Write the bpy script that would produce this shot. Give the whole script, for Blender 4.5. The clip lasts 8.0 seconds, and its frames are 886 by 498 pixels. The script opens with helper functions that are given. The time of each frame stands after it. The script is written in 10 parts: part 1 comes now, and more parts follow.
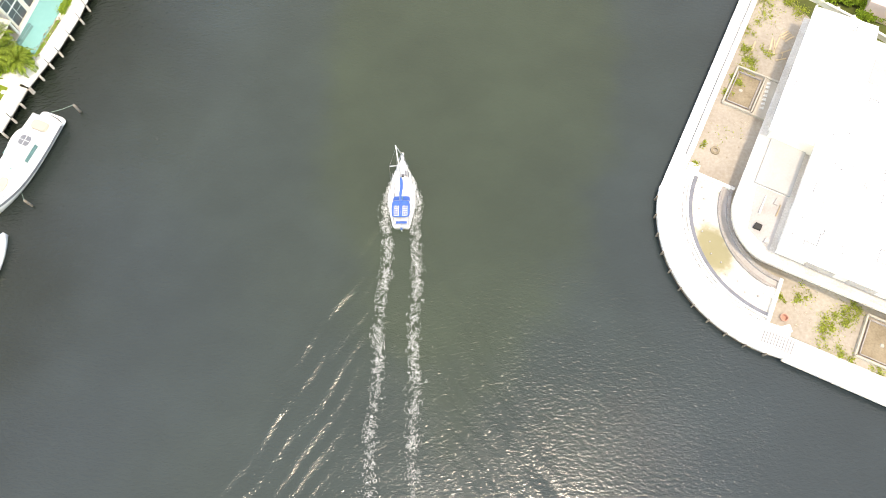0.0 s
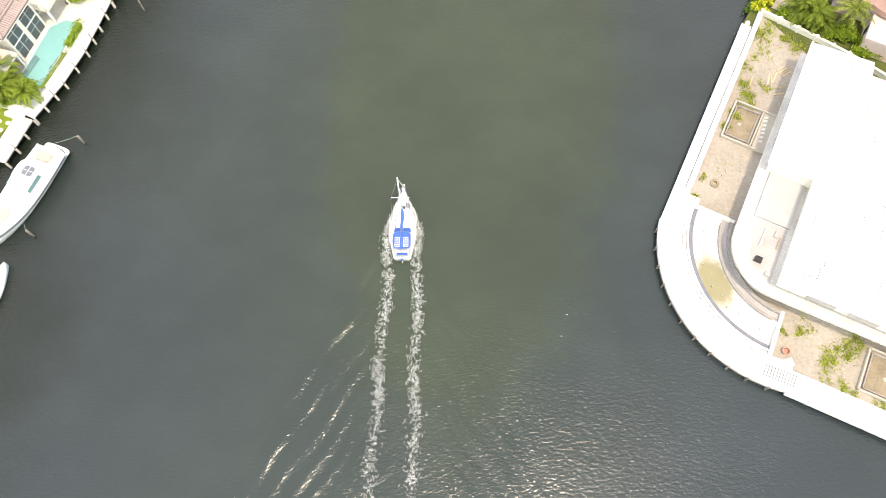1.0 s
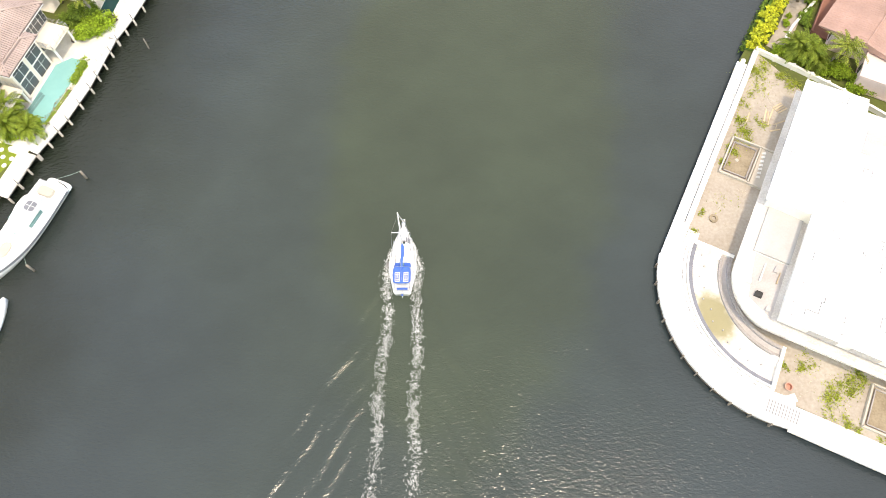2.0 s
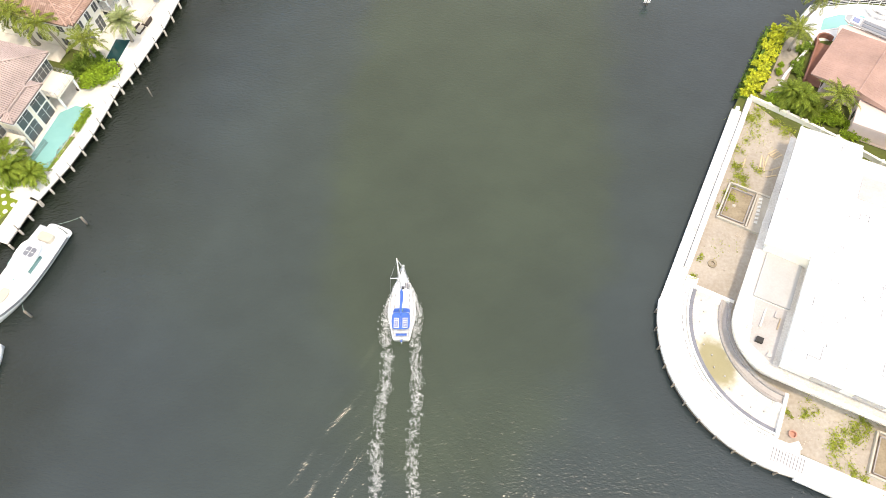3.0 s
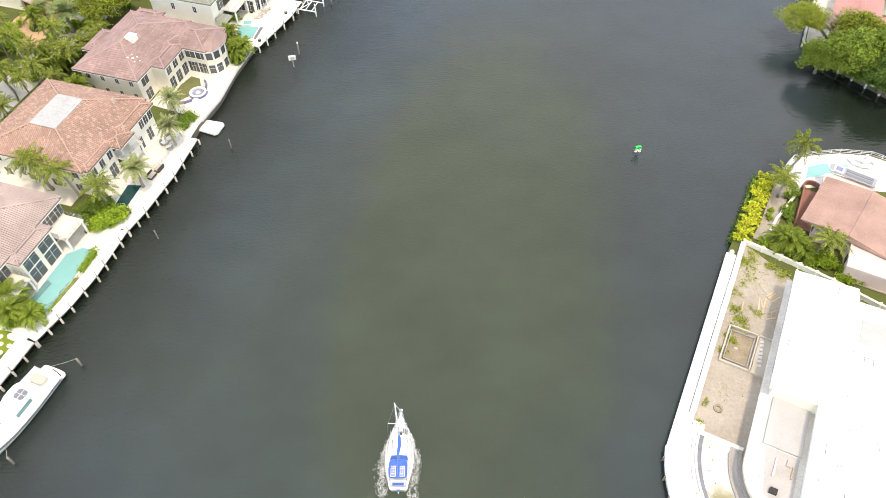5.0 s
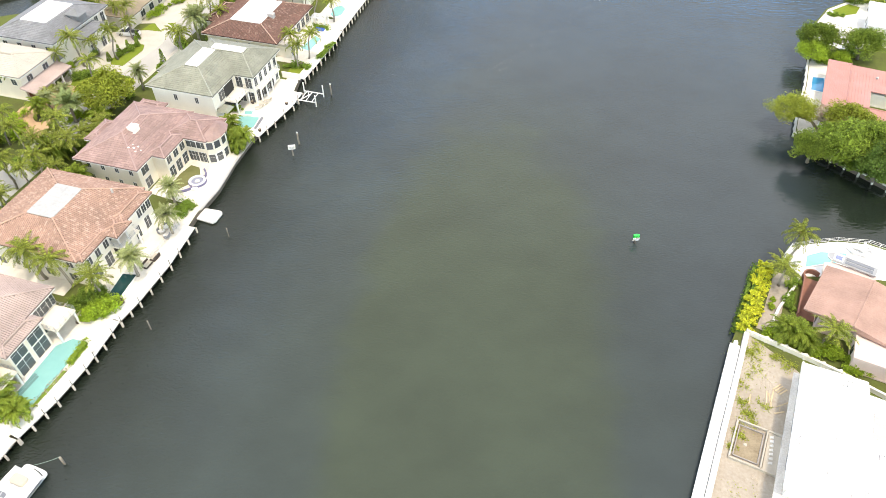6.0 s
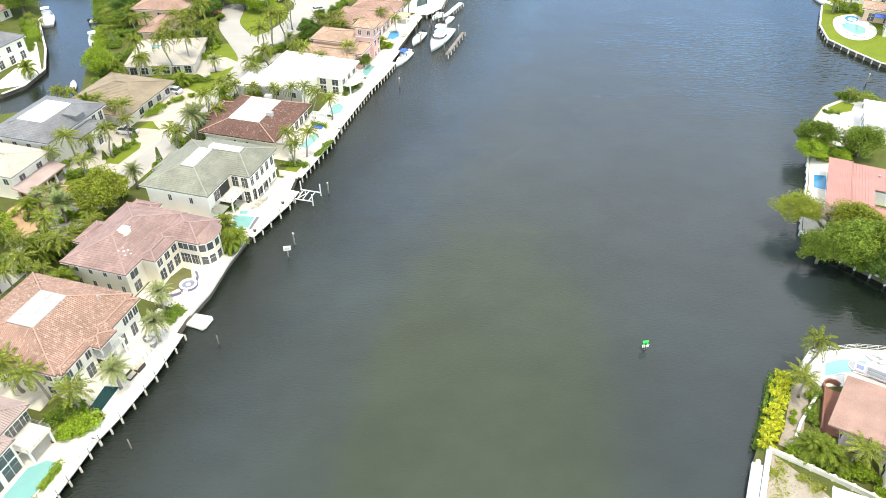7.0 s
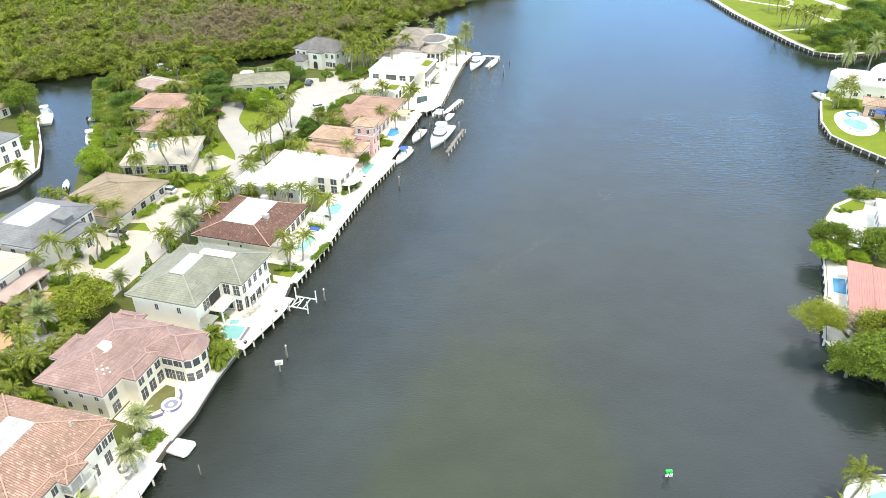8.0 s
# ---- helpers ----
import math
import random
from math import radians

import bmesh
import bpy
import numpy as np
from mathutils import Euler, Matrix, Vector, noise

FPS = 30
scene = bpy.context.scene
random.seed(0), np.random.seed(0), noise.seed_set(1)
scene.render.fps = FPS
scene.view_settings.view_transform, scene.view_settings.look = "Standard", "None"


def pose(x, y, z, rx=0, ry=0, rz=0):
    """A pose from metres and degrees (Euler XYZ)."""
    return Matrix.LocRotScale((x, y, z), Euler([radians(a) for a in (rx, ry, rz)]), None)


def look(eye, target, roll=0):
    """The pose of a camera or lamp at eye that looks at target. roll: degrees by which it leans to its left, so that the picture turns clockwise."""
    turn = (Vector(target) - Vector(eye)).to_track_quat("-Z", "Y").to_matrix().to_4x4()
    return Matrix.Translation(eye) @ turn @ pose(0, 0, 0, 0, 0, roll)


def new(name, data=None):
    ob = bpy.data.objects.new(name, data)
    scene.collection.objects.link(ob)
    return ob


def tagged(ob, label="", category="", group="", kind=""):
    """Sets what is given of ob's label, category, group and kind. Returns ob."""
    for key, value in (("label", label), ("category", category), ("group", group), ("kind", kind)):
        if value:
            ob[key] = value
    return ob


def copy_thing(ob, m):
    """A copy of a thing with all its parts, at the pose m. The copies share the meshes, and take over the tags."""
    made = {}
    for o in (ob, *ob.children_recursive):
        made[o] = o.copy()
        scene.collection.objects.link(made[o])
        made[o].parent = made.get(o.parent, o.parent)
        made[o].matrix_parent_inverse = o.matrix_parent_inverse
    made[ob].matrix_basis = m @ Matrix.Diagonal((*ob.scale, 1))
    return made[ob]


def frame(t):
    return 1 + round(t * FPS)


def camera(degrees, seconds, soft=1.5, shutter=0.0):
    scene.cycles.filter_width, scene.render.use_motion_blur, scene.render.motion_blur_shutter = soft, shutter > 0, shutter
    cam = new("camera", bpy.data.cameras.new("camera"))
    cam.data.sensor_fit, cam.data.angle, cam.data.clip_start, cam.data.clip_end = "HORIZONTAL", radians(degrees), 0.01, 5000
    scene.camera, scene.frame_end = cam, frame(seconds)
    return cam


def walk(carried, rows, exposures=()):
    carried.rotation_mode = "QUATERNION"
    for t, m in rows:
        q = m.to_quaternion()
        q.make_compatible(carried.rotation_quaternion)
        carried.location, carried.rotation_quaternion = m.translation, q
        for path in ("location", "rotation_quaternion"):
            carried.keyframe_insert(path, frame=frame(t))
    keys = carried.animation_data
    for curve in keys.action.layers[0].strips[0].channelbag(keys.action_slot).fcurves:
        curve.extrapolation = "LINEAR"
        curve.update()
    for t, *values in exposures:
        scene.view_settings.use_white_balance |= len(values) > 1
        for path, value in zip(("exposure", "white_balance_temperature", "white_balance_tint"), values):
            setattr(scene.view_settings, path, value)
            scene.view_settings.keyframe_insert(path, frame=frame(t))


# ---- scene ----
from itertools import product

cam = camera(64.2, 8.0, 0.9)
PATH = [
    (0, (2.104, -2.051, 85.401), (2.078, -1.402, 83.51), -2.7),
    (0.5, (1.996, -1.934, 85.459), (1.972, -1.25, 83.58), -2.3),
    (1, (1.951, -1.888, 85.515), (1.927, -1.159, 83.653), -2.1),
    (2.5, (1.928, -1.711, 85.705), (1.906, -0.842, 83.903), -1.7),
    (3, (1.888, -1.583, 85.771), (1.869, -0.655, 84.0), -1.5),
    (3.5, (1.913, -1.515, 85.855), (1.893, -0.525, 84.118), -1.4),
    (4, (2.05, -1.477, 85.905), (2.03, -0.404, 84.217), -1.3),
    (4.5, (2.125, -1.332, 85.974), (2.104, -0.166, 84.349), -1.2),
    (5.8, (1.718, 0.437, 86.197), (1.712, 1.821, 84.753), -0.7),
    (6, (1.588, 1.132, 86.211), (1.585, 2.55, 84.8), -0.6),
    (6.5, (1.182, 3.887, 86.251), (1.188, 5.383, 84.923), -0.5),
    (7, (0.823, 7.445, 86.193), (0.835, 9.014, 84.953), -0.4),
    (7.5, (0.632, 11.605, 86.268), (0.646, 13.243, 85.121), -0.5),
    (8, (0.266, 16.696, 86.283), (0.285, 18.396, 85.231), -0.5),
]
walk(cam, [(t, look(eye, target, roll)) for t, eye, target, roll in PATH], [(0, 0.53, 7350, 17), (2.5, 0.47, 7300, 18), (4.5, 0.34, 7150, 18), (6, 0.5, 7100, 15), (8, 0.52, 6800, 11)])

# ---- sky and sun ----
SUN_TO = Vector((0.11, -0.24, 0.95)).normalized()
world = bpy.data.worlds.new("world")
scene.world = world
world.use_nodes = True
wn = world.node_tree.nodes
sky = wn.new("ShaderNodeTexSky")
sky.sky_type, sky.sun_disc = "NISHITA", False
sky.sun_elevation, sky.sun_rotation = math.asin(SUN_TO.z), math.atan2(SUN_TO.x, SUN_TO.y)
sky.air_density, sky.dust_density, sky.ozone_density = 1.25, 0.1, 5.0
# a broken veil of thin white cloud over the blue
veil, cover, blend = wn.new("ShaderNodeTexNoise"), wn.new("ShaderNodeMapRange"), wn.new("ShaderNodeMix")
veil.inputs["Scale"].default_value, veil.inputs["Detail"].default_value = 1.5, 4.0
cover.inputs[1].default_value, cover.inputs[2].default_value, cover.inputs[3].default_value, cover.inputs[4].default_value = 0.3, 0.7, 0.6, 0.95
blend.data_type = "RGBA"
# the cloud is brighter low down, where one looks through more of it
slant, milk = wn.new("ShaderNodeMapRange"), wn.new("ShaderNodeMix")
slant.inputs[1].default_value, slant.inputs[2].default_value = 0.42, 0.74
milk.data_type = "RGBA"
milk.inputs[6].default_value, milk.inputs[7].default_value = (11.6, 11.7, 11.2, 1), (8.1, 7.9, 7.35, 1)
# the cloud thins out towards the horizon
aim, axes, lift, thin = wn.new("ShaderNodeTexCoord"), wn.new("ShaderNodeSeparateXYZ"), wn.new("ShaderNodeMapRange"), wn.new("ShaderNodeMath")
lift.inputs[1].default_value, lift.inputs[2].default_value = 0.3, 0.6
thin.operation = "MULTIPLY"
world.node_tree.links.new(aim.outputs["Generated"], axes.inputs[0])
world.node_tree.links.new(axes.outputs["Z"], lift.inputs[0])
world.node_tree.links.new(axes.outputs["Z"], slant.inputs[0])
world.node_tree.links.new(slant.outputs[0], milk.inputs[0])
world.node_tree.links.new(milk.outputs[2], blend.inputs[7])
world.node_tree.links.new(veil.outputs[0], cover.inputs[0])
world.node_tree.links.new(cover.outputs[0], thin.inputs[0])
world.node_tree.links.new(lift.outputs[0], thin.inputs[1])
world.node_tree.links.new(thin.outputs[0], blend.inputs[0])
# deeper blue in the clear air low down
low, tone, deep = wn.new("ShaderNodeMapRange"), wn.new("ShaderNodeMix"), wn.new("ShaderNodeMix")
low.inputs[1].default_value, low.inputs[2].default_value = 0.06, 0.42
tone.data_type, deep.data_type, deep.blend_type = "RGBA", "RGBA", "MULTIPLY"
tone.inputs[6].default_value, tone.inputs[7].default_value = (0.5, 1.25, 2.35, 1), (2.85, 2.65, 2.3, 1)
deep.inputs[0].default_value = 1.0
# whiter haze on the sun's side, deeper blue to the north
north, shade = wn.new("ShaderNodeMapRange"), wn.new("ShaderNodeMix")
north.inputs[1].default_value, north.inputs[2].default_value = -0.15, 0.6
shade.data_type = "RGBA"
shade.inputs[6].default_value, shade.inputs[7].default_value = (4.3, 3.7, 2.8, 1), (0.5, 1.25, 2.4, 1)
world.node_tree.links.new(axes.outputs["Y"], north.inputs[0])
world.node_tree.links.new(north.outputs[0], shade.inputs[0])
world.node_tree.links.new(shade.outputs[2], tone.inputs[6])
world.node_tree.links.new(axes.outputs["Z"], low.inputs[0])
world.node_tree.links.new(low.outputs[0], tone.inputs[0])
world.node_tree.links.new(sky.outputs[0], deep.inputs[6])
world.node_tree.links.new(tone.outputs[2], deep.inputs[7])
world.node_tree.links.new(deep.outputs[2], blend.inputs[6])
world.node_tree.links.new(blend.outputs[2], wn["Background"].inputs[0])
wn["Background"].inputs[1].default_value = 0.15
sun = new("sun", bpy.data.lights.new("sun", "SUN"))
sun.data.energy, sun.data.angle, sun.data.color = 2.15, radians(6.0), (1.0, 0.93, 0.77)
sun.matrix_world = look((0, 0, 150), Vector((0, 0, 150)) - SUN_TO)


# ---- materials ----
def mat(name, col, col2=None, rough=0.7, scale=0.5, fine=6.0, mixfine=0.35, bump=0.0, metal=0.0, spec=0.5, vary=0.0, island=0.0, stretch=(1, 1, 1), coat=0.0, trans=0.0):
    m = bpy.data.materials.new(name)
    m.use_nodes = True
    n, l = m.node_tree.nodes, m.node_tree.links
    p = n["Principled BSDF"]
    col2 = col2 or tuple(c * 0.8 for c in col)
    tc, mp = n.new("ShaderNodeTexCoord"), n.new("ShaderNodeMapping")
    mp.inputs["Scale"].default_value = stretch
    l.new(tc.outputs["Object"], mp.inputs["Vector"])
    a, b = n.new("ShaderNodeTexNoise"), n.new("ShaderNodeTexNoise")
    for t, s in ((a, scale), (b, fine)):
        t.inputs["Scale"].default_value, t.inputs["Detail"].default_value = s, 4.0
        l.new(mp.outputs[0], t.inputs["Vector"])
    f = n.new("ShaderNodeMix")
    f.inputs[0].default_value = mixfine
    l.new(a.outputs["Fac"], f.inputs[2]), l.new(b.outputs["Fac"], f.inputs[3])
    r = n.new("ShaderNodeMapRange")
    r.inputs[1].default_value, r.inputs[2].default_value = 0.33, 0.67
    l.new(f.outputs[0], r.inputs[0])
    c = n.new("ShaderNodeMix")
    c.data_type = "RGBA"
    c.inputs[6].default_value, c.inputs[7].default_value = (*col, 1), (*col2, 1)
    l.new(r.outputs[0], c.inputs[0])
    out = c.outputs[2]
    for amount, source in ((vary, "ShaderNodeObjectInfo"), (island, "ShaderNodeNewGeometry")):
        if amount:
            s = n.new(source)
            k = n.new("ShaderNodeMapRange")
            k.inputs[3].default_value, k.inputs[4].default_value = 1 - amount, 1 + amount
            l.new(s.outputs["Random" if source.endswith("Info") else "Random Per Island"], k.inputs[0])
            h = n.new("ShaderNodeVectorMath")
            h.operation = "SCALE"
            l.new(out, h.inputs[0]), l.new(k.outputs[0], h.inputs["Scale"])
            out = h.outputs[0]
    l.new(out, p.inputs["Base Color"])
    p.inputs["Roughness"].default_value, p.inputs["Metallic"].default_value = rough, metal
    p.inputs["Specular IOR Level"].default_value, p.inputs["Coat Weight"].default_value = spec, coat
    if bump:
        u = n.new("ShaderNodeBump")
        u.inputs["Strength"].default_value, u.inputs["Distance"].default_value = bump, 0.05
        l.new(b.outputs["Fac"], u.inputs["Height"])
        l.new(u.outputs[0], p.inputs["Normal"])
    if trans:
        d, x = n.new("ShaderNodeBsdfTranslucent"), n.new("ShaderNodeMixShader")
        l.new(out, d.inputs[0])
        x.inputs[0].default_value = trans
        l.new(p.outputs[0], x.inputs[1]), l.new(d.outputs[0], x.inputs[2])
        l.new(x.outputs[0], n["Material Output"].inputs[0])
    return m


def water_material():
    m = bpy.data.materials.new("canal_water")
    m.use_nodes = True
    n, l = m.node_tree.nodes, m.node_tree.links
    p = n["Principled BSDF"]
    tc = n.new("ShaderNodeTexCoord")

    def noise_tex(scale, detail, stretch=(1, 1, 1), turn=0.0):
        mp, t = n.new("ShaderNodeMapping"), n.new("ShaderNodeTexNoise")
        mp.inputs["Scale"].default_value, mp.inputs["Rotation"].default_value = stretch, (0, 0, turn)
        l.new(tc.outputs["Object"], mp.inputs[0]), l.new(mp.outputs[0], t.inputs["Vector"])
        t.inputs["Scale"].default_value, t.inputs["Detail"].default_value = scale, detail
        return t

    def ramp(source, a, b, c=0.0, d=1.0):
        r = n.new("ShaderNodeMapRange")
        r.interpolation_type = "SMOOTHSTEP"
        for i, v in enumerate((a, b, c, d)):
            r.inputs[i + 1].default_value = v
        l.new(source, r.inputs[0])
        return r.outputs[0]

    def ellipse(x, y, turn, rx, ry, source, rough, a, b):
        """Full inside an ellipse on the plan, with edges made ragged by a noise."""
        mp, flat, g, w = n.new("ShaderNodeMapping"), n.new("ShaderNodeVectorMath"), n.new("ShaderNodeVectorMath"), n.new("ShaderNodeMath")
        mp.vector_type, flat.operation, g.operation, w.operation = "TEXTURE", "MULTIPLY", "LENGTH", "MULTIPLY_ADD"
        mp.inputs["Location"].default_value, mp.inputs["Rotation"].default_value, mp.inputs["Scale"].default_value = (x, y, 0), (0, 0, radians(turn)), (rx, ry, 1)
        flat.inputs[1].default_value, w.inputs[1].default_value = (1, 1, 0), rough
        l.new(tc.outputs["Object"], mp.inputs[0]), l.new(mp.outputs[0], flat.inputs[0]), l.new(flat.outputs[0], g.inputs[0])
        l.new(source.outputs["Fac"], w.inputs[0]), l.new(g.outputs["Value"], w.inputs[2])
        return ramp(w.outputs[0], a, b)

    def math_node(kind, a, b, c=None):
        k = n.new("ShaderNodeMath")
        k.operation = kind
        for i, v in enumerate((a, b, c)):
            if v is None:
                continue
            if isinstance(v, (int, float)):
                k.inputs[i].default_value = v
            else:
                l.new(v, k.inputs[i])
        return k.outputs[0]

    def colour_mix(fac, a, b):
        c = n.new("ShaderNodeMix")
        c.data_type = "RGBA"
        l.new(fac, c.inputs[0])
        for i, v in ((6, a), (7, b)):
            if isinstance(v, tuple):
                c.inputs[i].default_value = (*v, 1)
            else:
                l.new(v, c.inputs[i])
        return c.outputs[2]

    axis = n.new("ShaderNodeSeparateXYZ")
    l.new(tc.outputs["Object"], axis.inputs[0])
    # a plume of silt along the middle of the channel: a wide faint one and a denser heart with a ragged east edge
    big, eddy = noise_tex(0.03, 3), noise_tex(0.075, 5, (1, 1.4, 1), 0.6)
    wide = ellipse(-2, 52, -10, 40, 90, big, 0.9, 1.75, 0.7)
    heart = ellipse(6, 66, -6, 22, 62, eddy, 0.55, 1.36, 1.06)
    silt = math_node("MULTIPLY_ADD", heart, 0.48, math_node("MULTIPLY", wide, 0.48))
    # clearer water along the west bank, with the bank's shade and reflection coloured in
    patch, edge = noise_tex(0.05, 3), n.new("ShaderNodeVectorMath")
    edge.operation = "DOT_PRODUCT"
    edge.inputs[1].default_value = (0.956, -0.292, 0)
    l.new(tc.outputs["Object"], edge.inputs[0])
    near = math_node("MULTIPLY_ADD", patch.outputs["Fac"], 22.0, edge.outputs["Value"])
    west_shaded = colour_mix(ramp(near, -56, -28), (0.013, 0.018, 0.0125), (0.0305, 0.0415, 0.046))
    body = colour_mix(silt, west_shaded, (0.039, 0.052, 0.032))
    # deep clear water under the east bank's trees, their shade put into the colour
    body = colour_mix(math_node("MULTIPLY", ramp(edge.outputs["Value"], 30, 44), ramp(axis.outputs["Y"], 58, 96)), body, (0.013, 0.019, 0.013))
    # drifting clouds of silt
    drift, cloud = noise_tex(0.13, 5, (1, 1.3, 1), 0.9), noise_tex(0.045, 3, (1, 1.2, 1), -0.3)
    both, dim = math_node("MULTIPLY", ramp(drift.outputs["Fac"], 0.3, 0.7, 0.95, 1.05), ramp(cloud.outputs["Fac"], 0.3, 0.7, 0.92, 1.07)), n.new("ShaderNodeVectorMath")
    dim.operation = "SCALE"
    l.new(body, dim.inputs[0]), l.new(both, dim.inputs["Scale"])
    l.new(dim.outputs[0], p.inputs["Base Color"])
    p.inputs["IOR"].default_value = 1.43
    # ripples: short crests, wavelets on them, and a longer swell beyond the narrows
    mid, fine, tiny = noise_tex(1.45, 2, (1, 1.9, 1), 0.55), noise_tex(3.1, 2, (1, 1.8, 1), 0.8), noise_tex(8.0, 1, (1, 1.6, 1), 0.2)
    swell = noise_tex(0.33, 2, (1, 3.4, 1), 0.35)
    swell_place = ellipse(100, 200, -20, 62, 50, eddy, 1.0, 1.6, 0.5)
    roll = noise_tex(0.75, 2, (1, 2.0, 1), 0.5)
    crest = math_node("MULTIPLY_ADD", fine.outputs["Fac"], 0.42, mid.outputs["Fac"])
    crest = math_node("MULTIPLY_ADD", tiny.outputs["Fac"], 0.07, crest)
    # breezes ruffle the west side and some patches more than the calm middle
    breeze, gust = noise_tex(0.018, 3, (1, 1.4, 1), 0.9), noise_tex(0.06, 4, (1, 1.5, 1), 0.6)
    shore = math_node("MULTIPLY_ADD", gust.outputs["Fac"], 30.0, edge.outputs["Value"])
    south = math_node("MULTIPLY_ADD", gust.outputs["Fac"], 30.0, axis.outputs["Y"])
    ruffle = math_node("MAXIMUM", ramp(shore, -12, -46, 0.42, 1.5), ramp(south, 58, 26, 0.3, 0.74))
    ruffle = math_node("MULTIPLY", ruffle, ramp(breeze.outputs["Fac"], 0.36, 0.64, 0.8, 1.1))
    lee = math_node("MULTIPLY", ramp(math_node("MULTIPLY_ADD", gust.outputs["Fac"], 24.0, edge.outputs["Value"]), 30, 52), ramp(axis.outputs["Y"], 58, 96))
    lee = math_node("MAXIMUM", lee, ramp(edge.outputs["Value"], -82, -98))
    ruffle = math_node("MULTIPLY", ruffle, ramp(lee, 0.0, 1.0, 1.0, 0.3))
    height = math_node("MULTIPLY", crest, ruffle)
    height = math_node("MULTIPLY_ADD", math_node("MULTIPLY", swell.outputs["Fac"], swell_place), 3.2, height)
    height = math_node("MULTIPLY_ADD", math_node("MULTIPLY", roll.outputs["Fac"], lee), 0.55, height)
    u = n.new("ShaderNodeBump")
    u.inputs["Strength"].default_value, u.inputs["Distance"].default_value = 1.0, 0.1
    l.new(ramp(lee, 0.0, 1.0, 0.13, 0.035), p.inputs["Roughness"])
    l.new(height, u.inputs["Height"]), l.new(u.outputs[0], p.inputs["Normal"])
    return m


WATER = water_material()
CONCRETE = mat("white_concrete", (0.78, 0.77, 0.73), (0.62, 0.60, 0.56), 0.85, 0.35, 4, 0.4, 0.15, vary=0.04)
SLAB = mat("grey_trowelled_slab", (0.46, 0.46, 0.445), (0.40, 0.39, 0.375), 0.85, 0.4, 4, 0.4, 0.15)
TERRACE = mat("stained_terrace_screed", (0.72, 0.70, 0.66), (0.50, 0.46, 0.41), 0.85, 0.45, 4, 0.55, 0.15)
PATIO = mat("pale_stone_paving", (0.74, 0.70, 0.62), (0.60, 0.56, 0.49), 0.8, 0.5, 3, 0.4, 0.15)
SEAWALL = mat("weathered_seawall", (0.16, 0.13, 0.10), (0.07, 0.06, 0.05), 0.9, 0.7, 5, 0.5, 0.3)
GRASS = mat("lawn_grass", (0.20, 0.25, 0.03), (0.135, 0.185, 0.024), 0.95, 0.25, 3, 0.5, 0.5, spec=0.1)
GARDEN = mat("garden_ground", (0.12, 0.15, 0.036), (0.09, 0.097, 0.036), 0.95, 0.35, 2.5, 0.45, 0.5, spec=0.1)
SOIL = mat("sandy_soil", (0.45, 0.405, 0.345), (0.32, 0.275, 0.22), 0.95, 0.22, 2.5, 0.45, 0.5, spec=0.1)
SAND = mat("damp_sand", (0.36, 0.30, 0.21), (0.23, 0.185, 0.125), 0.95, 0.6, 4, 0.4, 0.4, spec=0.1)
MUD = mat("mangrove_mud", (0.055, 0.05, 0.03), (0.085, 0.075, 0.045), 0.95, 0.2, 2)
ROAD = mat("pale_road_concrete", (0.45, 0.435, 0.405), (0.36, 0.35, 0.325), 0.9, 0.2, 4, 0.4, 0.15)
DRIVE = mat("cream_driveway_pavers", (0.52, 0.49, 0.425), (0.43, 0.40, 0.34), 0.85, 0.5, 5, 0.4, 0.15)
OCHRE = mat("ochre_pavers", (0.55, 0.37, 0.22), (0.45, 0.29, 0.17), 0.85, 0.6, 5)
BRICK = mat("red_brick_pavers", (0.32, 0.15, 0.10), (0.24, 0.11, 0.08), 0.85, 0.6, 5)
WHITE = mat("white_render", (0.82, 0.785, 0.70), (0.73, 0.695, 0.615), 0.8, 0.3, 4, 0.3, 0.1)
CREAM = mat("cream_render", (0.77, 0.71, 0.60), (0.68, 0.62, 0.51), 0.8, 0.3, 4, 0.3, 0.1)
BLUSH = mat("blush_render", (0.72, 0.58, 0.52), (0.62, 0.49, 0.44), 0.8, 0.3, 4, 0.3, 0.1)
PEACH = mat("peach_render", (0.68, 0.48, 0.34), (0.58, 0.41, 0.30), 0.8, 0.3, 4, 0.3, 0.1)
GREYWALL = mat("grey_concrete", (0.50, 0.47, 0.45), (0.38, 0.36, 0.34), 0.85, 0.4, 4, 0.4, 0.15)
WHITEROOF = mat("white_roof_coating", (0.82, 0.81, 0.79), (0.74, 0.73, 0.71), 0.75, 0.25, 2, 0.3, 0.06)
OFFWHITE = mat("off_white_roof_tile", (0.50, 0.46, 0.39), (0.43, 0.39, 0.33), 0.8, 0.4, 4, 0.4, 0.1)
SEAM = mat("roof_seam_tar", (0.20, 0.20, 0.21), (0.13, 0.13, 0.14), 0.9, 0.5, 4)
WALKWAY = mat("white_walkway_screed", (0.80, 0.79, 0.77), (0.52, 0.51, 0.49), 0.85, 0.5, 3.5, 0.55, 0.1)
DUSTGLASS = mat("dusty_glazing", (0.20, 0.20, 0.21), (0.13, 0.13, 0.14), 0.3, 0.5, 3, spec=0.6)
BEAMGREY = mat("stained_concrete_edge", (0.40, 0.37, 0.35), (0.27, 0.245, 0.23), 0.9, 0.6, 4, 0.5, 0.2)


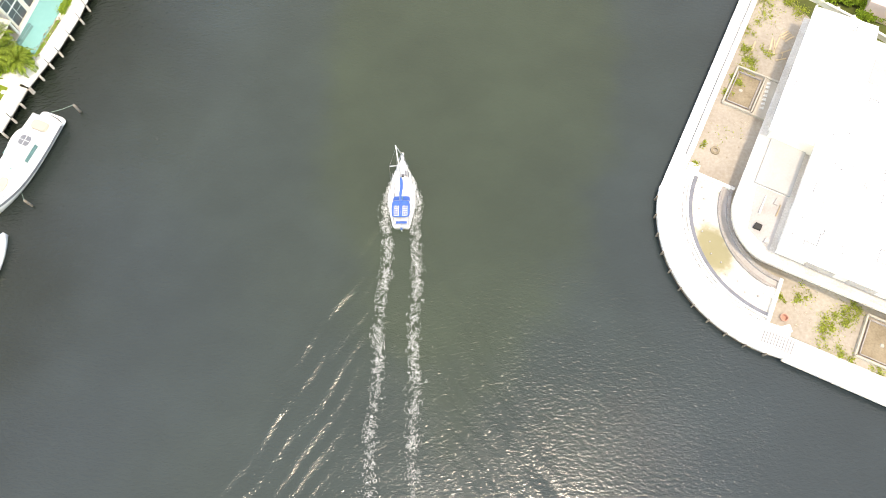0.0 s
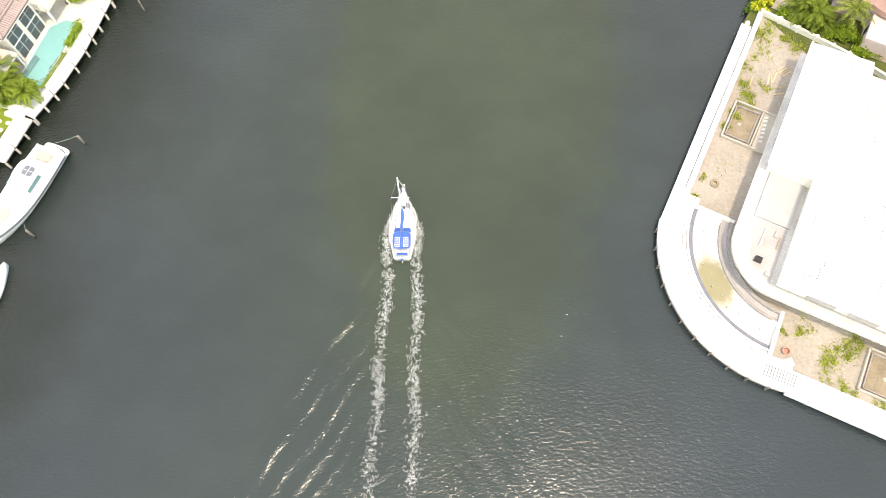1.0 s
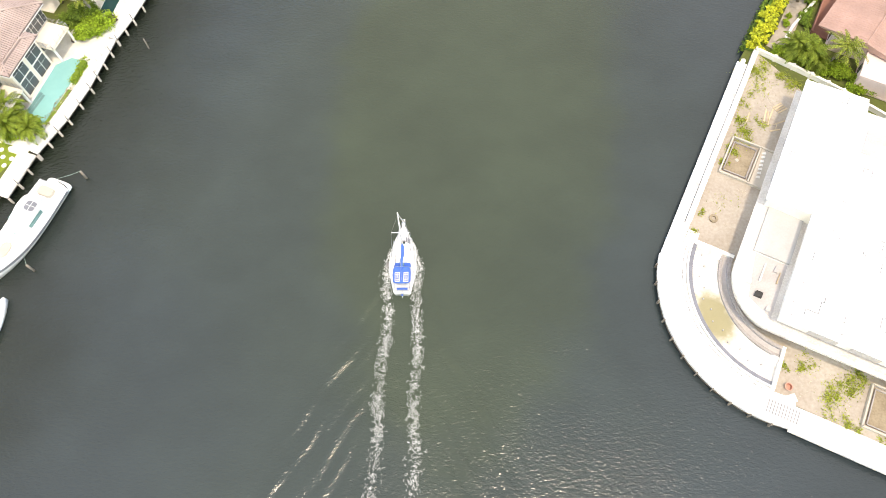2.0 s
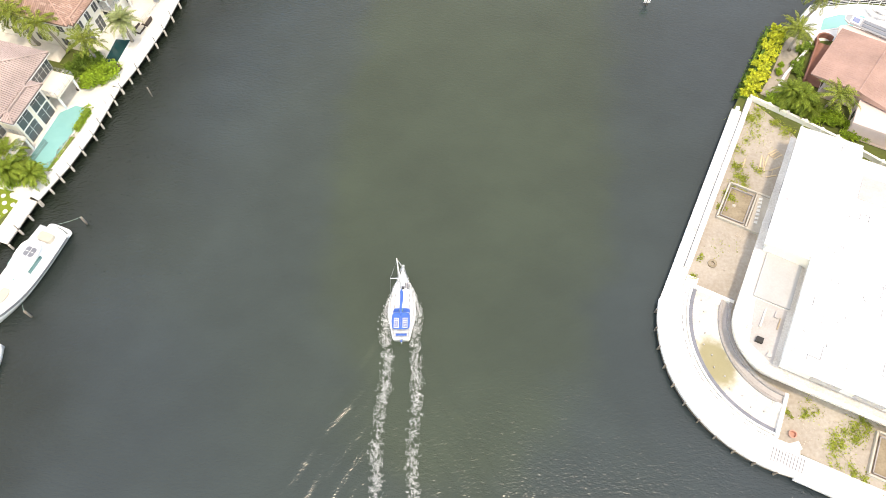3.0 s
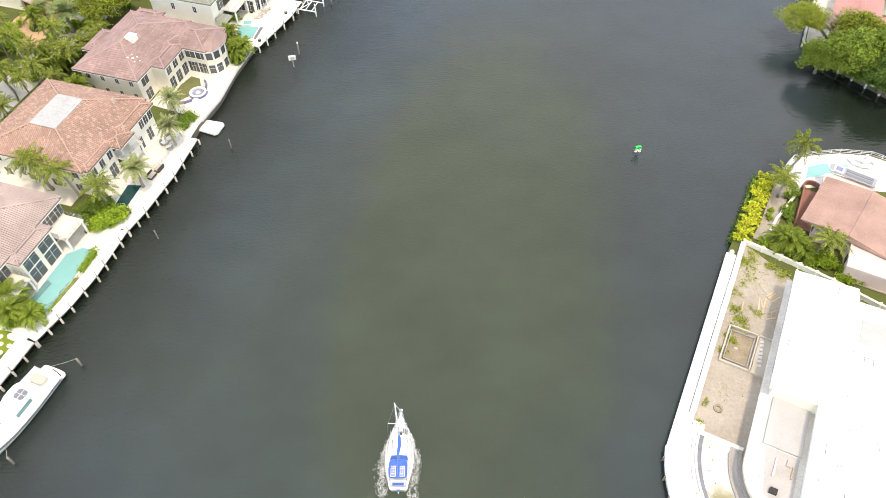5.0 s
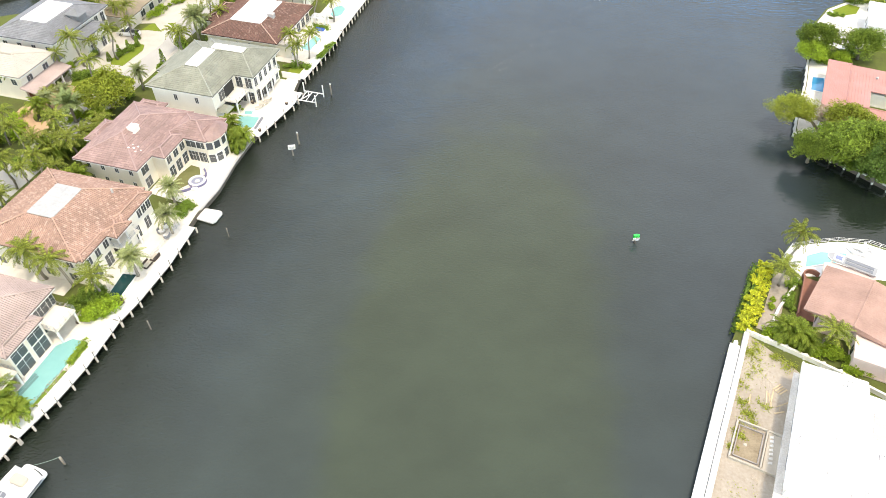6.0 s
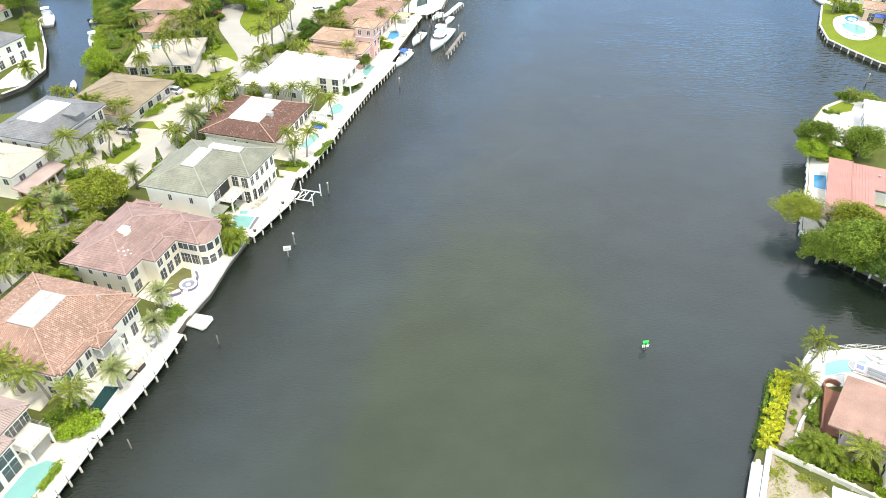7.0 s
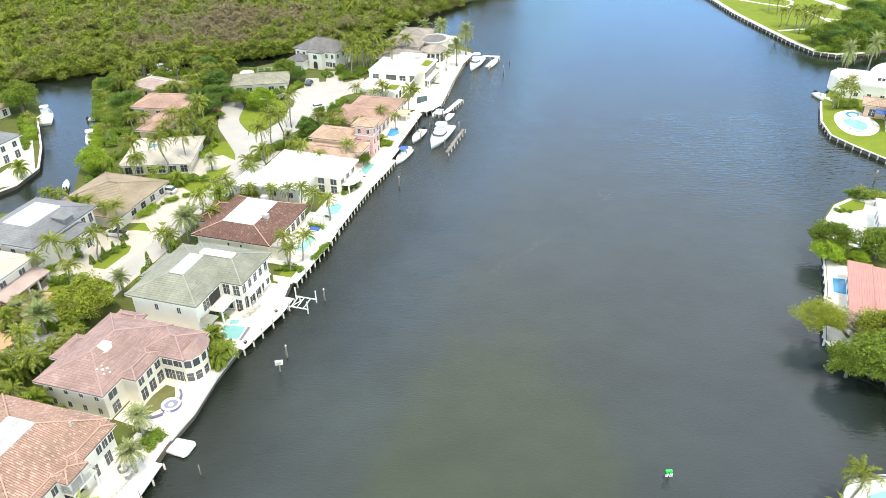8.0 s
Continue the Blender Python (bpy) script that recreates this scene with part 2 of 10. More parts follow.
def roof_mat(name, a, b, rough=0.8, vary=0.14, pale=None, share=0.25):
    """Weathered roof covering: tone varies from tile to tile; a share of the tiles may be of a paler colour."""
    m = mat(name, a, b, rough, 0.5, 3.2, 0.6, 0.3, island=vary)
    n, l = m.node_tree.nodes, m.node_tree.links
    p = n["Principled BSDF"]
    source = p.inputs["Base Color"].links[0].from_socket
    # broad bleached and mossy areas
    tc, t, r, x = (n.new("ShaderNode" + k) for k in ("TexCoord", "TexNoise", "MapRange", "Mix"))
    t.inputs["Scale"].default_value, t.inputs["Detail"].default_value = 0.22, 6
    r.inputs[1].default_value, r.inputs[2].default_value, r.inputs[3].default_value, r.inputs[4].default_value = 0.3, 0.7, 0.8, 1.16
    s = n.new("ShaderNodeVectorMath")
    s.operation = "SCALE"
    l.new(tc.outputs["Object"], t.inputs["Vector"]), l.new(t.outputs["Fac"], r.inputs[0])
    l.new(source, s.inputs[0]), l.new(r.outputs[0], s.inputs["Scale"])
    source = s.outputs[0]
    if pale:
        g, k = n.new("ShaderNodeNewGeometry"), n.new("ShaderNodeMapRange")
        k.inputs[1].default_value, k.inputs[2].default_value = 1 - share, 1.0
        x.data_type = "RGBA"
        x.inputs[7].default_value = (*pale, 1)
        l.new(g.outputs["Random Per Island"], k.inputs[0]), l.new(k.outputs[0], x.inputs[0]), l.new(source, x.inputs[6])
        source = x.outputs[2]
    l.new(source, p.inputs["Base Color"])
    return m


TERRA = roof_mat("terracotta_tile", (0.40, 0.255, 0.195), (0.315, 0.195, 0.148), 0.8, 0.13, (0.45, 0.325, 0.265), 0.25)
CORALTILE = roof_mat("coral_tile", (0.41, 0.265, 0.215), (0.35, 0.22, 0.175), 0.8, 0.06)
PATCH = mat("grey_white_roof_membrane", (0.45, 0.45, 0.44), (0.33, 0.33, 0.32), 0.85, 0.4, 2, 0.5)
PINKTILE = roof_mat("dusty_pink_tile", (0.345, 0.235, 0.21), (0.275, 0.18, 0.16), 0.8, 0.12)
PALEPINK = roof_mat("pale_pink_tile", (0.44, 0.345, 0.31), (0.38, 0.295, 0.265), 0.8, 0.05)
GREYTILE = roof_mat("grey_green_tile", (0.265, 0.27, 0.215), (0.21, 0.218, 0.17), 0.8, 0.07)
BROWNTILE = roof_mat("dark_brown_tile", (0.20, 0.105, 0.08), (0.13, 0.075, 0.06), 0.8, 0.14, (0.28, 0.19, 0.155), 0.12)
SALMONTILE = roof_mat("salmon_tile", (0.43, 0.285, 0.225), (0.34, 0.22, 0.17))
ORANGETILE = roof_mat("orange_tile", (0.49, 0.35, 0.26), (0.41, 0.28, 0.20), 0.8, 0.08, (0.53, 0.42, 0.33), 0.25)
SLATE = roof_mat("blue_grey_tile", (0.23, 0.235, 0.245), (0.18, 0.185, 0.195), 0.8, 0.1)
TANTILE = roof_mat("tan_shingle", (0.33, 0.27, 0.185), (0.28, 0.225, 0.155), 0.8, 0.05)
DARKSHINGLE = roof_mat("dark_grey_shingle", (0.19, 0.18, 0.18), (0.13, 0.125, 0.12))
TAUPE = roof_mat("taupe_tile", (0.33, 0.29, 0.25), (0.25, 0.22, 0.19))
SALMONMETAL = mat("salmon_metal_roof", (0.47, 0.255, 0.225), (0.41, 0.215, 0.185), 0.6, 0.3, 3, 0.3, spec=0.25)
CAPS = mat("ridge_cap_mortar", (0.50, 0.33, 0.26), (0.38, 0.24, 0.18), 0.85, 0.6, 4)
GLASS = mat("dark_window_glass", (0.085, 0.09, 0.095), (0.05, 0.055, 0.06), 0.08, 0.3, 3, spec=0.8)
# near-black: stands for the shade in openings, also on doors and rubble
DARK = mat("dark_opening", (0.05, 0.045, 0.04), (0.03, 0.03, 0.03), 0.9, 0.5, 3)
FRAME = mat("white_window_frame", (0.78, 0.77, 0.75), None, 0.5)
METAL = mat("rail_metal", (0.42, 0.42, 0.42), (0.34, 0.34, 0.34), 0.45, metal=0.4)
POOL = mat("turquoise_pool_water", (0.24, 0.50, 0.47), (0.20, 0.44, 0.42), 0.06, 0.25, 1.2, 0.3, 0.1, spec=0.6)
POOLBLUE = mat("blue_pool_water", (0.05, 0.30, 0.52), (0.04, 0.24, 0.45), 0.06, 0.25, 1.2, 0.3, 0.1, spec=0.6)
POOLDARK = mat("dark_pool_water", (0.012, 0.06, 0.065), (0.01, 0.05, 0.05), 0.05, 0.25, 1.2, 0.3, 0.1, spec=0.6)
POOLGREEN = mat("stagnant_green_water", (0.20, 0.20, 0.075), (0.14, 0.145, 0.05), 0.1, 0.4, 1.5, 0.4, spec=0.6)
MOSAIC = mat("violet_blue_mosaic", (0.17, 0.16, 0.27), (0.12, 0.115, 0.2), 0.5, 1.0, 8)
PILE = mat("weathered_timber", (0.30, 0.26, 0.21), (0.18, 0.15, 0.12), 0.9, 1.0, 8, 0.5, 0.3, vary=0.2)
PALEPILE = mat("pale_concrete_pile", (0.50, 0.47, 0.42), (0.30, 0.27, 0.23), 0.9, 1.0, 6, 0.5, 0.2, vary=0.15)
DARKPILE = mat("dark_wet_pole", (0.09, 0.085, 0.075), (0.05, 0.045, 0.04), 0.7, 1.0, 8, vary=0.2)
ROPE = mat("green_rope", (0.30, 0.40, 0.34), (0.2, 0.28, 0.24), 0.9, 2, 8)
PILECAP = mat("white_pile_cap", (0.75, 0.75, 0.73), None, 0.6)
LUMBER = mat("fresh_lumber", (0.60, 0.48, 0.32), (0.48, 0.37, 0.24), 0.85, 1.5, 8, vary=0.15)
HULL = mat("white_gelcoat", (0.80, 0.80, 0.79), (0.74, 0.74, 0.73), 0.25, 0.4, 3, coat=0.4)
DECK = mat("boat_deck_nonskid", (0.72, 0.71, 0.68), (0.65, 0.64, 0.61), 0.7, 0.6, 6)
CUSHION = mat("beige_cushion", (0.50, 0.46, 0.38), (0.43, 0.39, 0.32), 0.9, 1.0, 6)
BOOTTOP = mat("grey_hull_stripe", (0.20, 0.21, 0.23), (0.15, 0.16, 0.18), 0.3, 0.4, 3)
TINT = mat("tinted_screen", (0.16, 0.30, 0.29), (0.12, 0.24, 0.23), 0.06, 0.4, 3, spec=0.8)
BLUE = mat("royal_blue_canvas", (0.055, 0.15, 0.50), (0.04, 0.11, 0.40), 0.85, 1.0, 6, bump=0.2)
SOLAR = mat("solar_cell", (0.22, 0.25, 0.40), (0.16, 0.19, 0.32), 0.2, 2.0, 8, spec=0.7)
BLACK = mat("black_rubber", (0.02, 0.02, 0.02), None, 0.7)
CARWHITE = mat("white_car_paint", (0.75, 0.75, 0.74), None, 0.2, coat=0.6)
CARDARK = mat("dark_car_paint", (0.05, 0.055, 0.06), None, 0.2, coat=0.6)
GREENSIGN = mat("green_marker_panel", (0.02, 0.62, 0.10), (0.02, 0.52, 0.08), 0.5)
ORANGE = mat("faded_orange_plastic", (0.56, 0.30, 0.22), None, 0.6)
WICKER = mat("dark_wicker", (0.07, 0.05, 0.04), (0.04, 0.03, 0.025), 0.85, 2, 8)
FOAM = mat("wake_foam", (0.76, 0.77, 0.75), (0.5, 0.51, 0.49), 0.9, 1.6, 7)
TRUNK = mat("palm_trunk", (0.30, 0.27, 0.22), (0.20, 0.175, 0.14), 0.95, 0.6, 5, 0.5, 0.4, vary=0.2)
PALEBARK = mat("pale_grey_twig", (0.42, 0.38, 0.30), (0.30, 0.26, 0.20), 0.95, 0.6, 5)
BARK = mat("grey_bark", (0.24, 0.21, 0.17), (0.15, 0.13, 0.10), 0.95, 0.6, 5, 0.5, 0.4)


def leaf_mat(name, a, b, vary=0.15, island=0.45, scale=0.6):
    a, b = [tuple(c * 1.5 for c in q) for q in (a, b)]
    return mat(name, a, b, 0.7, scale, 3, 0.4, vary=vary, island=island, spec=0.2, trans=0.34)


ARECA = leaf_mat("areca_leaf", (0.20, 0.25, 0.032), (0.10, 0.14, 0.02))
COCO = leaf_mat("coconut_palm_leaf", (0.225, 0.25, 0.043), (0.075, 0.10, 0.016), 0.15, 0.7)
DATE = leaf_mat("date_palm_leaf", (0.25, 0.27, 0.12), (0.17, 0.20, 0.08))
SILVER = leaf_mat("silver_palm_leaf", (0.21, 0.25, 0.10), (0.13, 0.165, 0.065))
LEAF = leaf_mat("broad_leaf", (0.15, 0.205, 0.027), (0.075, 0.115, 0.017), 0.15, 0.55)
LEAFDARK = leaf_mat("dark_broad_leaf", (0.10, 0.165, 0.03), (0.06, 0.105, 0.02))
LIME = leaf_mat("lime_leaf", (0.225, 0.305, 0.028), (0.145, 0.215, 0.02))
OLIVE = leaf_mat("olive_leaf", (0.22, 0.25, 0.03), (0.13, 0.155, 0.02))
YELLOW = leaf_mat("yellow_hedge_leaf", (0.49, 0.48, 0.04), (0.28, 0.32, 0.03))
HEDGE = leaf_mat("hedge_leaf", (0.16, 0.23, 0.03), (0.10, 0.155, 0.025))
DRYLEAF = leaf_mat("dry_twig", (0.30, 0.26, 0.19), (0.20, 0.17, 0.12))
WEED = leaf_mat("weed_leaf", (0.27, 0.30, 0.05), (0.18, 0.21, 0.035))


def mangrove_material():
    m = leaf_mat("mangrove_leaf", (0.19, 0.225, 0.03), (0.10, 0.135, 0.02), 0.0, 0.42, 0.16)
    n, l = m.node_tree.nodes, m.node_tree.links
    p = n["Principled BSDF"]
    source = p.inputs["Base Color"].links[0].from_socket
    tc, t, r, x = n.new("ShaderNodeTexCoord"), n.new("ShaderNodeTexNoise"), n.new("ShaderNodeMapRange"), n.new("ShaderNodeMix")
    t.inputs["Scale"].default_value, t.inputs["Detail"].default_value = 0.055, 4
    r.inputs[1].default_value, r.inputs[2].default_value = 0.5, 0.72
    x.data_type = "RGBA"
    x.inputs[7].default_value = (0.285, 0.215, 0.145, 1)
    mp, g, k = n.new("ShaderNodeMapping"), n.new("ShaderNodeTexGradient"), n.new("ShaderNodeMath")
    mp.vector_type, g.gradient_type, k.operation = "TEXTURE", "QUADRATIC_SPHERE", "MULTIPLY_ADD"
    mp.inputs["Location"].default_value, mp.inputs["Scale"].default_value = (-96, 345, 5), (62, 66, 100)
    k.inputs[1].default_value = 0.42
    l.new(tc.outputs["Object"], mp.inputs[0]), l.new(mp.outputs[0], g.inputs[0])
    l.new(tc.outputs["Object"], t.inputs["Vector"]), l.new(g.outputs["Fac"], k.inputs[0]), l.new(t.outputs["Fac"], k.inputs[2])
    l.new(k.outputs[0], r.inputs[0])
    l.new(r.outputs[0], x.inputs[0]), l.new(source, x.inputs[6]), l.new(x.outputs[2], p.inputs["Base Color"])
    return m


MANGROVE = mangrove_material()


# ---- building blocks ----
class Shape:
    """Gathers vertices and faces of one mesh."""

    def __init__(self):
        self.v, self.f = [], []

    def add(self, verts, faces):
        k = len(self.v)
        self.v += [tuple(p) for p in verts]
        self.f += [tuple(i + k for i in f) for f in faces]
        return self

    def box(self, x0, x1, y0, y1, z0, z1):
        return self.prism([(x0, y0), (x1, y0), (x1, y1), (x0, y1)], z0, z1)

    def prism(self, pts, z0, z1, top=1.0):
        area = sum(a[0] * b[1] - b[0] * a[1] for a, b in zip(pts, pts[1:] + pts[:1]))
        pts = list(pts) if area > 0 else list(pts)[::-1]
        n = len(pts)
        cx, cy = sum(p[0] for p in pts) / n, sum(p[1] for p in pts) / n
        up = [(cx + (x - cx) * top, cy + (y - cy) * top, z1) for x, y in pts]
        sides = [(i, (i + 1) % n, n + (i + 1) % n, n + i) for i in range(n)]
        return self.add([(x, y, z0) for x, y in pts] + up, [tuple(range(n))[::-1], tuple(range(n, 2 * n))] + sides)

    def tube(self, path, radii, n=8, caps=True):
        rings, faces = [], []
        for i, p in enumerate(path):
            p = Vector(p)
            d = Vector(path[min(i + 1, len(path) - 1)]) - Vector(path[max(i - 1, 0)])
            d = d.normalized() if d.length else Vector((0, 0, 1))
            a = d.cross(Vector((0, 1, 0)) if abs(d.y) < 0.9 else Vector((1, 0, 0))).normalized()
            b = d.cross(a)
            r = radii[i] if hasattr(radii, "__len__") else radii
            rings += [p + r * (math.cos(t) * a + math.sin(t) * b) for t in (math.tau * k / n for k in range(n))]
        for i, k in product(range(len(path) - 1), range(n)):
            faces.append((i * n + k, i * n + (k + 1) % n, (i + 1) * n + (k + 1) % n, (i + 1) * n + k))
        if caps:
            faces += [tuple(range(n))[::-1], tuple(range(len(rings) - n, len(rings)))]
        return self.add(rings, faces)

    def loft(self, rings, closed=True, caps=True):
        n = len(rings[0])
        faces = []
        for i, k in product(range(len(rings) - 1), range(n if closed else n - 1)):
            faces.append((i * n + k, i * n + (k + 1) % n, (i + 1) * n + (k + 1) % n, (i + 1) * n + k))
        if caps:
            faces += [tuple(range(n))[::-1], tuple(range((len(rings) - 1) * n, len(rings) * n))]
        return self.add([p for r in rings for p in r], faces)

    def ring(self, cx, cy, r0, r1, a0, a1, z0, z1, n=40):
        full = a1 - a0 >= 360
        t = [radians(a0 + (a1 - a0) * i / n) for i in range(n if full else n + 1)]
        rings = [[(cx + r * math.cos(q), cy + r * math.sin(q), z) for r, z in ((r0, z0), (r1, z0), (r1, z1), (r0, z1))] for q in t]
        return self.loft(rings + rings[:1] if full else rings, True, not full)

    def rail(self, pts, z, high, gap=1.5, r=0.04):
        """Posts and three bars along a line."""
        for a, b in zip(pts, pts[1:]):
            a, b = Vector((*a, z)), Vector((*b, z))
            count = max(1, round((b - a).length / gap))
            for i in range(count + 1):
                q = a.lerp(b, i / count)
                self.tube([q, q + Vector((0, 0, high))], r, 5)
            for k in (0.35, 0.7, 1.0):
                self.tube([a + Vector((0, 0, high * k)), b + Vector((0, 0, high * k))], r * 0.8, 4)
        return self


def mesh_of(name, shape, material, smooth=False):
    me = bpy.data.meshes.new(name)
    me.from_pydata(shape.v, [], shape.f)
    me.materials.append(material)
    if smooth:
        me.shade_smooth()
    me.update()
    return me


def part(name, shape, material, parent, label="", smooth=False):
    """One mesh object under a thing or under a part. shape: a Shape, or mesh data that alike parts share."""
    ob = new(name, shape if isinstance(shape, bpy.types.Mesh) else mesh_of(name, shape, material, smooth))
    ob.parent = parent
    return tagged(ob, label)


def thing(name, label, category, x=0, y=0, z=0, rz=0, group="", kind=""):
    ob = new(name)
    ob.empty_display_size = 0.5
    ob.matrix_basis = pose(x, y, z, 0, 0, rz)
    return tagged(ob, label, category, group, kind)


def solo(name, shape, material, label, category, group="", kind="", smooth=False, at=None):
    """A thing that is one mesh."""
    ob = new(name, mesh_of(name, shape, material, smooth))
    if at is not None:
        ob.matrix_basis = at
    return tagged(ob, label, category, group, kind)


TILT = 17.0  # the west bank runs this far east of north
CT, ST = math.cos(radians(TILT)), math.sin(radians(TILT))


def bank(u, v):
    """Place from the west bank's own axes: u towards the canal, v north along it."""
    return u * CT + v * ST, -u * ST + v * CT


GROUND = 1.2


# ---- water: one sheet to the horizon, with the sailboat's waves on it ----
BOAT_X, BOW_Y, BOAT_LENGTH = -4.35, 40.3, 10.4


def wave_height(x, y):
    """Feathered diverging waves along both arms of the wake, and a few low waves between them."""
    back = BOW_Y - 1.5 - y
    if back < 0:
        return 0.0
    off = x - BOAT_X + 0.03 * max(0.0, back - 9)
    side = abs(off)
    turn = 0.7 * math.sin(0.21 * back + (1.3 if off > 0 else 0.0)) + 0.5 * math.sin(0.55 * side + 0.31 * back)
    arm = 0.43 * back - 0.9
    fade = math.exp(-((side - arm) / (0.9 + 0.055 * back)) ** 2) * min(1.0, back / 8) / (1 + back / 60)
    second = math.exp(-((side - 0.62 * arm) / (0.7 + 0.05 * back)) ** 2) * min(1.0, max(0.0, back - 10) / 10)
    phase = 2.5 * (0.82 * side - 0.57 * back) + turn
    fade *= 0.65 + 0.35 * math.sin(0.47 * back + 0.8 * side)
    h = 0.1 * fade * (math.sin(phase) + 0.3 * math.sin(2 * phase)) + 0.045 * second * math.sin(1.25 * phase + 1.0)
    inner = math.exp(-(side / (0.1 * back + 1.0)) ** 2) * min(1.0, max(0.0, back - 9) / 4) / (1 + back / 40)
    return h + 0.03 * inner * math.sin(1.7 * back - 0.9 * side)


def water_sheet():
    far = [120, 200, 320, 500, 800, 1300, 2200, 4000]
    xs = [-f for f in far[::-1]] + [BOAT_X - 26 + 0.25 * i for i in range(209)] + [60] + far
    ys = [-f for f in far[::-1]] + [-40, -20] + [-8 + 0.25 * i for i in range(192)] + [60, 90] + far
    verts = [(x, y, wave_height(x, y) if -30 < x < 26 and -9 < y < 41 else 0.0) for y in ys for x in xs]
    n = len(xs)
    faces = [(j * n + i, j * n + i + 1, (j + 1) * n + i + 1, (j + 1) * n + i) for j in range(len(ys) - 1) for i in range(n - 1)]
    return solo("water", Shape().add(verts, faces), WATER, "olive grey canal water with light ripples", "water", kind="structure", smooth=True)


water_sheet()


def wake_foam():
    """Two trails of foam: a lace of small broken rings, dense at the hull and loose far astern."""
    rng = np.random.default_rng(3)
    s = Shape()
    for side in (-1, 1):
        for _ in range(2400):
            back = rng.random() ** 1.25 * 50
            thick = 0.5 + 0.5 * abs(math.sin(0.83 * back + side) * math.sin(0.31 * back + 0.4))
            if back > 7 and rng.random() > thick:
                continue
            if back < 4.5:
                mid, wide = BOAT_X + side * (0.75 + 0.42 * back - 0.018 * back * back), 0.16 + 0.07 * back
            else:
                mid, wide = BOAT_X + side * (1.72 + 0.021 * back + 0.22 * math.sin(0.45 * back + side)) - 0.03 * max(0.0, back - 9), 0.62 + 0.005 * back
            x, y = mid + rng.normal() * wide * 0.55, BOW_Y - 2.2 - back
            a, r, part_of = rng.random() * math.tau, 0.08 + 0.17 * rng.random() ** 1.5, 2.0 + 3.0 * rng.random()
            w = (0.009 + 0.014 * rng.random()) * (1.1 - back / 85)
            squash, turn = 0.55 + 0.4 * rng.random(), rng.random() * math.pi
            verts, faces, m = [], [], 6
            for i in range(m + 1):
                q = a + part_of * i / m
                k = w * (0.3 if i in (0, m) else 0.7 + 0.6 * rng.random())
                for e in (r - k, r + k):
                    u, v = e * math.cos(q), e * math.sin(q) * squash
                    px, py = x + u * math.cos(turn) - v * math.sin(turn), y + u * math.sin(turn) + v * math.cos(turn)
                    verts.append((px, py, max(wave_height(px, py), 0) + 0.025))
                if i:
                    faces.append((2 * i - 2, 2 * i - 1, 2 * i + 1, 2 * i))
            s.add(verts, faces)
    return solo("wake_foam", s, FOAM, "two lacy white foam trails behind the sailboat", "foam", kind="stuff")


wake_foam()


def foam_streak():
    """An old line of tiny bubbles that drifts up the channel, too fine to pick out one by one."""
    rng = np.random.default_rng(8)
    line = [(12.3, 145.5), (17.9, 151.1), (25.4, 159.5), (33.9, 170.2), (43.1, 180.6), (48.3, 183.7)]
    s = Shape()
    for (ax, ay), (bx, by) in zip(line, line[1:]):
        for _ in range(420):
            k = rng.random()
            x, y = ax + k * (bx - ax) + rng.normal() * 0.9, ay + k * (by - ay) + rng.normal() * 0.9
            w, a = 0.008 + 0.012 * rng.random(), rng.random() * math.tau
            s.add([(x + w * math.cos(a + q), y + w * math.sin(a + q), 0.02) for q in (0, 1.6, 3.1, 4.7)], [(0, 1, 2, 3)])
    return solo("foam_streak", s, FOAM, "thin faint line of pale foam drifting on the canal", "foam", kind="stuff")


foam_streak()

# ---- land ----
WEST_SHORE = [(-150, -80), (-82, 8), (-61.2, 43), (-57.8, 50.5), (-55.6, 56), (-52.6, 64), (-50.2, 71), (-46.4, 81), (-44, 91), (-42.9, 96.3), (-40.6, 103), (-39.2, 111.5), (-37.4, 118.3), (-33, 129), (-31.2, 136), (-30.8, 141.5), (-26.3, 156), (-24.8, 163.4), (-21.8, 174), (-18.6, 185), (-12.6, 201), (-10.8, 212), (-7, 229), (-4.8, 240), (1.0, 247), (5.6, 272), (10.6, 294), (15.6, 306), (16.6, 313), (12, 322)]
CREEK_SHORE = [(0, 331), (-25, 322), (-50, 309), (-70, 293), (-88, 290), (-105, 285), (-121, 282), (-127.5, 276), (-117.5, 252), (-106, 226.5), (-98.5, 211), (-100.5, 201), (-95.5, 184), (-99, 177.5), (-112, 173), (-126, 158), (-170, 90), (-230, -80)]


def land(name, pts, top, material, label, foot=-1.5):
    """A body of land: its walls and its top are pieces of their own."""
    g = solo(name, Shape().prism(pts, foot, top - 0.02), SEAWALL, label, "ground", kind="structure")
    part("ground_cover", Shape().prism(pts, top - 0.02, top), material, g)
    return g


land("ground_west", WEST_SHORE + CREEK_SHORE, GROUND, GARDEN, "planted ground behind a weathered seawall")
land("ground_creek", [(-131, 246), (-131, 240), (-118.5, 216), (-112.3, 201), (-113.3, 190), (-117, 185), (-140, 170), (-240, 60), (-420, 60), (-420, 262), (-165, 264), (-142, 260)], 1.1, GARDEN, "garden ground along the creek")
land("ground_mangrove", [(-700, 300), (-163, 280), (-154, 286), (-142, 289), (-134, 293), (-115, 298), (-100, 303), (-86, 308), (-67, 312), (-36, 331), (-20, 354), (-2, 377), (10, 396), (23, 411), (45, 450), (60, 520), (60, 900), (-700, 900)], 0.35, MUD, "dark muddy ground under mangroves")
LOT_C = (46.2, 30.0)  # centre of the round corner
arc = [(LOT_C[0] + 17.8 * math.cos(radians(a)), LOT_C[1] + 17.8 * math.sin(radians(a))) for a in range(165, 256, 6)]
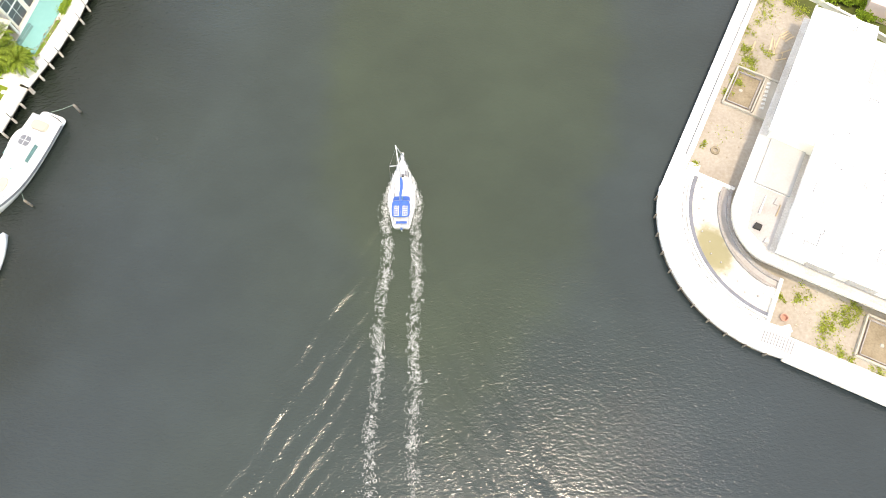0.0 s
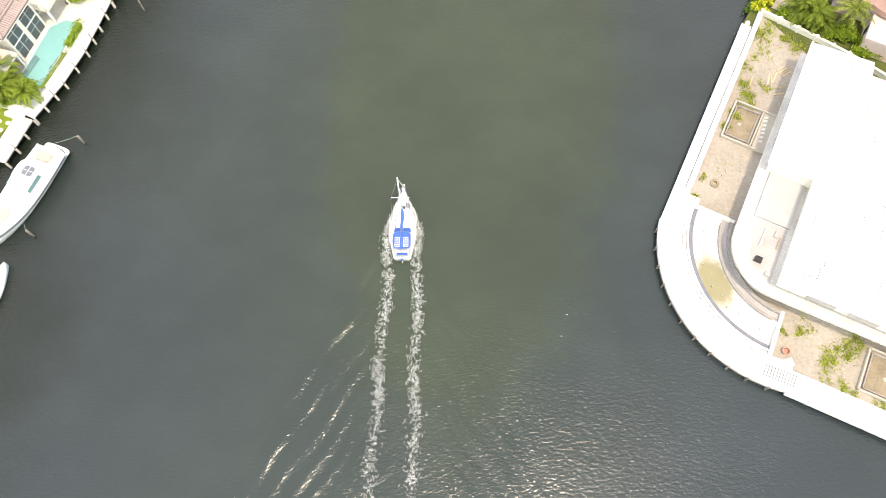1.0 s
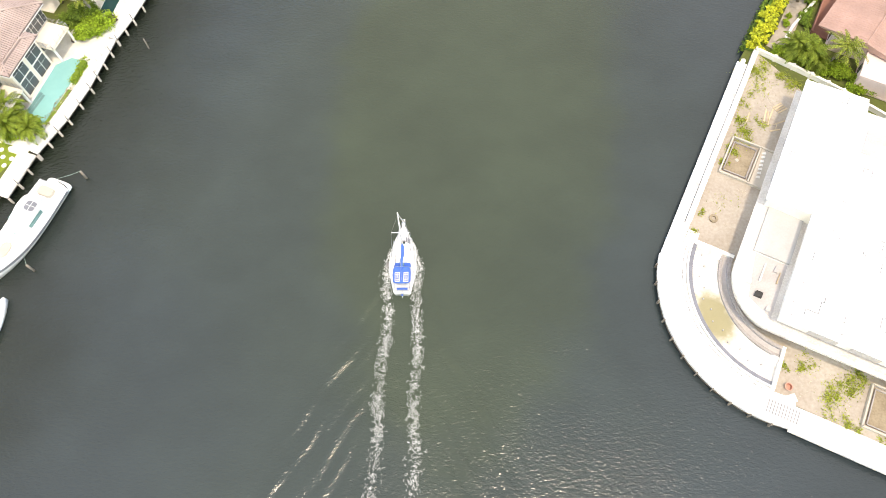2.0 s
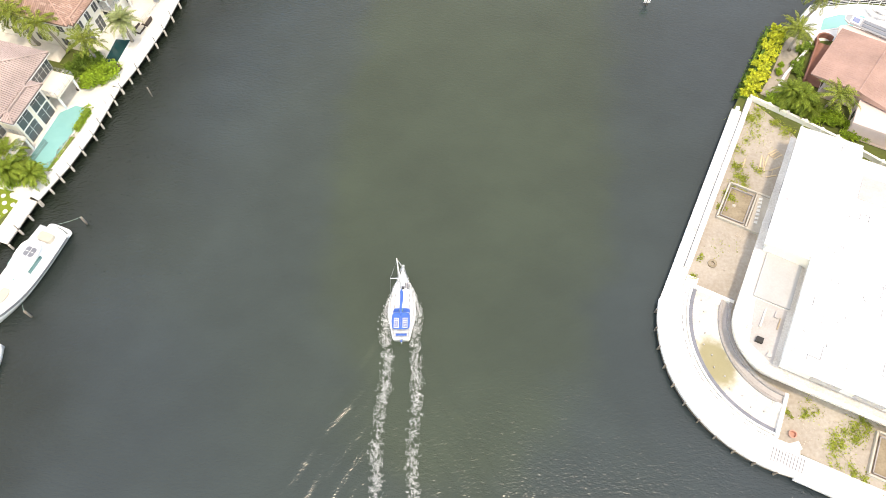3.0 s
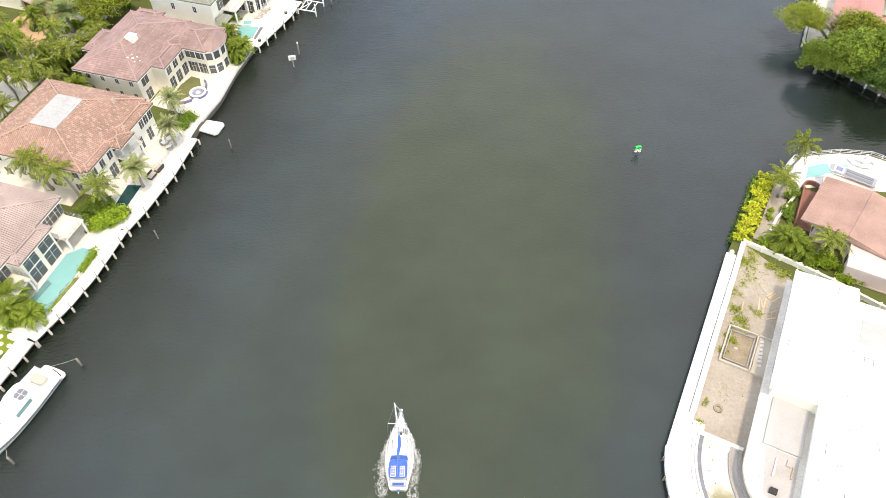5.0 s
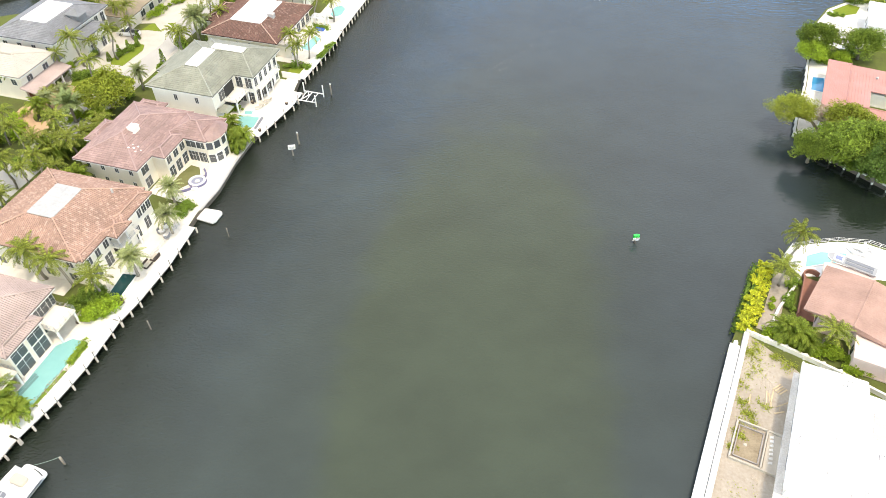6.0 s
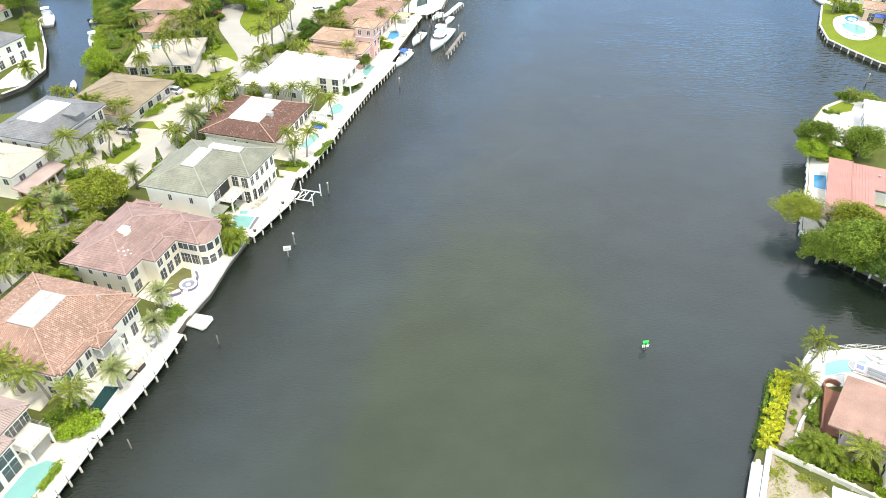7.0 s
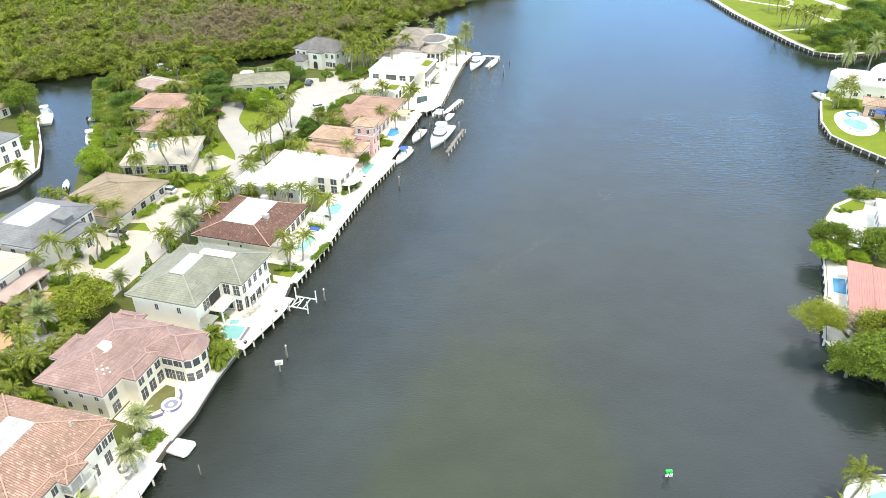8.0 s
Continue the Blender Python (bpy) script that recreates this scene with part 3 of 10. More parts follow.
E1_SHORE = [(46.5, 69.3), (49.2, 71.5), (54.6, 81.6), (58, 83.6), (60.4, 86.6), (64, 87.3), (69, 87.9), (74, 87.2), (82, 83.5), (100, 74), (220, 40), (220, -80), (90, -11.5)]
land("ground_east", [(44.5, 66)] + arc + E1_SHORE[::-1], 1.1, GARDEN, "house plots on the east bank")
land("ground_salmon", [(84.5, 102), (74.2, 115.5), (73.4, 119.5), (76.6, 126.5), (82, 137), (87, 148.5), (90.4, 157), (95.3, 166.3), (100.6, 173), (108.4, 177.6), (114, 178), (145, 168), (230, 120), (230, 60), (120, 90)], GROUND, GARDEN, "house plot with a curved seawall")
land("ground_lawn", [(150, 183), (129.2, 199.3), (124.8, 209), (121.9, 217), (124.4, 228.5), (132.6, 246), (140.4, 257), (149, 272.6), (157, 277), (178, 269), (260, 235), (260, 130)], GROUND, GRASS, "mown lawn behind a curved seawall")
land("ground_park", [(147, 480), (147.8, 399), (148.2, 369), (151.2, 342), (154, 319), (157.4, 304.6), (164, 300), (176, 301.6), (190, 307), (420, 390), (420, 700), (160, 700)], GROUND, GRASS, "park lawn behind a seawall with ribs")


def sheet(name, pts, z, material, label, category, thick=0.05):
    return solo(name, Shape().prism(pts, z - thick, z), material, label, category, kind="structure")


def along(pts, left, right):
    """A strip beside a line, from left to right of it."""
    a, b = [], []
    for i, p in enumerate(pts):
        q, o = pts[min(i + 1, len(pts) - 1)], pts[max(i - 1, 0)]
        dx, dy = q[0] - o[0], q[1] - o[1]
        d = math.hypot(dx, dy)
        a.append((p[0] - dy / d * left, p[1] + dx / d * left))
        b.append((p[0] + dy / d * right, p[1] - dx / d * right))
    return a + b[::-1]


# seawall caps and ribs
def cap_wall(name, pts, z, wide, label, material=CONCRETE, ribs=0.0):
    w = solo(name, Shape().prism(along(pts, wide / 2, wide / 2), z - 0.25, z), material, label, "seawall", kind="structure")
    if ribs:
        rib = mesh_of("rib", Shape().box(-0.15, 0.15, -0.15, 0.15, -1.6, 0), material)
        for a, b in zip(pts, pts[1:]):
            n = max(1, round(math.dist(a, b) / ribs))
            for i in range(n):
                o = part("rib", rib, material, w)
                o.location = (a[0] + (b[0] - a[0]) * i / n, a[1] + (b[1] - a[1]) * i / n, z - 0.2)
    return w


cap_wall("seawall_park", [(147.5, 440), (147.6, 399), (148, 369), (151, 342), (153.8, 319), (157, 304.4), (164, 299.8), (176, 301.4)], 1.5, 0.8, "pale seawall cap with dark bays between ribs", ribs=3.2)
cap_wall("seawall_lawn", [(150, 182.8), (129, 199.1), (124.5, 209), (121.6, 217), (124.1, 228.5), (132.3, 246)], 1.45, 0.5, "pale seawall cap round a lawn", ribs=3.0)
cap_wall("seawall_salmon", [(84.3, 101.8), (74, 115.4), (73.1, 119.5), (76.3, 126.5), (81.7, 137), (86.7, 148.5)], 1.4, 0.4, "pale seawall cap", ribs=3.0)
cap_wall("seawall_creek", [(-131, 246), (-131, 240), (-118.5, 216), (-112.3, 201), (-113.3, 190), (-117, 185)], 1.35, 0.6, "white seawall cap along the creek")
cap_wall("seawall_pink_house", [(-42.6, 97.2), (-40.5, 103), (-39.0, 111.5), (-37.3, 118)], 1.35, 0.35, "brown stained seawall cap", GREYWALL)

# roads
street = [bank(-108.5, v) for v in (60, 100, 120, 140, 160, 176, 188)]
sheet("road", along(street, 3.6, 3.6), GROUND + 0.06, ROAD, "pale concrete residential street", "road", 0.1)


def rounded(pts, n=4):
    """A closed outline with its corners eased into curves."""
    out, k = [], len(pts)
    for i in range(k):
        p0, p1, p2, p3 = (Vector(pts[(i + j - 1) % k]) for j in range(4))
        for j in range(n):
            t = j / n
            q = 0.5 * (2 * p1 + (p2 - p0) * t + (2 * p0 - 5 * p1 + 4 * p2 - p3) * t * t + (3 * p1 - p0 - 3 * p2 + p3) * t ** 3)
            out.append((q.x, q.y))
    return out


sheet("road_west_branch", rounded([(-58.5, 192), (-57.6, 205.6), (-62.8, 217.8), (-68.3, 228.9), (-70.2, 236), (-71.5, 244), (-72, 252), (-66, 253), (-64.4, 245.5), (-64.0, 238.8), (-62.6, 233.6), (-58.9, 226.9), (-55.6, 222.5), (-52.8, 209), (-51.4, 192)]), GROUND + 0.066, ROAD, "pale concrete street bending round a lawn", "road", 0.1)
sheet("road_east_branch", rounded([(-56.2, 221.5), (-52.5, 228.3), (-48.9, 238), (-48.4, 247), (-40, 248), (-38.4, 236), (-43.2, 226), (-46.0, 220), (-48.4, 204.6), (-51, 192), (-55, 200)]), GROUND + 0.072, ROAD, "pale concrete street towards a turning circle", "road", 0.1)
sheet("road_circle", rounded([(-54, 261.5), (-48.5, 254), (-46.5, 243), (-36, 242.5), (-33.2, 253), (-31.2, 260.6), (-28.0, 265), (-26.0, 277), (-33.2, 272.4), (-42.1, 273.6), (-47, 267)]), GROUND + 0.078, ROAD, "broad pale paved turning place", "road", 0.1)
sheet("driveway", [(-40.6, 286), (-35.6, 285.6), (-33.0, 271), (-39.8, 271)], GROUND + 0.084, ROAD, "pale paved drive to a front door", "driveway")
sheet("driveway", [(-48, 278), (-43.2, 278), (-41.6, 270), (-47, 266)], GROUND + 0.09, ROAD, "pale paved drive to a garage", "driveway")
sheet("driveway", [(-70.2, 204.4), (-66.9, 210.3), (-66.4, 205.5), (-62.8, 194.3), (-60, 190.5), (-66.5, 192.5), (-69.6, 199)], GROUND + 0.055, DRIVE, "cream paved driveway", "driveway")
sheet("lawn_triangle", rounded([(-64.0, 240), (-62.6, 234.2), (-58.9, 227.5), (-56.0, 223.5), (-53.5, 229), (-50.2, 240.1), (-49.7, 246), (-52.4, 253.1), (-57, 256), (-63.5, 250)]), GROUND + 0.03, GRASS, "bright mown grass between two streets", "lawn")
sheet("lawn_corner", rounded([(-63.0, 195.2), (-66.6, 206.3), (-67.0, 212.4), (-64.7, 218.3), (-61.6, 216.2), (-58.0, 208.0), (-57.8, 197), (-60.6, 192.4)]), GROUND + 0.034, GRASS, "curved bright lawn beside the street", "lawn")
sheet("lawn_street", [(-79.1, 197.2), (-80.4, 191.9), (-73.3, 189.1), (-63.3, 183.6), (-57.6, 183.0), (-58.4, 189), (-66.6, 192.2), (-70, 199.5)], GROUND + 0.045, GRASS, "wide bright lawn between two low houses", "lawn")
sheet("lawn_tan_house", [(-71, 191), (-60, 189), (-63, 182), (-70, 176), (-72, 168), (-75, 162), (-68.5, 160), (-65, 172), (-60, 180), (-58.5, 192), (-66, 198), (-86, 192.5)], GROUND + 0.026, GRASS, "lawn round a driveway", "lawn")
sheet("lawn_grey_house", [bank(*p) for p in ((-74.6, 126.6), (-70.2, 126.6), (-70.2, 131.4), (-74.6, 131.4))], GROUND + 0.09, GRASS, "small square of lawn beside the dock", "lawn")
sheet("lawn_cypress", [(-75.6, 148.4), (-72.6, 147.7), (-70.0, 154.8), (-70.4, 157.4), (-71.4, 157.8), (-73.8, 152.9), (-76.6, 151.0)], GROUND + 0.1, GRASS, "wedge of mown grass beside the street", "lawn")
# driveways and patios
sheet("forecourt", [(-82, 156.5), (-80.5, 163.8), (-72, 164.8), (-66.5, 163.6), (-66.2, 158), (-72.2, 143.6), (-76.4, 143.4), (-77.6, 150)], GROUND + 0.062, DRIVE, "cream paved forecourt before a garage", "driveway")
sheet("circular_drive", rounded([(-60.5, 180.6), (-66.2, 183.6), (-70.6, 182.4), (-72.9, 176.5), (-72.2, 171), (-69, 165.3), (-66.2, 162.6), (-63.6, 164.4), (-66.6, 167), (-68.7, 170.1), (-69.5, 174.8), (-68.4, 178), (-65.6, 180.0), (-61.4, 177.6)]), GROUND + 0.064, DRIVE, "pale curved driveway round a planted bed", "driveway")
sheet("parking_pad", [(-75.2, 180.2), (-74, 185.2), (-67.4, 187.2), (-61.8, 182.4), (-66, 180), (-71, 178.5)], GROUND + 0.06, DRIVE, "pale parking pad with two white cars", "driveway")
sheet("lawn_small", [(-82, 142.4), (-81.8, 139.7), (-78.1, 138.1), (-73.6, 142.0), (-74.9, 143.2)], GROUND + 0.07, GRASS, "small lawn behind a clipped hedge", "lawn")
for pts, m, label in (
    ([(-122, 110), (-104, 108), (-104, 132), (-124, 134.5), (-124, 118)], DRIVE, "cream paved forecourt and street apron"),
    ([(-121, 139), (-112, 142), (-112, 150), (-117, 158), (-122, 152)], DRIVE, "pale curved driveway"),
    ([(-126, 166), (-116, 172), (-113, 178), (-120, 181), (-128, 174)], DRIVE, "pale driveway"),
    ([(-100, 188), (-104, 175), (-96, 172), (-92, 180)], DRIVE, "pale driveway beside a hedge"),
    ([(-113, 240), (-106, 237), (-100, 246), (-108, 254)], DRIVE, "pale parking court"),
):
    sheet("driveway", [bank(*p) for p in pts], GROUND + 0.05, m, label, "driveway")
sheet("driveway", rounded([(-87.9, 125.3), (-89.4, 130), (-87, 134), (-85.3, 139.0), (-78.5, 138.5), (-79.4, 133.2), (-80.8, 127), (-80, 120.5), (-83.8, 120.0)]), GROUND + 0.05, OCHRE, "ochre paved drive round a planted circle", "driveway")
sheet("planting_bed", [(-83.0 + 1.9 * math.cos(math.tau * i / 20), 127.3 + 1.9 * math.sin(math.tau * i / 20)) for i in range(20)], GROUND + 0.12, MUD, "round planted bed in a drive", "bed", 0.1)
sheet("driveway", [(-79, 246), (-72, 244), (-70, 249), (-77, 253)], GROUND + 0.055, BRICK, "red brick paved driveway", "driveway")
for pts, m, label in (
    ([(-79, 32), (-70.2, 33), (-70, 54), (-78, 55)], PATIO, "white stone terrace round a pool"),
    ([(-76, 56.5), (-70, 56), (-69.6, 80.5), (-75.5, 80.5)], PATIO, "pale stone terrace"),
    ([(-81, 82), (-70, 81), (-69.8, 99), (-75, 98), (-81, 92)], PATIO, "pale stone terrace round a spa"),
    ([(-79, 103), (-70.2, 103), (-70.4, 125), (-79, 125)], PATIO, "white stone terrace with a pool"),
    ([(-97, 55.8), (-79.4, 55.8), (-79.4, 58.9), (-97, 58.9)], PATIO, "pale paved side path between two houses"),
    ([(-96, 101.9), (-79.2, 101.9), (-79.2, 105.5), (-96, 105.5)], PATIO, "pale paved side path between two houses"),
    ([(-80, 132), (-70.4, 132), (-70.6, 154.5), (-80, 154.5)], PATIO, "white stone terrace with a pool"),
    ([(-79, 155.5), (-70.6, 155.5), (-71, 178), (-79, 178)], PATIO, "white stone terrace"),
    ([(-80, 179), (-71, 179), (-71.4, 199.5), (-79, 199.5)], PATIO, "white stone terrace with a pool"),
    ([(-82, 205), (-72.6, 203), (-73.6, 228), (-82, 229)], PATIO, "stone terrace with a small pool"),
    ([(-82, 230), (-71, 232), (-73.5, 258), (-82, 258)], PATIO, "white paved waterside terrace"),
    ([(-84, 259), (-75, 260), (-75, 300), (-88, 306), (-94, 300), (-86, 268)], PATIO, "pale paved waterside promenade"),
):
    sheet("patio", [bank(*p) for p in pts], GROUND + 0.08, m, label, "patio")


sheet("waterside_paving", along(WEST_SHORE[3:28], 2.8, -0.06), GROUND + 0.07, PATIO, "pale paving behind the seawall", "patio")


# ---- docks ----
def pile_mesh(r, z0, z1):
    return mesh_of("piling", Shape().tube([(0, 0, z0), (0, 0, z1 * 0.7), (0, 0, z1)], [r * 1.08, r, r * 0.96], 9), PILE, True)


def slim_pole():
    """A pale pile under the deck edge with a thin dark pole lashed to it."""
    me = mesh_of("piling", Shape().tube([(0, 0, -1.5), (0, 0, 1.15)], 0.17, 9), PALEPILE, True)
    s = Shape().tube([(0.05, 0, -1.5), (0.05, 0, 2.45)], 0.055, 7)
    pole = mesh_of("mooring_pole", s, DARKPILE, True)
    return me, pole


(LOW_PILE, POLE), MOORING = slim_pole(), pile_mesh(0.16, -1.5, 2.8)
CAP = mesh_of("pile_cap", Shape().tube([(0, 0, 0), (0, 0, 0.08), (0, 0, 0.3)], [0.2, 0.2, 0.05], 9), PILECAP, True)


def dock(pts, wide, label, step=2.6, tall=(), z=1.32, material=CONCRETE):
    """A deck on piles. pts: its outer edge, south to north."""
    d = thing("dock", label, "dock", kind="")
    total, spots = 0.0, []
    for k, (a, b) in enumerate(zip(pts, pts[1:])):
        zk = z + 0.006 * (k % 2)
        n = max(1, round(math.dist(a, b) / step))
        spots += [(a[0] + (b[0] - a[0]) * i / n, a[1] + (b[1] - a[1]) * i / n) for i in range(n)]
        m = max(1, round(math.dist(a, b) / 3.2))
        for i in range(m):
            p = (a[0] + (b[0] - a[0]) * i / m, a[1] + (b[1] - a[1]) * i / m)
            q = (a[0] + (b[0] - a[0]) * (i + 0.994) / m, a[1] + (b[1] - a[1]) * (i + 0.994) / m)
            part("deck_panel", Shape().prism(along([p, q], wide, 0.0), zk - 0.22, zk), material, d)
        part("edge_beam", Shape().prism(along([a, b], 0.35, -0.1), z - 0.5, z - 0.225), SEAWALL, d)
    for o, p, q in zip(pts, pts[1:], pts[2:]):
        e = (Vector(q) - Vector(o)).normalized() * 0.45
        part("joint_plate", Shape().prism(along([tuple(Vector(p) - e), tuple(Vector(p) + e)], wide - 0.02, -0.02), z - 0.2, z - 0.02), material, d)
    for i, (x, y) in enumerate(spots + [pts[-1]]):
        o = part("piling", LOW_PILE, PALEPILE, d)
        if i in tall:
            part("mooring_pole", POLE, DARKPILE, o, "thin dark pole")
        dx, dy = pts[-1][0] - pts[0][0], pts[-1][1] - pts[0][1]
        k = 0.16 / math.hypot(dx, dy)
        o.location = (x + dy * k, y - dx * k, 0)
        o.rotation_euler = (0, 0, i * 1.7)
    return d


dock([(-56.2, 51.0), (-53.2, 56.8), (-51.1, 62.3), (-48.9, 71.2)], 2.1, "white concrete dock on dark pilings beside a pool", 2.5, (2, 3, 4, 5, 6, 8))
dock([(-48.86, 71.25), (-47.1, 75.2), (-44.4, 83.3), (-42.4, 92.5)], 2.2, "white concrete dock with grey pilings", 2.7, (0, 2, 4, 5, 6), 1.312)
dock([(-36.0, 119.4), (-33.6, 124.4), (-30.7, 130.6), (-29.3, 135.6)], 2.0, "white dock below a grey-roofed house", 2.8, (1, 2, 3, 4, 5))
dock([(-29.6, 141.3), (-27.7, 147), (-24.8, 156), (-23.2, 163.2)], 2.0, "white dock on dark piles", 2.2, (2, 6))
dock([(-23.1, 163.8), (-20.4, 173.6), (-17.1, 185)], 2.0, "white dock on close-set piles", 2.0, (0,))
dock([(-17, 185.4), (-13.4, 195), (-10.9, 203)], 1.9, "white dock beside a rectangular pool", 2.2, (0, 3))
dock([(-2.4, 241), (2.6, 247.4), (5.2, 260), (7.2, 272)], 2.0, "white waterside dock on piles", 2.4, (1, 3, 5, 7))
dock([(7.4, 272.4), (12.2, 294), (16.8, 307)], 1.8, "pale promenade dock with white posts", 2.3, (0, 2, 4, 6, 8, 10))
dock([(1.6, 238.5), (4.9, 240.6), (10.2, 252.4)], 1.5, "narrow white finger pier on piles", 2.2, (0, 1, 2, 3, 4, 5, 6))
dock([(17.5, 301.0), (21.4, 303.0), (27.2, 302)], 1.4, "white finger pier with piles", 2.0, (0, 1, 2, 3, 4, 5))
dock([(21.8, 289.5), (26.8, 301)], 1.4, "white finger pier with piles", 2.0, (0, 1, 2, 3))
dock([(4.2, 208.0), (9.8, 225.6)], 0.9, "narrow brown timber catwalk beside a yacht", 3.0, (0, 3, 6), material=PILE)
dock([(-58.6, 44.0), (-56.3, 50.8)], 2.6, "pinkish concrete dock where the motor yacht lies", 2.5, (1,), material=PATIO)

# low floating platform
swim = thing("swim_platform", "white floating swim platform beside the seawall", "platform", -41.0, 96.6, 0, -18)
part("platform_deck", Shape().prism([(-1.9, -1.5), (1.6, -1.7), (2.0, -1.1), (2.0, 1.2), (1.5, 1.6), (-1.9, 1.4)], 0.15, 0.5), CONCRETE, swim)
for x, y in ((-1.4, -1.0), (1.4, -1.0), (-1.4, 1.0), (1.4, 1.0)):
    part("float", Shape().tube([(x - 0.45, y, 0.02), (x + 0.45, y, 0.02)], 0.3, 9), BLACK, swim)


def mooring_post(x, y, cap=True, lean=0.0):
    g = thing("mooring_pile", "weathered timber mooring pile standing in the water", "mooring pile", x, y, 0, 0, "mooring piles")
    part("post", MOORING, PILE, g)
    if cap:
        part("pile_cap", CAP, PILECAP, g, "white conical cap").location = (0, 0, 2.76)
    return g


for x, y in ((-36.4, 91.3), (-23.1, 136.5), (-27.8, 118.5), (-9.5, 188.8), (-23.9, 158.0 - 2), (31.1, 299.3), (27.3, 284.9), (8.0, 227.4), (3.3, 214.2), (120.0, 188.3), (-44.2, 70.6)):
    if (x, y) != (-23.9, 156.0):
        post = mooring_post(x, y, (x, y) not in ((-36.4, 91.3), (-44.2, 70.6), (31.1, 299.3)))
        if y < 92:
            post.scale = (0.6, 0.6, 0.75)
for x, y in ((-49.1, 47.8), (-53.2, 33.8)):
    mooring_post(x, y, False).scale = (1, 1, 0.66)


def rope(x0, y0, z0, x1, y1, z1):
    pts = [(x0 + (x1 - x0) * t, y0 + (y1 - y0) * t, z0 + (z1 - z0) * t - 0.5 * t * (1 - t)) for t in (0, 0.25, 0.5, 0.75, 1)]
    solo("mooring_rope", Shape().tube(pts, 0.028, 5), ROPE, "pale green mooring line from boat to pile", "rope", "mooring ropes")


rope(-49.1, 47.8, 1.9, -52.3, 46.9, 1.5)
rope(-53.2, 33.8, 1.9, -54.7, 36.2, 1.5)


def water_sign(x, y, panel, label, w, h, face, foot=1.7, wood=PILE, thick=0.13):
    g = thing("channel_marker", label, "marker", x, y, 0, face)
    part("post", Shape().tube([(0, 0, -1.5), (0, 0, foot + 0.6)], thick, 9), wood, g)
    part("sign_panel", Shape().box(-w / 2, w / 2, -0.2, -0.16, foot, foot + h), panel, g)
    part("sign_panel", Shape().box(-w / 2, w / 2, 0.16, 0.2, foot, foot + h), panel, g)
    part("top_box", Shape().box(-w / 2, w / 2, -0.2, 0.2, foot + h, foot + 0.04 + h), panel, g)
    return g


marker = water_sign(34.8, 88.9, GREENSIGN, "square green channel marker on a dark post", 1.0, 0.9, 5, 0.95, DARKPILE, 0.24)
part("white_strip", Shape().box(-0.58, 0.58, -0.225, -0.203, 0.75, 1.37), FRAME, marker, "white reflective strip")
notice = water_sign(-28.4, 114.6, FRAME, "white notice board on a post in the canal", 1.4, 0.8, 10)
for i, wd in enumerate((0.9, 1.0, 0.6)):
    part("text_bar", Shape().box(-wd / 2, wd / 2, -0.215, -0.203, 2.26 - 0.2 * i, 2.34 - 0.2 * i), BOOTTOP, notice, "dark illegible line")


# ---- houses ----
WINDOWS = {}


def disc(cx, cy, rx, ry, z0, z1, top=1.0, n=28):
    return Shape().prism([(cx + rx * math.cos(math.tau * i / n), cy + ry * math.sin(math.tau * i / n)) for i in range(n)], z0, z1, top)




def window(house, x, y, z, w, h, face, mullions=1, dark=False):
    """A window on a wall: its frame, with the panes in it. face: degrees, 0 looks to +x."""
    key = (round(w, 2), round(h, 2), mullions)
    if key not in WINDOWS:
        panes, n, b = [], mullions + 1, 0.08
        f = Shape().box(-0.02, 0.03, -w / 2 - b, w / 2 + b, -b, h + b)
        rows = [(0, h * 0.62 - 0.03), (h * 0.62 + 0.03, h)] if h > 1.7 else [(0, h)]
        for i in range(n):
            a, c = -w / 2 + w * i / n + (b / 2 if i else 0), -w / 2 + w * (i + 1) / n - (b / 2 if i < n - 1 else 0)
            panes += [mesh_of("pane", Shape().box(0.02, 0.045, a, c, z0, z1), GLASS) for z0, z1 in rows]
        WINDOWS[key] = (mesh_of("window", f, FRAME), panes)
    m, panes = WINDOWS[key]
    o = part("window", m, FRAME, house)
    o.matrix_basis = pose(x, y, z, 0, 0, face)
    for p in panes:
        part("pane", p, GLASS, o)
    return o


def side_of(w, side):
    x0, x1, y0, y1 = w[:4]
    return {"E": (x1, None, y0, y1, 0), "W": (x0, None, y0, y1, 180), "S": (None, y0, x0, x1, 270), "N": (None, y1, x0, x1, 90)}[side]


def windows(house, w, side, n, z, ww, hh, a=0.0, b=1.0, mullions=1):
    """n windows spread along a part of a wing's side."""
    x, y, lo, hi, face = side_of(w, side)
    for i in range(n):
        t = lo + (hi - lo) * (a + (b - a) * (i + 0.5) / n)
        window(house, t if x is None else x, t if y is None else y, z, ww, hh, face, mullions)


def wing(house, x0, x1, y0, y1, z0, z1, material, base=True):
    part("wall", Shape().box(x0, x1, y0, y1, z0, z1), material, house)
    if base and z0 < 0.1:
        part("plinth", Shape().box(x0 - 0.06, x1 + 0.06, y0 - 0.06, y1 + 0.06, z0, z0 + 0.3), material, house)
    return x0, x1, y0, y1, z0, z1


SHADED_UNDERLAYS = {}


def shaded_underlay(material, depth=0.42):
    """The base seen in the joints between the tiles, darkened to hold the groove shade."""
    if material.name not in SHADED_UNDERLAYS:
        mix = next(k for k in material.node_tree.nodes if k.bl_idname == "ShaderNodeMix" and k.data_type == "RGBA" and not k.inputs[6].is_linked)
        a, b = (tuple(depth * c for c in mix.inputs[i].default_value[:3]) for i in (6, 7))
        SHADED_UNDERLAYS[material.name] = mat(material.name + "_groove_shade", a, b, 0.95, 0.5, 4)
    return SHADED_UNDERLAYS[material.name]


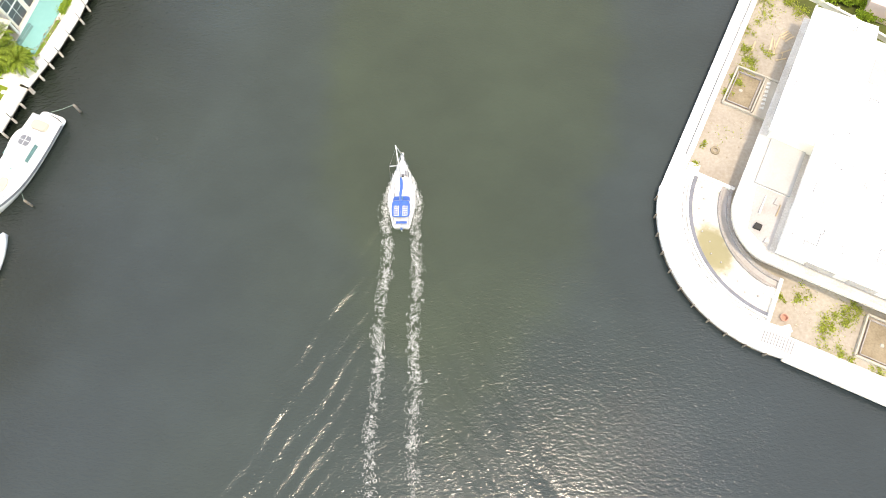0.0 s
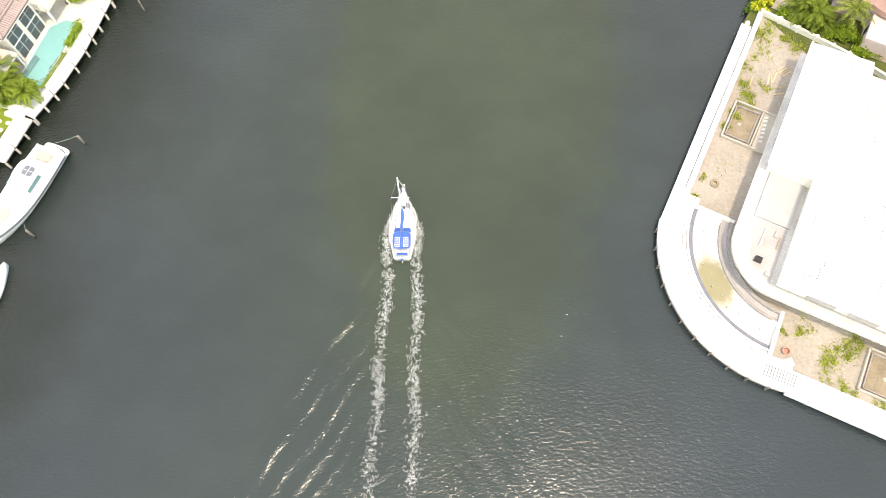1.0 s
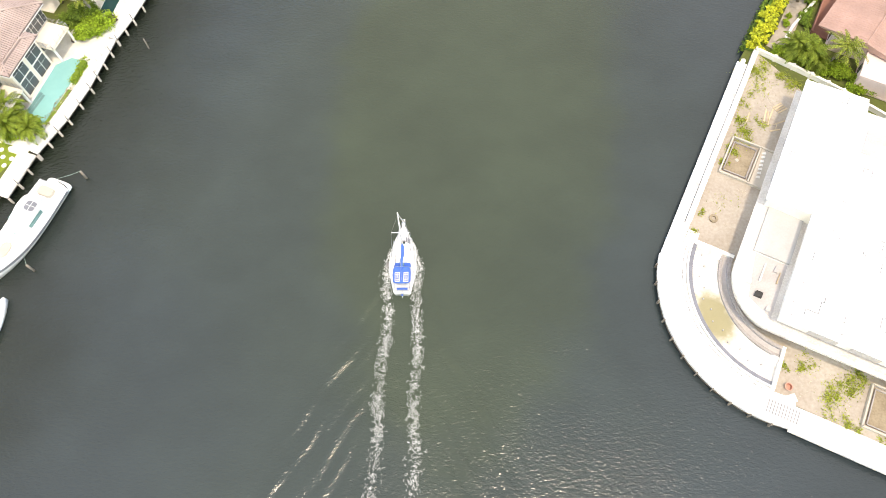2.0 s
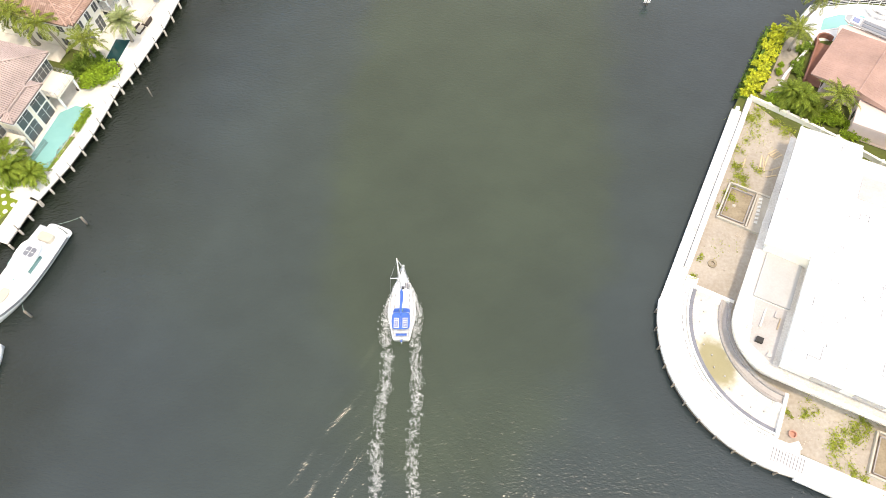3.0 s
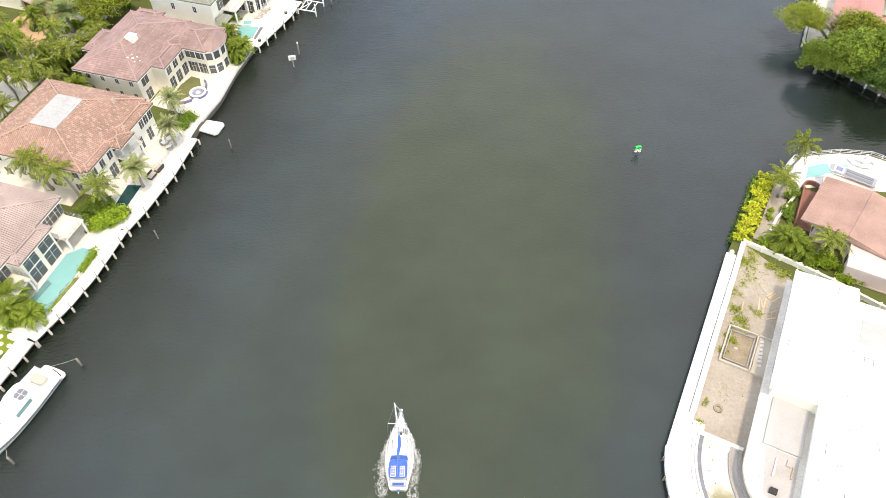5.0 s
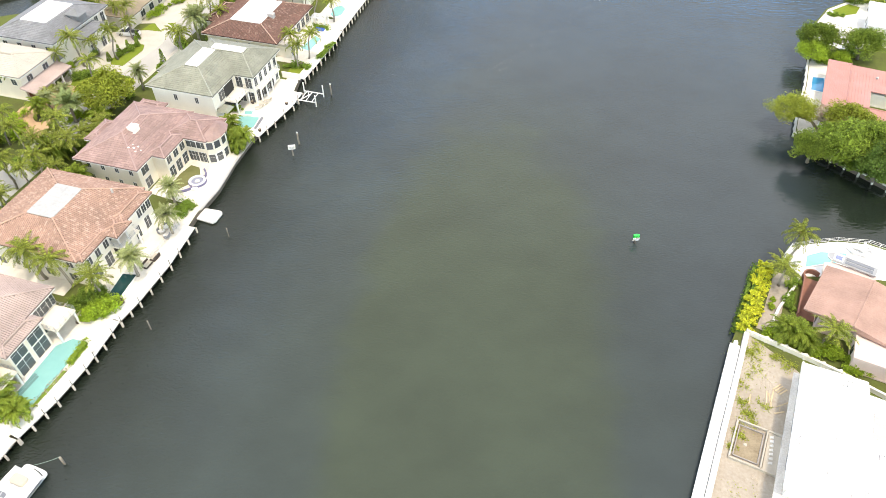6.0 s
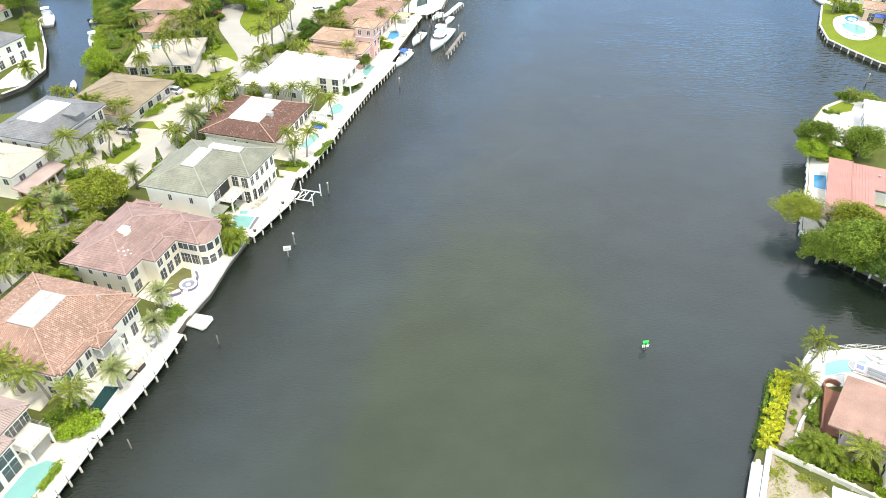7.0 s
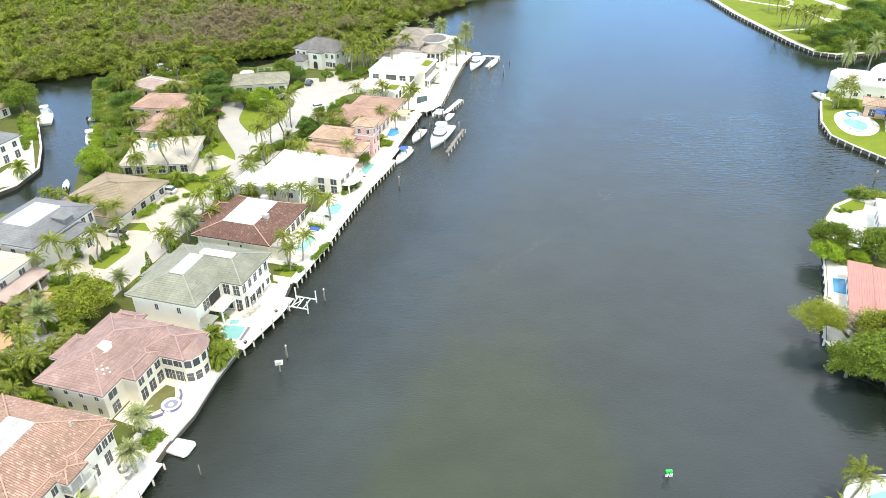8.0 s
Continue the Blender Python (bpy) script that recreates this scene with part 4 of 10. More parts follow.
def hip(house, w, material, pitch=0.36, over=0.7, deck=0.0, rows="down", gap=0.36, caps=CAPS, deck_mat=WHITEROOF, thick=0.22):
    """A hipped roof over a wing, with its courses of tiles; deck: plan depth at which it is cut off by a flat deck, one or (x, y) (0: up to the ridge)."""
    x0, x1, y0, y1, z = w[0] - over, w[1] + over, w[2] - over, w[3] + over, w[5]
    half = min(x1 - x0, y1 - y0) / 2
    dx, dy = deck if hasattr(deck, "__len__") else (min(deck, half - 0.01) if deck else half - 0.01,) * 2
    top, zt = pitch * dx, z + thick
    base = [(x0, y0, z), (x1, y0, z), (x1, y1, z), (x0, y1, z)]
    eave = [(a, b, zt) for a, b, _ in base]
    crown = [(x0 + dx, y0 + dy, zt + top), (x1 - dx, y0 + dy, zt + top), (x1 - dx, y1 - dy, zt + top), (x0 + dx, y1 - dy, zt + top)]
    s = Shape().add(base + eave + crown, [(3, 2, 1, 0)] + [(i, (i + 1) % 4, 4 + (i + 1) % 4, 4 + i) for i in range(4)] + [(4 + i, 4 + (i + 1) % 4, 8 + (i + 1) % 4, 8 + i) for i in range(4)] + [(8, 9, 10, 11)])
    roof = part("roof", s, shaded_underlay(material, 0.42 if rows == "down" else 0.62), house)
    r = Shape()
    rng = random.Random(int(1000 * abs(x0 * 3 + y0)))
    corners = [Vector(p) for p in eave]
    for i in range(4):
        a, b = corners[i], corners[(i + 1) % 4]
        length = (b - a).length
        e = (b - a) / length
        d, across = (dy, dx) if i % 2 == 0 else (dx, dy)
        up = Vector((-e.y, e.x, top / d))
        n = Vector((0, 0, 1))
        if rows == "down":
            for k in range(1, int(length / gap)):
                q = k * gap
                t = min(q * d / across, (length - q) * d / across, d)
                o = e * gap * 0.43
                for j in range(int(t / 0.42)):
                    lift = 0.02 * rng.random()
                    p0, p1 = a + e * q + up * 0.42 * j, a + e * q + up * min(t, 0.42 * j + 0.45)
                    r.add([p0 - o, p0 + o, p1 + o, p1 - o, p0 + n * (0.11 + lift), p1 + n * (0.06 + lift)], [(0, 4, 5, 3), (4, 1, 2, 5), (0, 1, 4)])
        else:
            for k in range(0, int(d / gap)):
                t = k * gap
                cut = t * across / d
                p0, span = a + e * cut + up * t, length - 2 * cut
                o = up * gap * 0.93
                q = -0.45 * (k % 2)
                while q < span:
                    q0, q1 = max(0.0, q) + 0.012, min(span, q + 0.9) - 0.012
                    if q1 - q0 > 0.1:
                        lift = n * (0.06 + 0.015 * rng.random())
                        f, g = p0 + e * q0, p0 + e * q1
                        r.add([f + lift, g + lift, g + o + n * 0.02, f + o + n * 0.02, f - n * 0.01, g - n * 0.01], [(0, 1, 2, 3), (4, 5, 1, 0)])
                    q += 0.9
    tagged(part("tiling", r, material, roof), kind="stuff")
    for i in range(4):
        part("ridge_cap", Shape().tube([corners[i] + Vector((0, 0, 0.05)), Vector(crown[i]) + Vector((0, 0, 0.05))], 0.13, 6), caps, roof)
    if not deck:
        m = [Vector(p) + Vector((0, 0, 0.05)) for p in crown]
        part("ridge_cap", Shape().tube([(m[0] + m[1]) / 2, (m[2] + m[3]) / 2] if y1 - y0 > x1 - x0 else [(m[0] + m[3]) / 2, (m[1] + m[2]) / 2], 0.13, 6), caps, roof)
    if deck:
        k = 0.12
        part("roof_deck", Shape().box(x0 + dx - k, x1 - dx + k, y0 + dy - k, y1 - dy + k, zt + top - 0.05, zt + top + 0.1), deck_mat, roof, "flat pale roof deck")
    part("fascia", Shape().box(x0 - 0.03, x1 + 0.03, y0 - 0.03, y1 + 0.03, z - 0.14, z - 0.003), FRAME, house)
    return roof


def seam_gable(house, w, material, pitch=0.2, over=0.7, gap=0.6, name="seam", rise=0.06):
    """A gabled metal roof, its ridge along y, with raised seams down both slopes."""
    x0, x1, y0, y1, z = w[0] - over, w[1] + over, w[2] - over, w[3] + over, w[5]
    xm, h = (x0 + x1) / 2, pitch * (x1 - x0) / 2
    ends = [[(x0, y, z), (x1, y, z), (x1, y, z + 0.15), (xm, y, z + 0.15 + h), (x0, y, z + 0.15)] for y in (y0, y1)]
    roof = part("roof", Shape().loft(ends), material, house)
    for side, k in product((x0, x1), range(int((y1 - y0) / gap) + 1)):
        y = y0 + 0.03 + k * gap
        if y < y1 - 0.06:
            part(name, Shape().add([(side, y, z + 0.15), (side, y + 0.05, z + 0.15), (xm, y + 0.05, z + 0.15 + h), (xm, y, z + 0.15 + h), (side, y, z + 0.15 + rise), (side, y + 0.05, z + 0.15 + rise), (xm, y + 0.05, z + 0.15 + rise + h), (xm, y, z + 0.15 + rise + h)], [(4, 5, 6, 7), (0, 4, 7, 3), (1, 2, 6, 5)]), material, roof)
    part("ridge_cap", Shape().tube([(xm, y0, z + 0.16 + h), (xm, y1, z + 0.16 + h)], 0.12, 6), material, roof)
    return roof


def flat_roof(house, w, material=WHITEROOF, over=0.4, lip=0.25, thick=0.3):
    x0, x1, y0, y1, z = w[0] - over, w[1] + over, w[2] - over, w[3] + over, w[5]
    roof = part("roof", Shape().box(x0, x1, y0, y1, z, z + thick), material, house)
    for a in ((x0, x1, y0, y0 + 0.25), (x0, x1, y1 - 0.25, y1), (x0, x0 + 0.25, y0 + 0.25, y1 - 0.25), (x1 - 0.25, x1, y0 + 0.25, y1 - 0.25)):
        part("parapet", Shape().box(*a, z + thick, z + thick + lip), material, roof)
    return roof


def balcony(house, x0, x1, y0, y1, z, posts=True, open_side="W", wall=None):
    b = part("balcony", Shape().box(x0, x1, y0, y1, z - 0.28, z), wall or WHITE, house)
    line = {"W": [(x0, y0), (x1, y0), (x1, y1), (x0, y1)], "E": [(x1, y0), (x0, y0), (x0, y1), (x1, y1)]}[open_side]
    part("railing", Shape().rail(line, z, 1.0, 1.2, 0.035), METAL, b)
    if posts:
        e = x1 if open_side == "W" else x0
        for y in (y0 + 0.25, y1 - 0.25):
            part("column", Shape().tube([(e + (-0.3 if open_side == "W" else 0.3), y, 0), (e + (-0.3 if open_side == "W" else 0.3), y, z - 0.28)], 0.2, 10), FRAME, house)
    return b


def house_at(label, u, v, rz=-TILT, world_xy=None):
    x, y = world_xy or bank(u, v)
    return thing("house", label, "house", x, y, GROUND, rz)


def chimney(roof_parent, x, y, z0, z1, material=WHITE, w=1.0):
    c = part("chimney", Shape().box(x - w / 2, x + w / 2, y - w / 2, y + w / 2, z0, z1), material, roof_parent)
    part("chimney_cap", Shape().box(x - w / 2 - 0.1, x + w / 2 + 0.1, y - w / 2 - 0.1, y + w / 2 + 0.1, z1, z1 + 0.15), material, c)


# pale pink house with tall glazing above the long pool
h = house_at("cream house with a pale pink tile roof and tall glazing", -84, 43)
w = wing(h, -10, 7.2, -8, 9.3, 0, 6.0, CREAM)
hip(h, w, PALEPINK, 0.3, 0.7, 0, "down", 0.34, PALEPINK)
w2 = wing(h, 7.2, 9.4, -2.5, 4.2, 0, 5.6, CREAM)
hip(h, w2, PALEPINK, 0.3, 0.5, 0, "down", 0.34, PALEPINK)
windows(h, w2, "E", 2, 3.1, 2.6, 2.3)
windows(h, w2, "E", 2, 0.3, 2.6, 2.5)
windows(h, w, "E", 2, 3.2, 2.2, 1.9, 0.78, 1.0, 2)
windows(h, w, "E", 2, 0.3, 2.2, 2.3, 0.74, 0.98)
windows(h, w, "E", 2, 3.2, 2.0, 1.9, 0.02, 0.3)
windows(h, w, "E", 2, 0.3, 2.0, 2.2, 0.02, 0.3)
windows(h, w, "N", 3, 3.4, 1.2, 1.3)
balcony(h, 7.2, 11.0, 4.6, 9.0, 3.1, wall=CREAM)
balcony(h, 7.2, 10.4, -7.5, -3.0, 3.1, wall=CREAM)

# terracotta house
h = house_at("large two-storey white house with a mottled terracotta tile roof", -85.5, 67.6)
w = wing(h, -10, 8.6, -8.6, 8.6, 0, 6.1, WHITE)
hip(h, w, TERRA, 0.33, 0.8, (7.7, 5.7), "down", 0.34, deck_mat=PATCH)
w2 = wing(h, 8.6, 10.4, 1.2, 8.3, 0, 6.0, WHITE)
hip(h, w2, TERRA, 0.34, 0.6, 0, "down", 0.34)
w3 = wing(h, 8.6, 9.5, -8.3, -2.0, 0, 5.95, WHITE)
hip(h, w3, TERRA, 0.34, 0.6, 0, "down", 0.34)
windows(h, w2, "E", 3, 3.7, 1.0, 1.7, 0.45, 1.0)
windows(h, w2, "E", 2, 0.4, 1.3, 2.3, 0.1, 0.9)
windows(h, w3, "E", 3, 3.7, 1.0, 1.6)
windows(h, w3, "E", 2, 0.3, 1.6, 2.4)
windows(h, w, "E", 1, 3.4, 2.2, 2.1, 0.4, 0.56)
windows(h, w, "E", 1, 0.2, 2.4, 2.5, 0.4, 0.56, 2)
windows(h, w, "S", 5, 3.7, 1.1, 1.4)
windows(h, w, "S", 4, 0.6, 1.2, 1.5)
balcony(h, 8.6, 11.6, -2.2, 2.6, 3.1)
# thin near-black panels on the solid wall paint the loggias' inner shade
for y0, y1, z0, z1 in ((-1.9, 1.0, 0.1, 2.7), (-1.9, 1.0, 3.3, 5.7)):
    part("loggia_opening", Shape().box(8.6, 8.68, y0, y1, z0, z1), DARK, h, "dark panel painted as a shaded loggia opening")
part("column", Shape().tube([(11.2, 0.2, 3.1), (11.2, 0.2, 5.9)], 0.16, 10), FRAME, h)
part("column", Shape().tube([(11.2, -1.9, 3.1), (11.2, -1.9, 5.9)], 0.16, 10), FRAME, h)
hip(h, (8.7, 11.6, -2.3, 1.1, 0, 5.92), TERRA, 0.3, 0.4, 0, "down", 0.34)
part("roof_vent", Shape().tube([(6.0, 5.6, 7.6), (6.0, 5.6, 8.4)], 0.18, 8), GREYWALL, h)

# dusty pink house with bays
h = house_at("cream house with a dusty pink hipped roof and bays", -84, 91)
w = wing(h, -9.4, 2.6, -9.2, 8.6, 0, 5.8, CREAM)
hip(h, w, PINKTILE, 0.36, 0.8, 0, "along", 0.42, mat("pink_ridge", (0.42, 0.29, 0.265)))
w2 = wing(h, 2.6, 10.0, 2.0, 8.4, 0, 5.75, CREAM)
hip(h, w2, PINKTILE, 0.36, 0.8, 0, "along", 0.42, bpy.data.materials["pink_ridge"])
bay = [(10.0 + 2.1 * math.cos(radians(a)), 5.0 + 3.1 * math.sin(radians(a))) for a in range(-90, 91, 36)]
part("wall", Shape().prism([(9.6, 1.9)] + bay + [(9.6, 8.1)], 0, 5.7), CREAM, h)
part("bay_roof", Shape().prism([(9.0, 1.3)] + [(p[0] + 0.5, 5 + (p[1] - 5) * 1.16) for p in bay] + [(9.0, 8.7)], 5.72, 7.4, 0.25), PINKTILE, h)
for i in range(5):
    a, b = bay[i], bay[i + 1]
    mx, my = (a[0] + b[0]) / 2, (a[1] + b[1]) / 2
    f = math.degrees(math.atan2(my - 5.0, (mx - 10.0) * 2))
    for z in (0.5, 3.5):
        window(h, mx, my, z, 1.2, 1.8 if z < 1 else 1.5, f, 0)
for q in ((-11.6, -9.4, -3.5, 2.0), (-8.6, -4.0, 8.6, 10.4)):
    hip(h, wing(h, *q, 0, 5.6, CREAM), PINKTILE, 0.36, 0.6, 0, "along", 0.42, bpy.data.materials["pink_ridge"])
w3 = wing(h, 2.6, 5.4, -4.6, 2.0, 0, 5.7, CREAM)
hip(h, w3, PINKTILE, 0.36, 0.6, 0, "along", 0.42, bpy.data.materials["pink_ridge"])
windows(h, w3, "E", 3, 3.5, 1.3, 1.5)
windows(h, w3, "E", 3, 0.3, 1.5, 2.3)
windows(h, w2, "S", 2, 3.5, 2.0, 1.4, 0.4, 1.0)
windows(h, w2, "S", 2, 0.3, 2.0, 2.2, 0.4, 1.0, 2)
windows(h, w, "E", 1, 3.3, 1.9, 1.7, 0.02, 0.2)
windows(h, w, "E", 1, 0.3, 1.7, 2.0, 0.02, 0.2)
windows(h, w, "S", 4, 3.9, 0.7, 1.1)
windows(h, w, "S", 4, 1.0, 0.7, 1.2)
chimney(h, -2.2, -1.4, 7.2, 8.75, WHITE, 1.5)
for x, y, r in ((-0.2, -6.2, 0.35), (0.5, -5.8, 0.5), (1.2, -6.4, 0.3), (0.9, -5.1, 0.4), (0.0, -5.2, 0.25), (1.7, -5.6, 0.3), (-1.4, -2.6, 0.3)):
    r *= 0.6
    part("repair_patch", Shape().add([(x + r * q * math.cos(a), y + r * q * math.sin(a), 7.72 - 0.355 * (x + r * q * math.cos(a))) for a, q in ((0, 1), (0.9, 0.7), (1.8, 1.1), (2.8, 0.6), (3.9, 1.0), (5.1, 0.7))], [tuple(range(6))]), WHITEROOF, h, "pale patch of sealant on the tiles")

# grey-green house
h = house_at("tall white house with a grey-green tile roof and loggias", -84.5, 115.5)
w = wing(h, -9.0, 5.0, -9.8, 8.0, 0, 6.9, WHITE)
hip(h, w, GREYTILE, 0.36, 0.8, (6.4, 6.2), "along", 0.45, mat("grey_ridge", (0.34, 0.345, 0.285)))
w2 = wing(h, 5.0, 9.4, -1.0, 9.8, 0, 6.8, WHITE)
hip(h, (-6.0, 9.4, -1.0, 9.8, 0, 6.8), GREYTILE, 0.46, 0.8, (4.85, 5.3), "along", 0.45, bpy.data.materials["grey_ridge"])
w3 = wing(h, -13.0, -9.0, -1.0, 7.0, 0, 4.6, WHITE)
hip(h, w3, GREYTILE, 0.36, 0.6, 0, "along", 0.45, bpy.data.materials["grey_ridge"])
windows(h, w2, "E", 5, 3.9, 1.0, 2.3)
windows(h, w2, "E", 5, 0.4, 1.0, 2.5)
windows(h, w2, "S", 2, 3.7, 1.4, 2.4)
windows(h, w2, "S", 2, 0.1, 1.6, 2.6)
windows(h, w, "E", 2, 3.7, 1.9, 2.2, 0.08, 0.5)
windows(h, w, "E", 2, 0.2, 1.9, 2.5, 0.08, 0.5)
windows(h, w, "S", 2, 4.2, 0.7, 1.3, 0.2, 0.9)
balcony(h, 5.0, 8.0, -6.2, -1.0, 3.4)
balcony(h, 9.4, 10.6, 0.0, 8.5, 3.4, False)
part("canopy", Shape().tube([(5.0, -9.0, 2.9), (6.4, -9.0, 2.9)], 0.3, 8).prism([(5.0, -9.6), (7.6, -9.6), (7.6, -6.8), (5.0, -6.8)], 2.7, 3.4, 0.5), GREYTILE, h)
part("garden_wall", Shape().box(9.8, 14.2, 10.3, 10.5, 0, 1.5), WHITE, h)
# loggia shade again painted as dark panels on the wall
for y0, y1, z0, z1 in ((-5.9, -3.7, 0.1, 2.9), (-3.3, -1.2, 0.1, 2.9), (-5.4, -2.0, 3.5, 6.2)):
    part("loggia_opening", Shape().box(5.0, 5.07, y0, y1, z0, z1), DARK, h, "dark panel painted as a shaded loggia opening")
for y0 in (0.2, 2.6, 5.0):
    part("loggia_opening", Shape().box(9.4, 9.47, y0, y0 + 1.7, 0.1, 2.9), DARK, h, "dark panel painted as a shaded loggia opening")
    part("column", Shape().tube([(10.3, y0 - 0.3, 0), (10.3, y0 - 0.3, 3.1)], 0.18, 10), FRAME, h)

# brown low house with a white deck
h = house_at("cream bungalow with a dark brown roof round a white deck", -88.7, 143.2)
w = wing(h, -9.2, 8.8, -9.2, 9.2, 0, 3.5, CREAM)
hip(h, w, BROWNTILE, 0.36, 0.9, (6.0, 4.4), "down", 0.34, mat("brown_ridge", (0.5, 0.34, 0.27)))
w2 = wing(h, -13.0, -9.2, -3.0, 6.0, 0, 3.2, CREAM)
hip(h, w2, BROWNTILE, 0.42, 0.6, 0, "down", 0.34, bpy.data.materials["brown_ridge"])
w3 = wing(h, 8.8, 12.4, -9.0, -4.4, 0, 2.9, CREAM)
flat_roof(h, w3, OFFWHITE)
windows(h, w, "E", 5, 0.4, 1.6, 2.2, 0.3, 1.0)
windows(h, w, "S", 2, 1.6, 0.5, 0.7, 0.35, 0.7, 0)
windows(h, w3, "E", 2, 0.3, 1.4, 2.2)
for x, y in ((-1.0, 6.2), (3.6, -2.0)):
    part("roof_unit", Shape().box(x, x + 1.6, y, y + 1.1, 5.4, 6.5), GREYWALL, h, "grey air-conditioning unit")

# white flat-roofed house
h = house_at("two-storey white house with broad flat white roofs", -90.5, 167)
w = wing(h, -6.6, 7.0, -10.0, 10.2, 0, 5.0, WHITE)
flat_roof(h, w, over=0.8)
w2 = wing(h, 7.0, 14.0, -0.5, 10.0, 0, 4.9, WHITE)
flat_roof(h, w2, over=0.8)
w3 = wing(h, -12.6, -6.6, -8.5, 3.0, 0, 3.2, WHITE)
flat_roof(h, w3, over=0.6)
windows(h, w, "S", 2, 2.8, 1.5, 1.4, 0.3, 1.0)
windows(h, w2, "S", 2, 2.8, 1.7, 1.6)
windows(h, w2, "S", 2, 0.3, 1.6, 2.1)
windows(h, w2, "E", 3, 2.8, 1.8, 1.8)
windows(h, w2, "E", 3, 0.2, 1.8, 2.2)
balcony(h, 14.0, 16.2, 0.5, 9.0, 2.7)
for x, y in ((-2.0, 5.0), (3.2, 6.5)):
    part("skylight", Shape().box(x, x + 1.8, y, y + 0.5, 5.3, 5.5), GREYWALL, h)
part("roof_step", Shape().box(-7.2, 2.6, 3.2, 10.8, 5.3, 5.85), WHITEROOF, h, "raised white roof section")
for i in range(5):
    a = radians(-80 + 40 * i)
    part("baluster", Shape().box(16.2 + 1.2 * math.cos(a) - 0.04, 16.2 + 1.2 * math.cos(a) + 0.04, 4.75 + 3.6 * math.sin(a) - 0.04, 4.75 + 3.6 * math.sin(a) + 0.04, 2.85, 3.75), FRAME, h)
part("round_balcony", disc(16.2, 4.75, 1.5, 4.0, 2.6, 2.86), WHITE, h, "rounded white balcony slab")
part("balcony_rail", Shape().tube([(16.2 + 1.2 * math.cos(radians(a)), 4.75 + 3.6 * math.sin(radians(a)), 3.75) for a in range(-90, 91, 15)], 0.05, 6), FRAME, h)

# pink villa with a tower
h = house_at("pink villa with orange tile roofs and a square tower", -87, 188)
PINKR = mat("pink_render", (0.66, 0.43, 0.40), (0.58, 0.37, 0.34), 0.8, 0.3, 4)
w = wing(h, -8, 7.2, -8.2, 0.5, 0, 3.6, PEACH)
hip(h, w, ORANGETILE, 0.3, 0.7, 0, "down", 0.36)
w2 = wing(h, -7.5, 4.5, 0.5, 9.0, 0, 5.4, PEACH)
hip(h, w2, ORANGETILE, 0.3, 0.7, 0, "down", 0.36)
w4 = wing(h, 4.5, 9.2, -4.0, 3.4, 0, 4.4, PINKR)
hip(h, w4, ORANGETILE, 0.3, 0.5, 0, "down", 0.36)
w3 = wing(h, 4.8, 10.2, 3.5, 8.6, 0, 9.2, PINKR)
hip(h, w3, ORANGETILE, 0.3, 0.8, 0, "down", 0.36)
for z in (0.5, 3.6, 6.8):
    windows(h, w3, "E", 2, z, 1.0, 1.5)
    windows(h, w3, "S", 2, z + 0.2, 0.9, 1.3)
windows(h, w, "S", 3, 0.9, 1.3, 1.6)
windows(h, w4, "E", 2, 0.3, 1.5, 2.1)
part("cornice", Shape().box(4.6, 10.4, 3.3, 8.8, 6.3, 6.5), FRAME, h)

# low salmon house
h = house_at("low house with wide salmon tile roofs", -89, 217.5)
w = wing(h, -8.4, 8.0, -11.6, 3.0, 0, 3.3, BLUSH)
hip(h, w, SALMONTILE, 0.3, 0.8, 0, "down", 0.4)
w2 = wing(h, -6.0, 8.4, 3.0, 12.2, 0, 3.5, BLUSH)
hip(h, w2, SALMONTILE, 0.3, 0.8, 0, "down", 0.4)
windows(h, w, "E", 4, 0.4, 1.6, 2.0)
windows(h, w2, "E", 3, 0.4, 1.6, 2.0)
windows(h, w, "S", 4, 0.8, 1.4, 1.4)
part("arbour", Shape().box(9.0, 13.0, 2.0, 6.0, 2.5, 2.65), LUMBER, h)
for x, y in ((9.3, 2.3), (12.7, 2.3), (9.3, 5.7), (12.7, 5.7)):
    part("column", Shape().box(x - 0.12, x + 0.12, y - 0.12, y + 0.12, 0, 2.5), FRAME, h)

# white modern house
h = house_at("white cubic modern house with roof terraces and planters", -90, 250)
w = wing(h, -9.5, 4.5, -15.5, -4.0, 0, 3.6, WHITE)
flat_roof(h, w, over=0.1, lip=0.5)
w2 = wing(h, -9.0, 6.0, -4.0, 9.0, 0, 6.6, WHITE)
flat_roof(h, w2, over=0.1, lip=0.6)
w3 = wing(h, 6.0, 9.8, 2.0, 16.5, 0, 6.0, WHITE)
flat_roof(h, w3, over=0.5, lip=0.3)
w4 = wing(h, -4.0, 6.0, 9.0, 17.5, 0, 7.2, WHITE)
flat_roof(h, w4, over=0.1, lip=0.5)
part("fin_wall", Shape().prism([(-4.2, 8.7), (4.0, 8.7), (4.0, 9.1), (-4.2, 9.1)], 6.6, 9.4), WHITE, h)
windows(h, w3, "E", 5, 3.4, 2.0, 2.2)
windows(h, w3, "E", 5, 0.2, 2.0, 2.6)
windows(h, w2, "S", 3, 4.0, 2.2, 2.1)
windows(h, w, "S", 5, 0.8, 1.0, 1.6)
windows(h, w, "E", 3, 0.4, 2.0, 2.4)
windows(h, w2, "E", 2, 3.8, 2.2, 2.3, 0.0, 0.45)
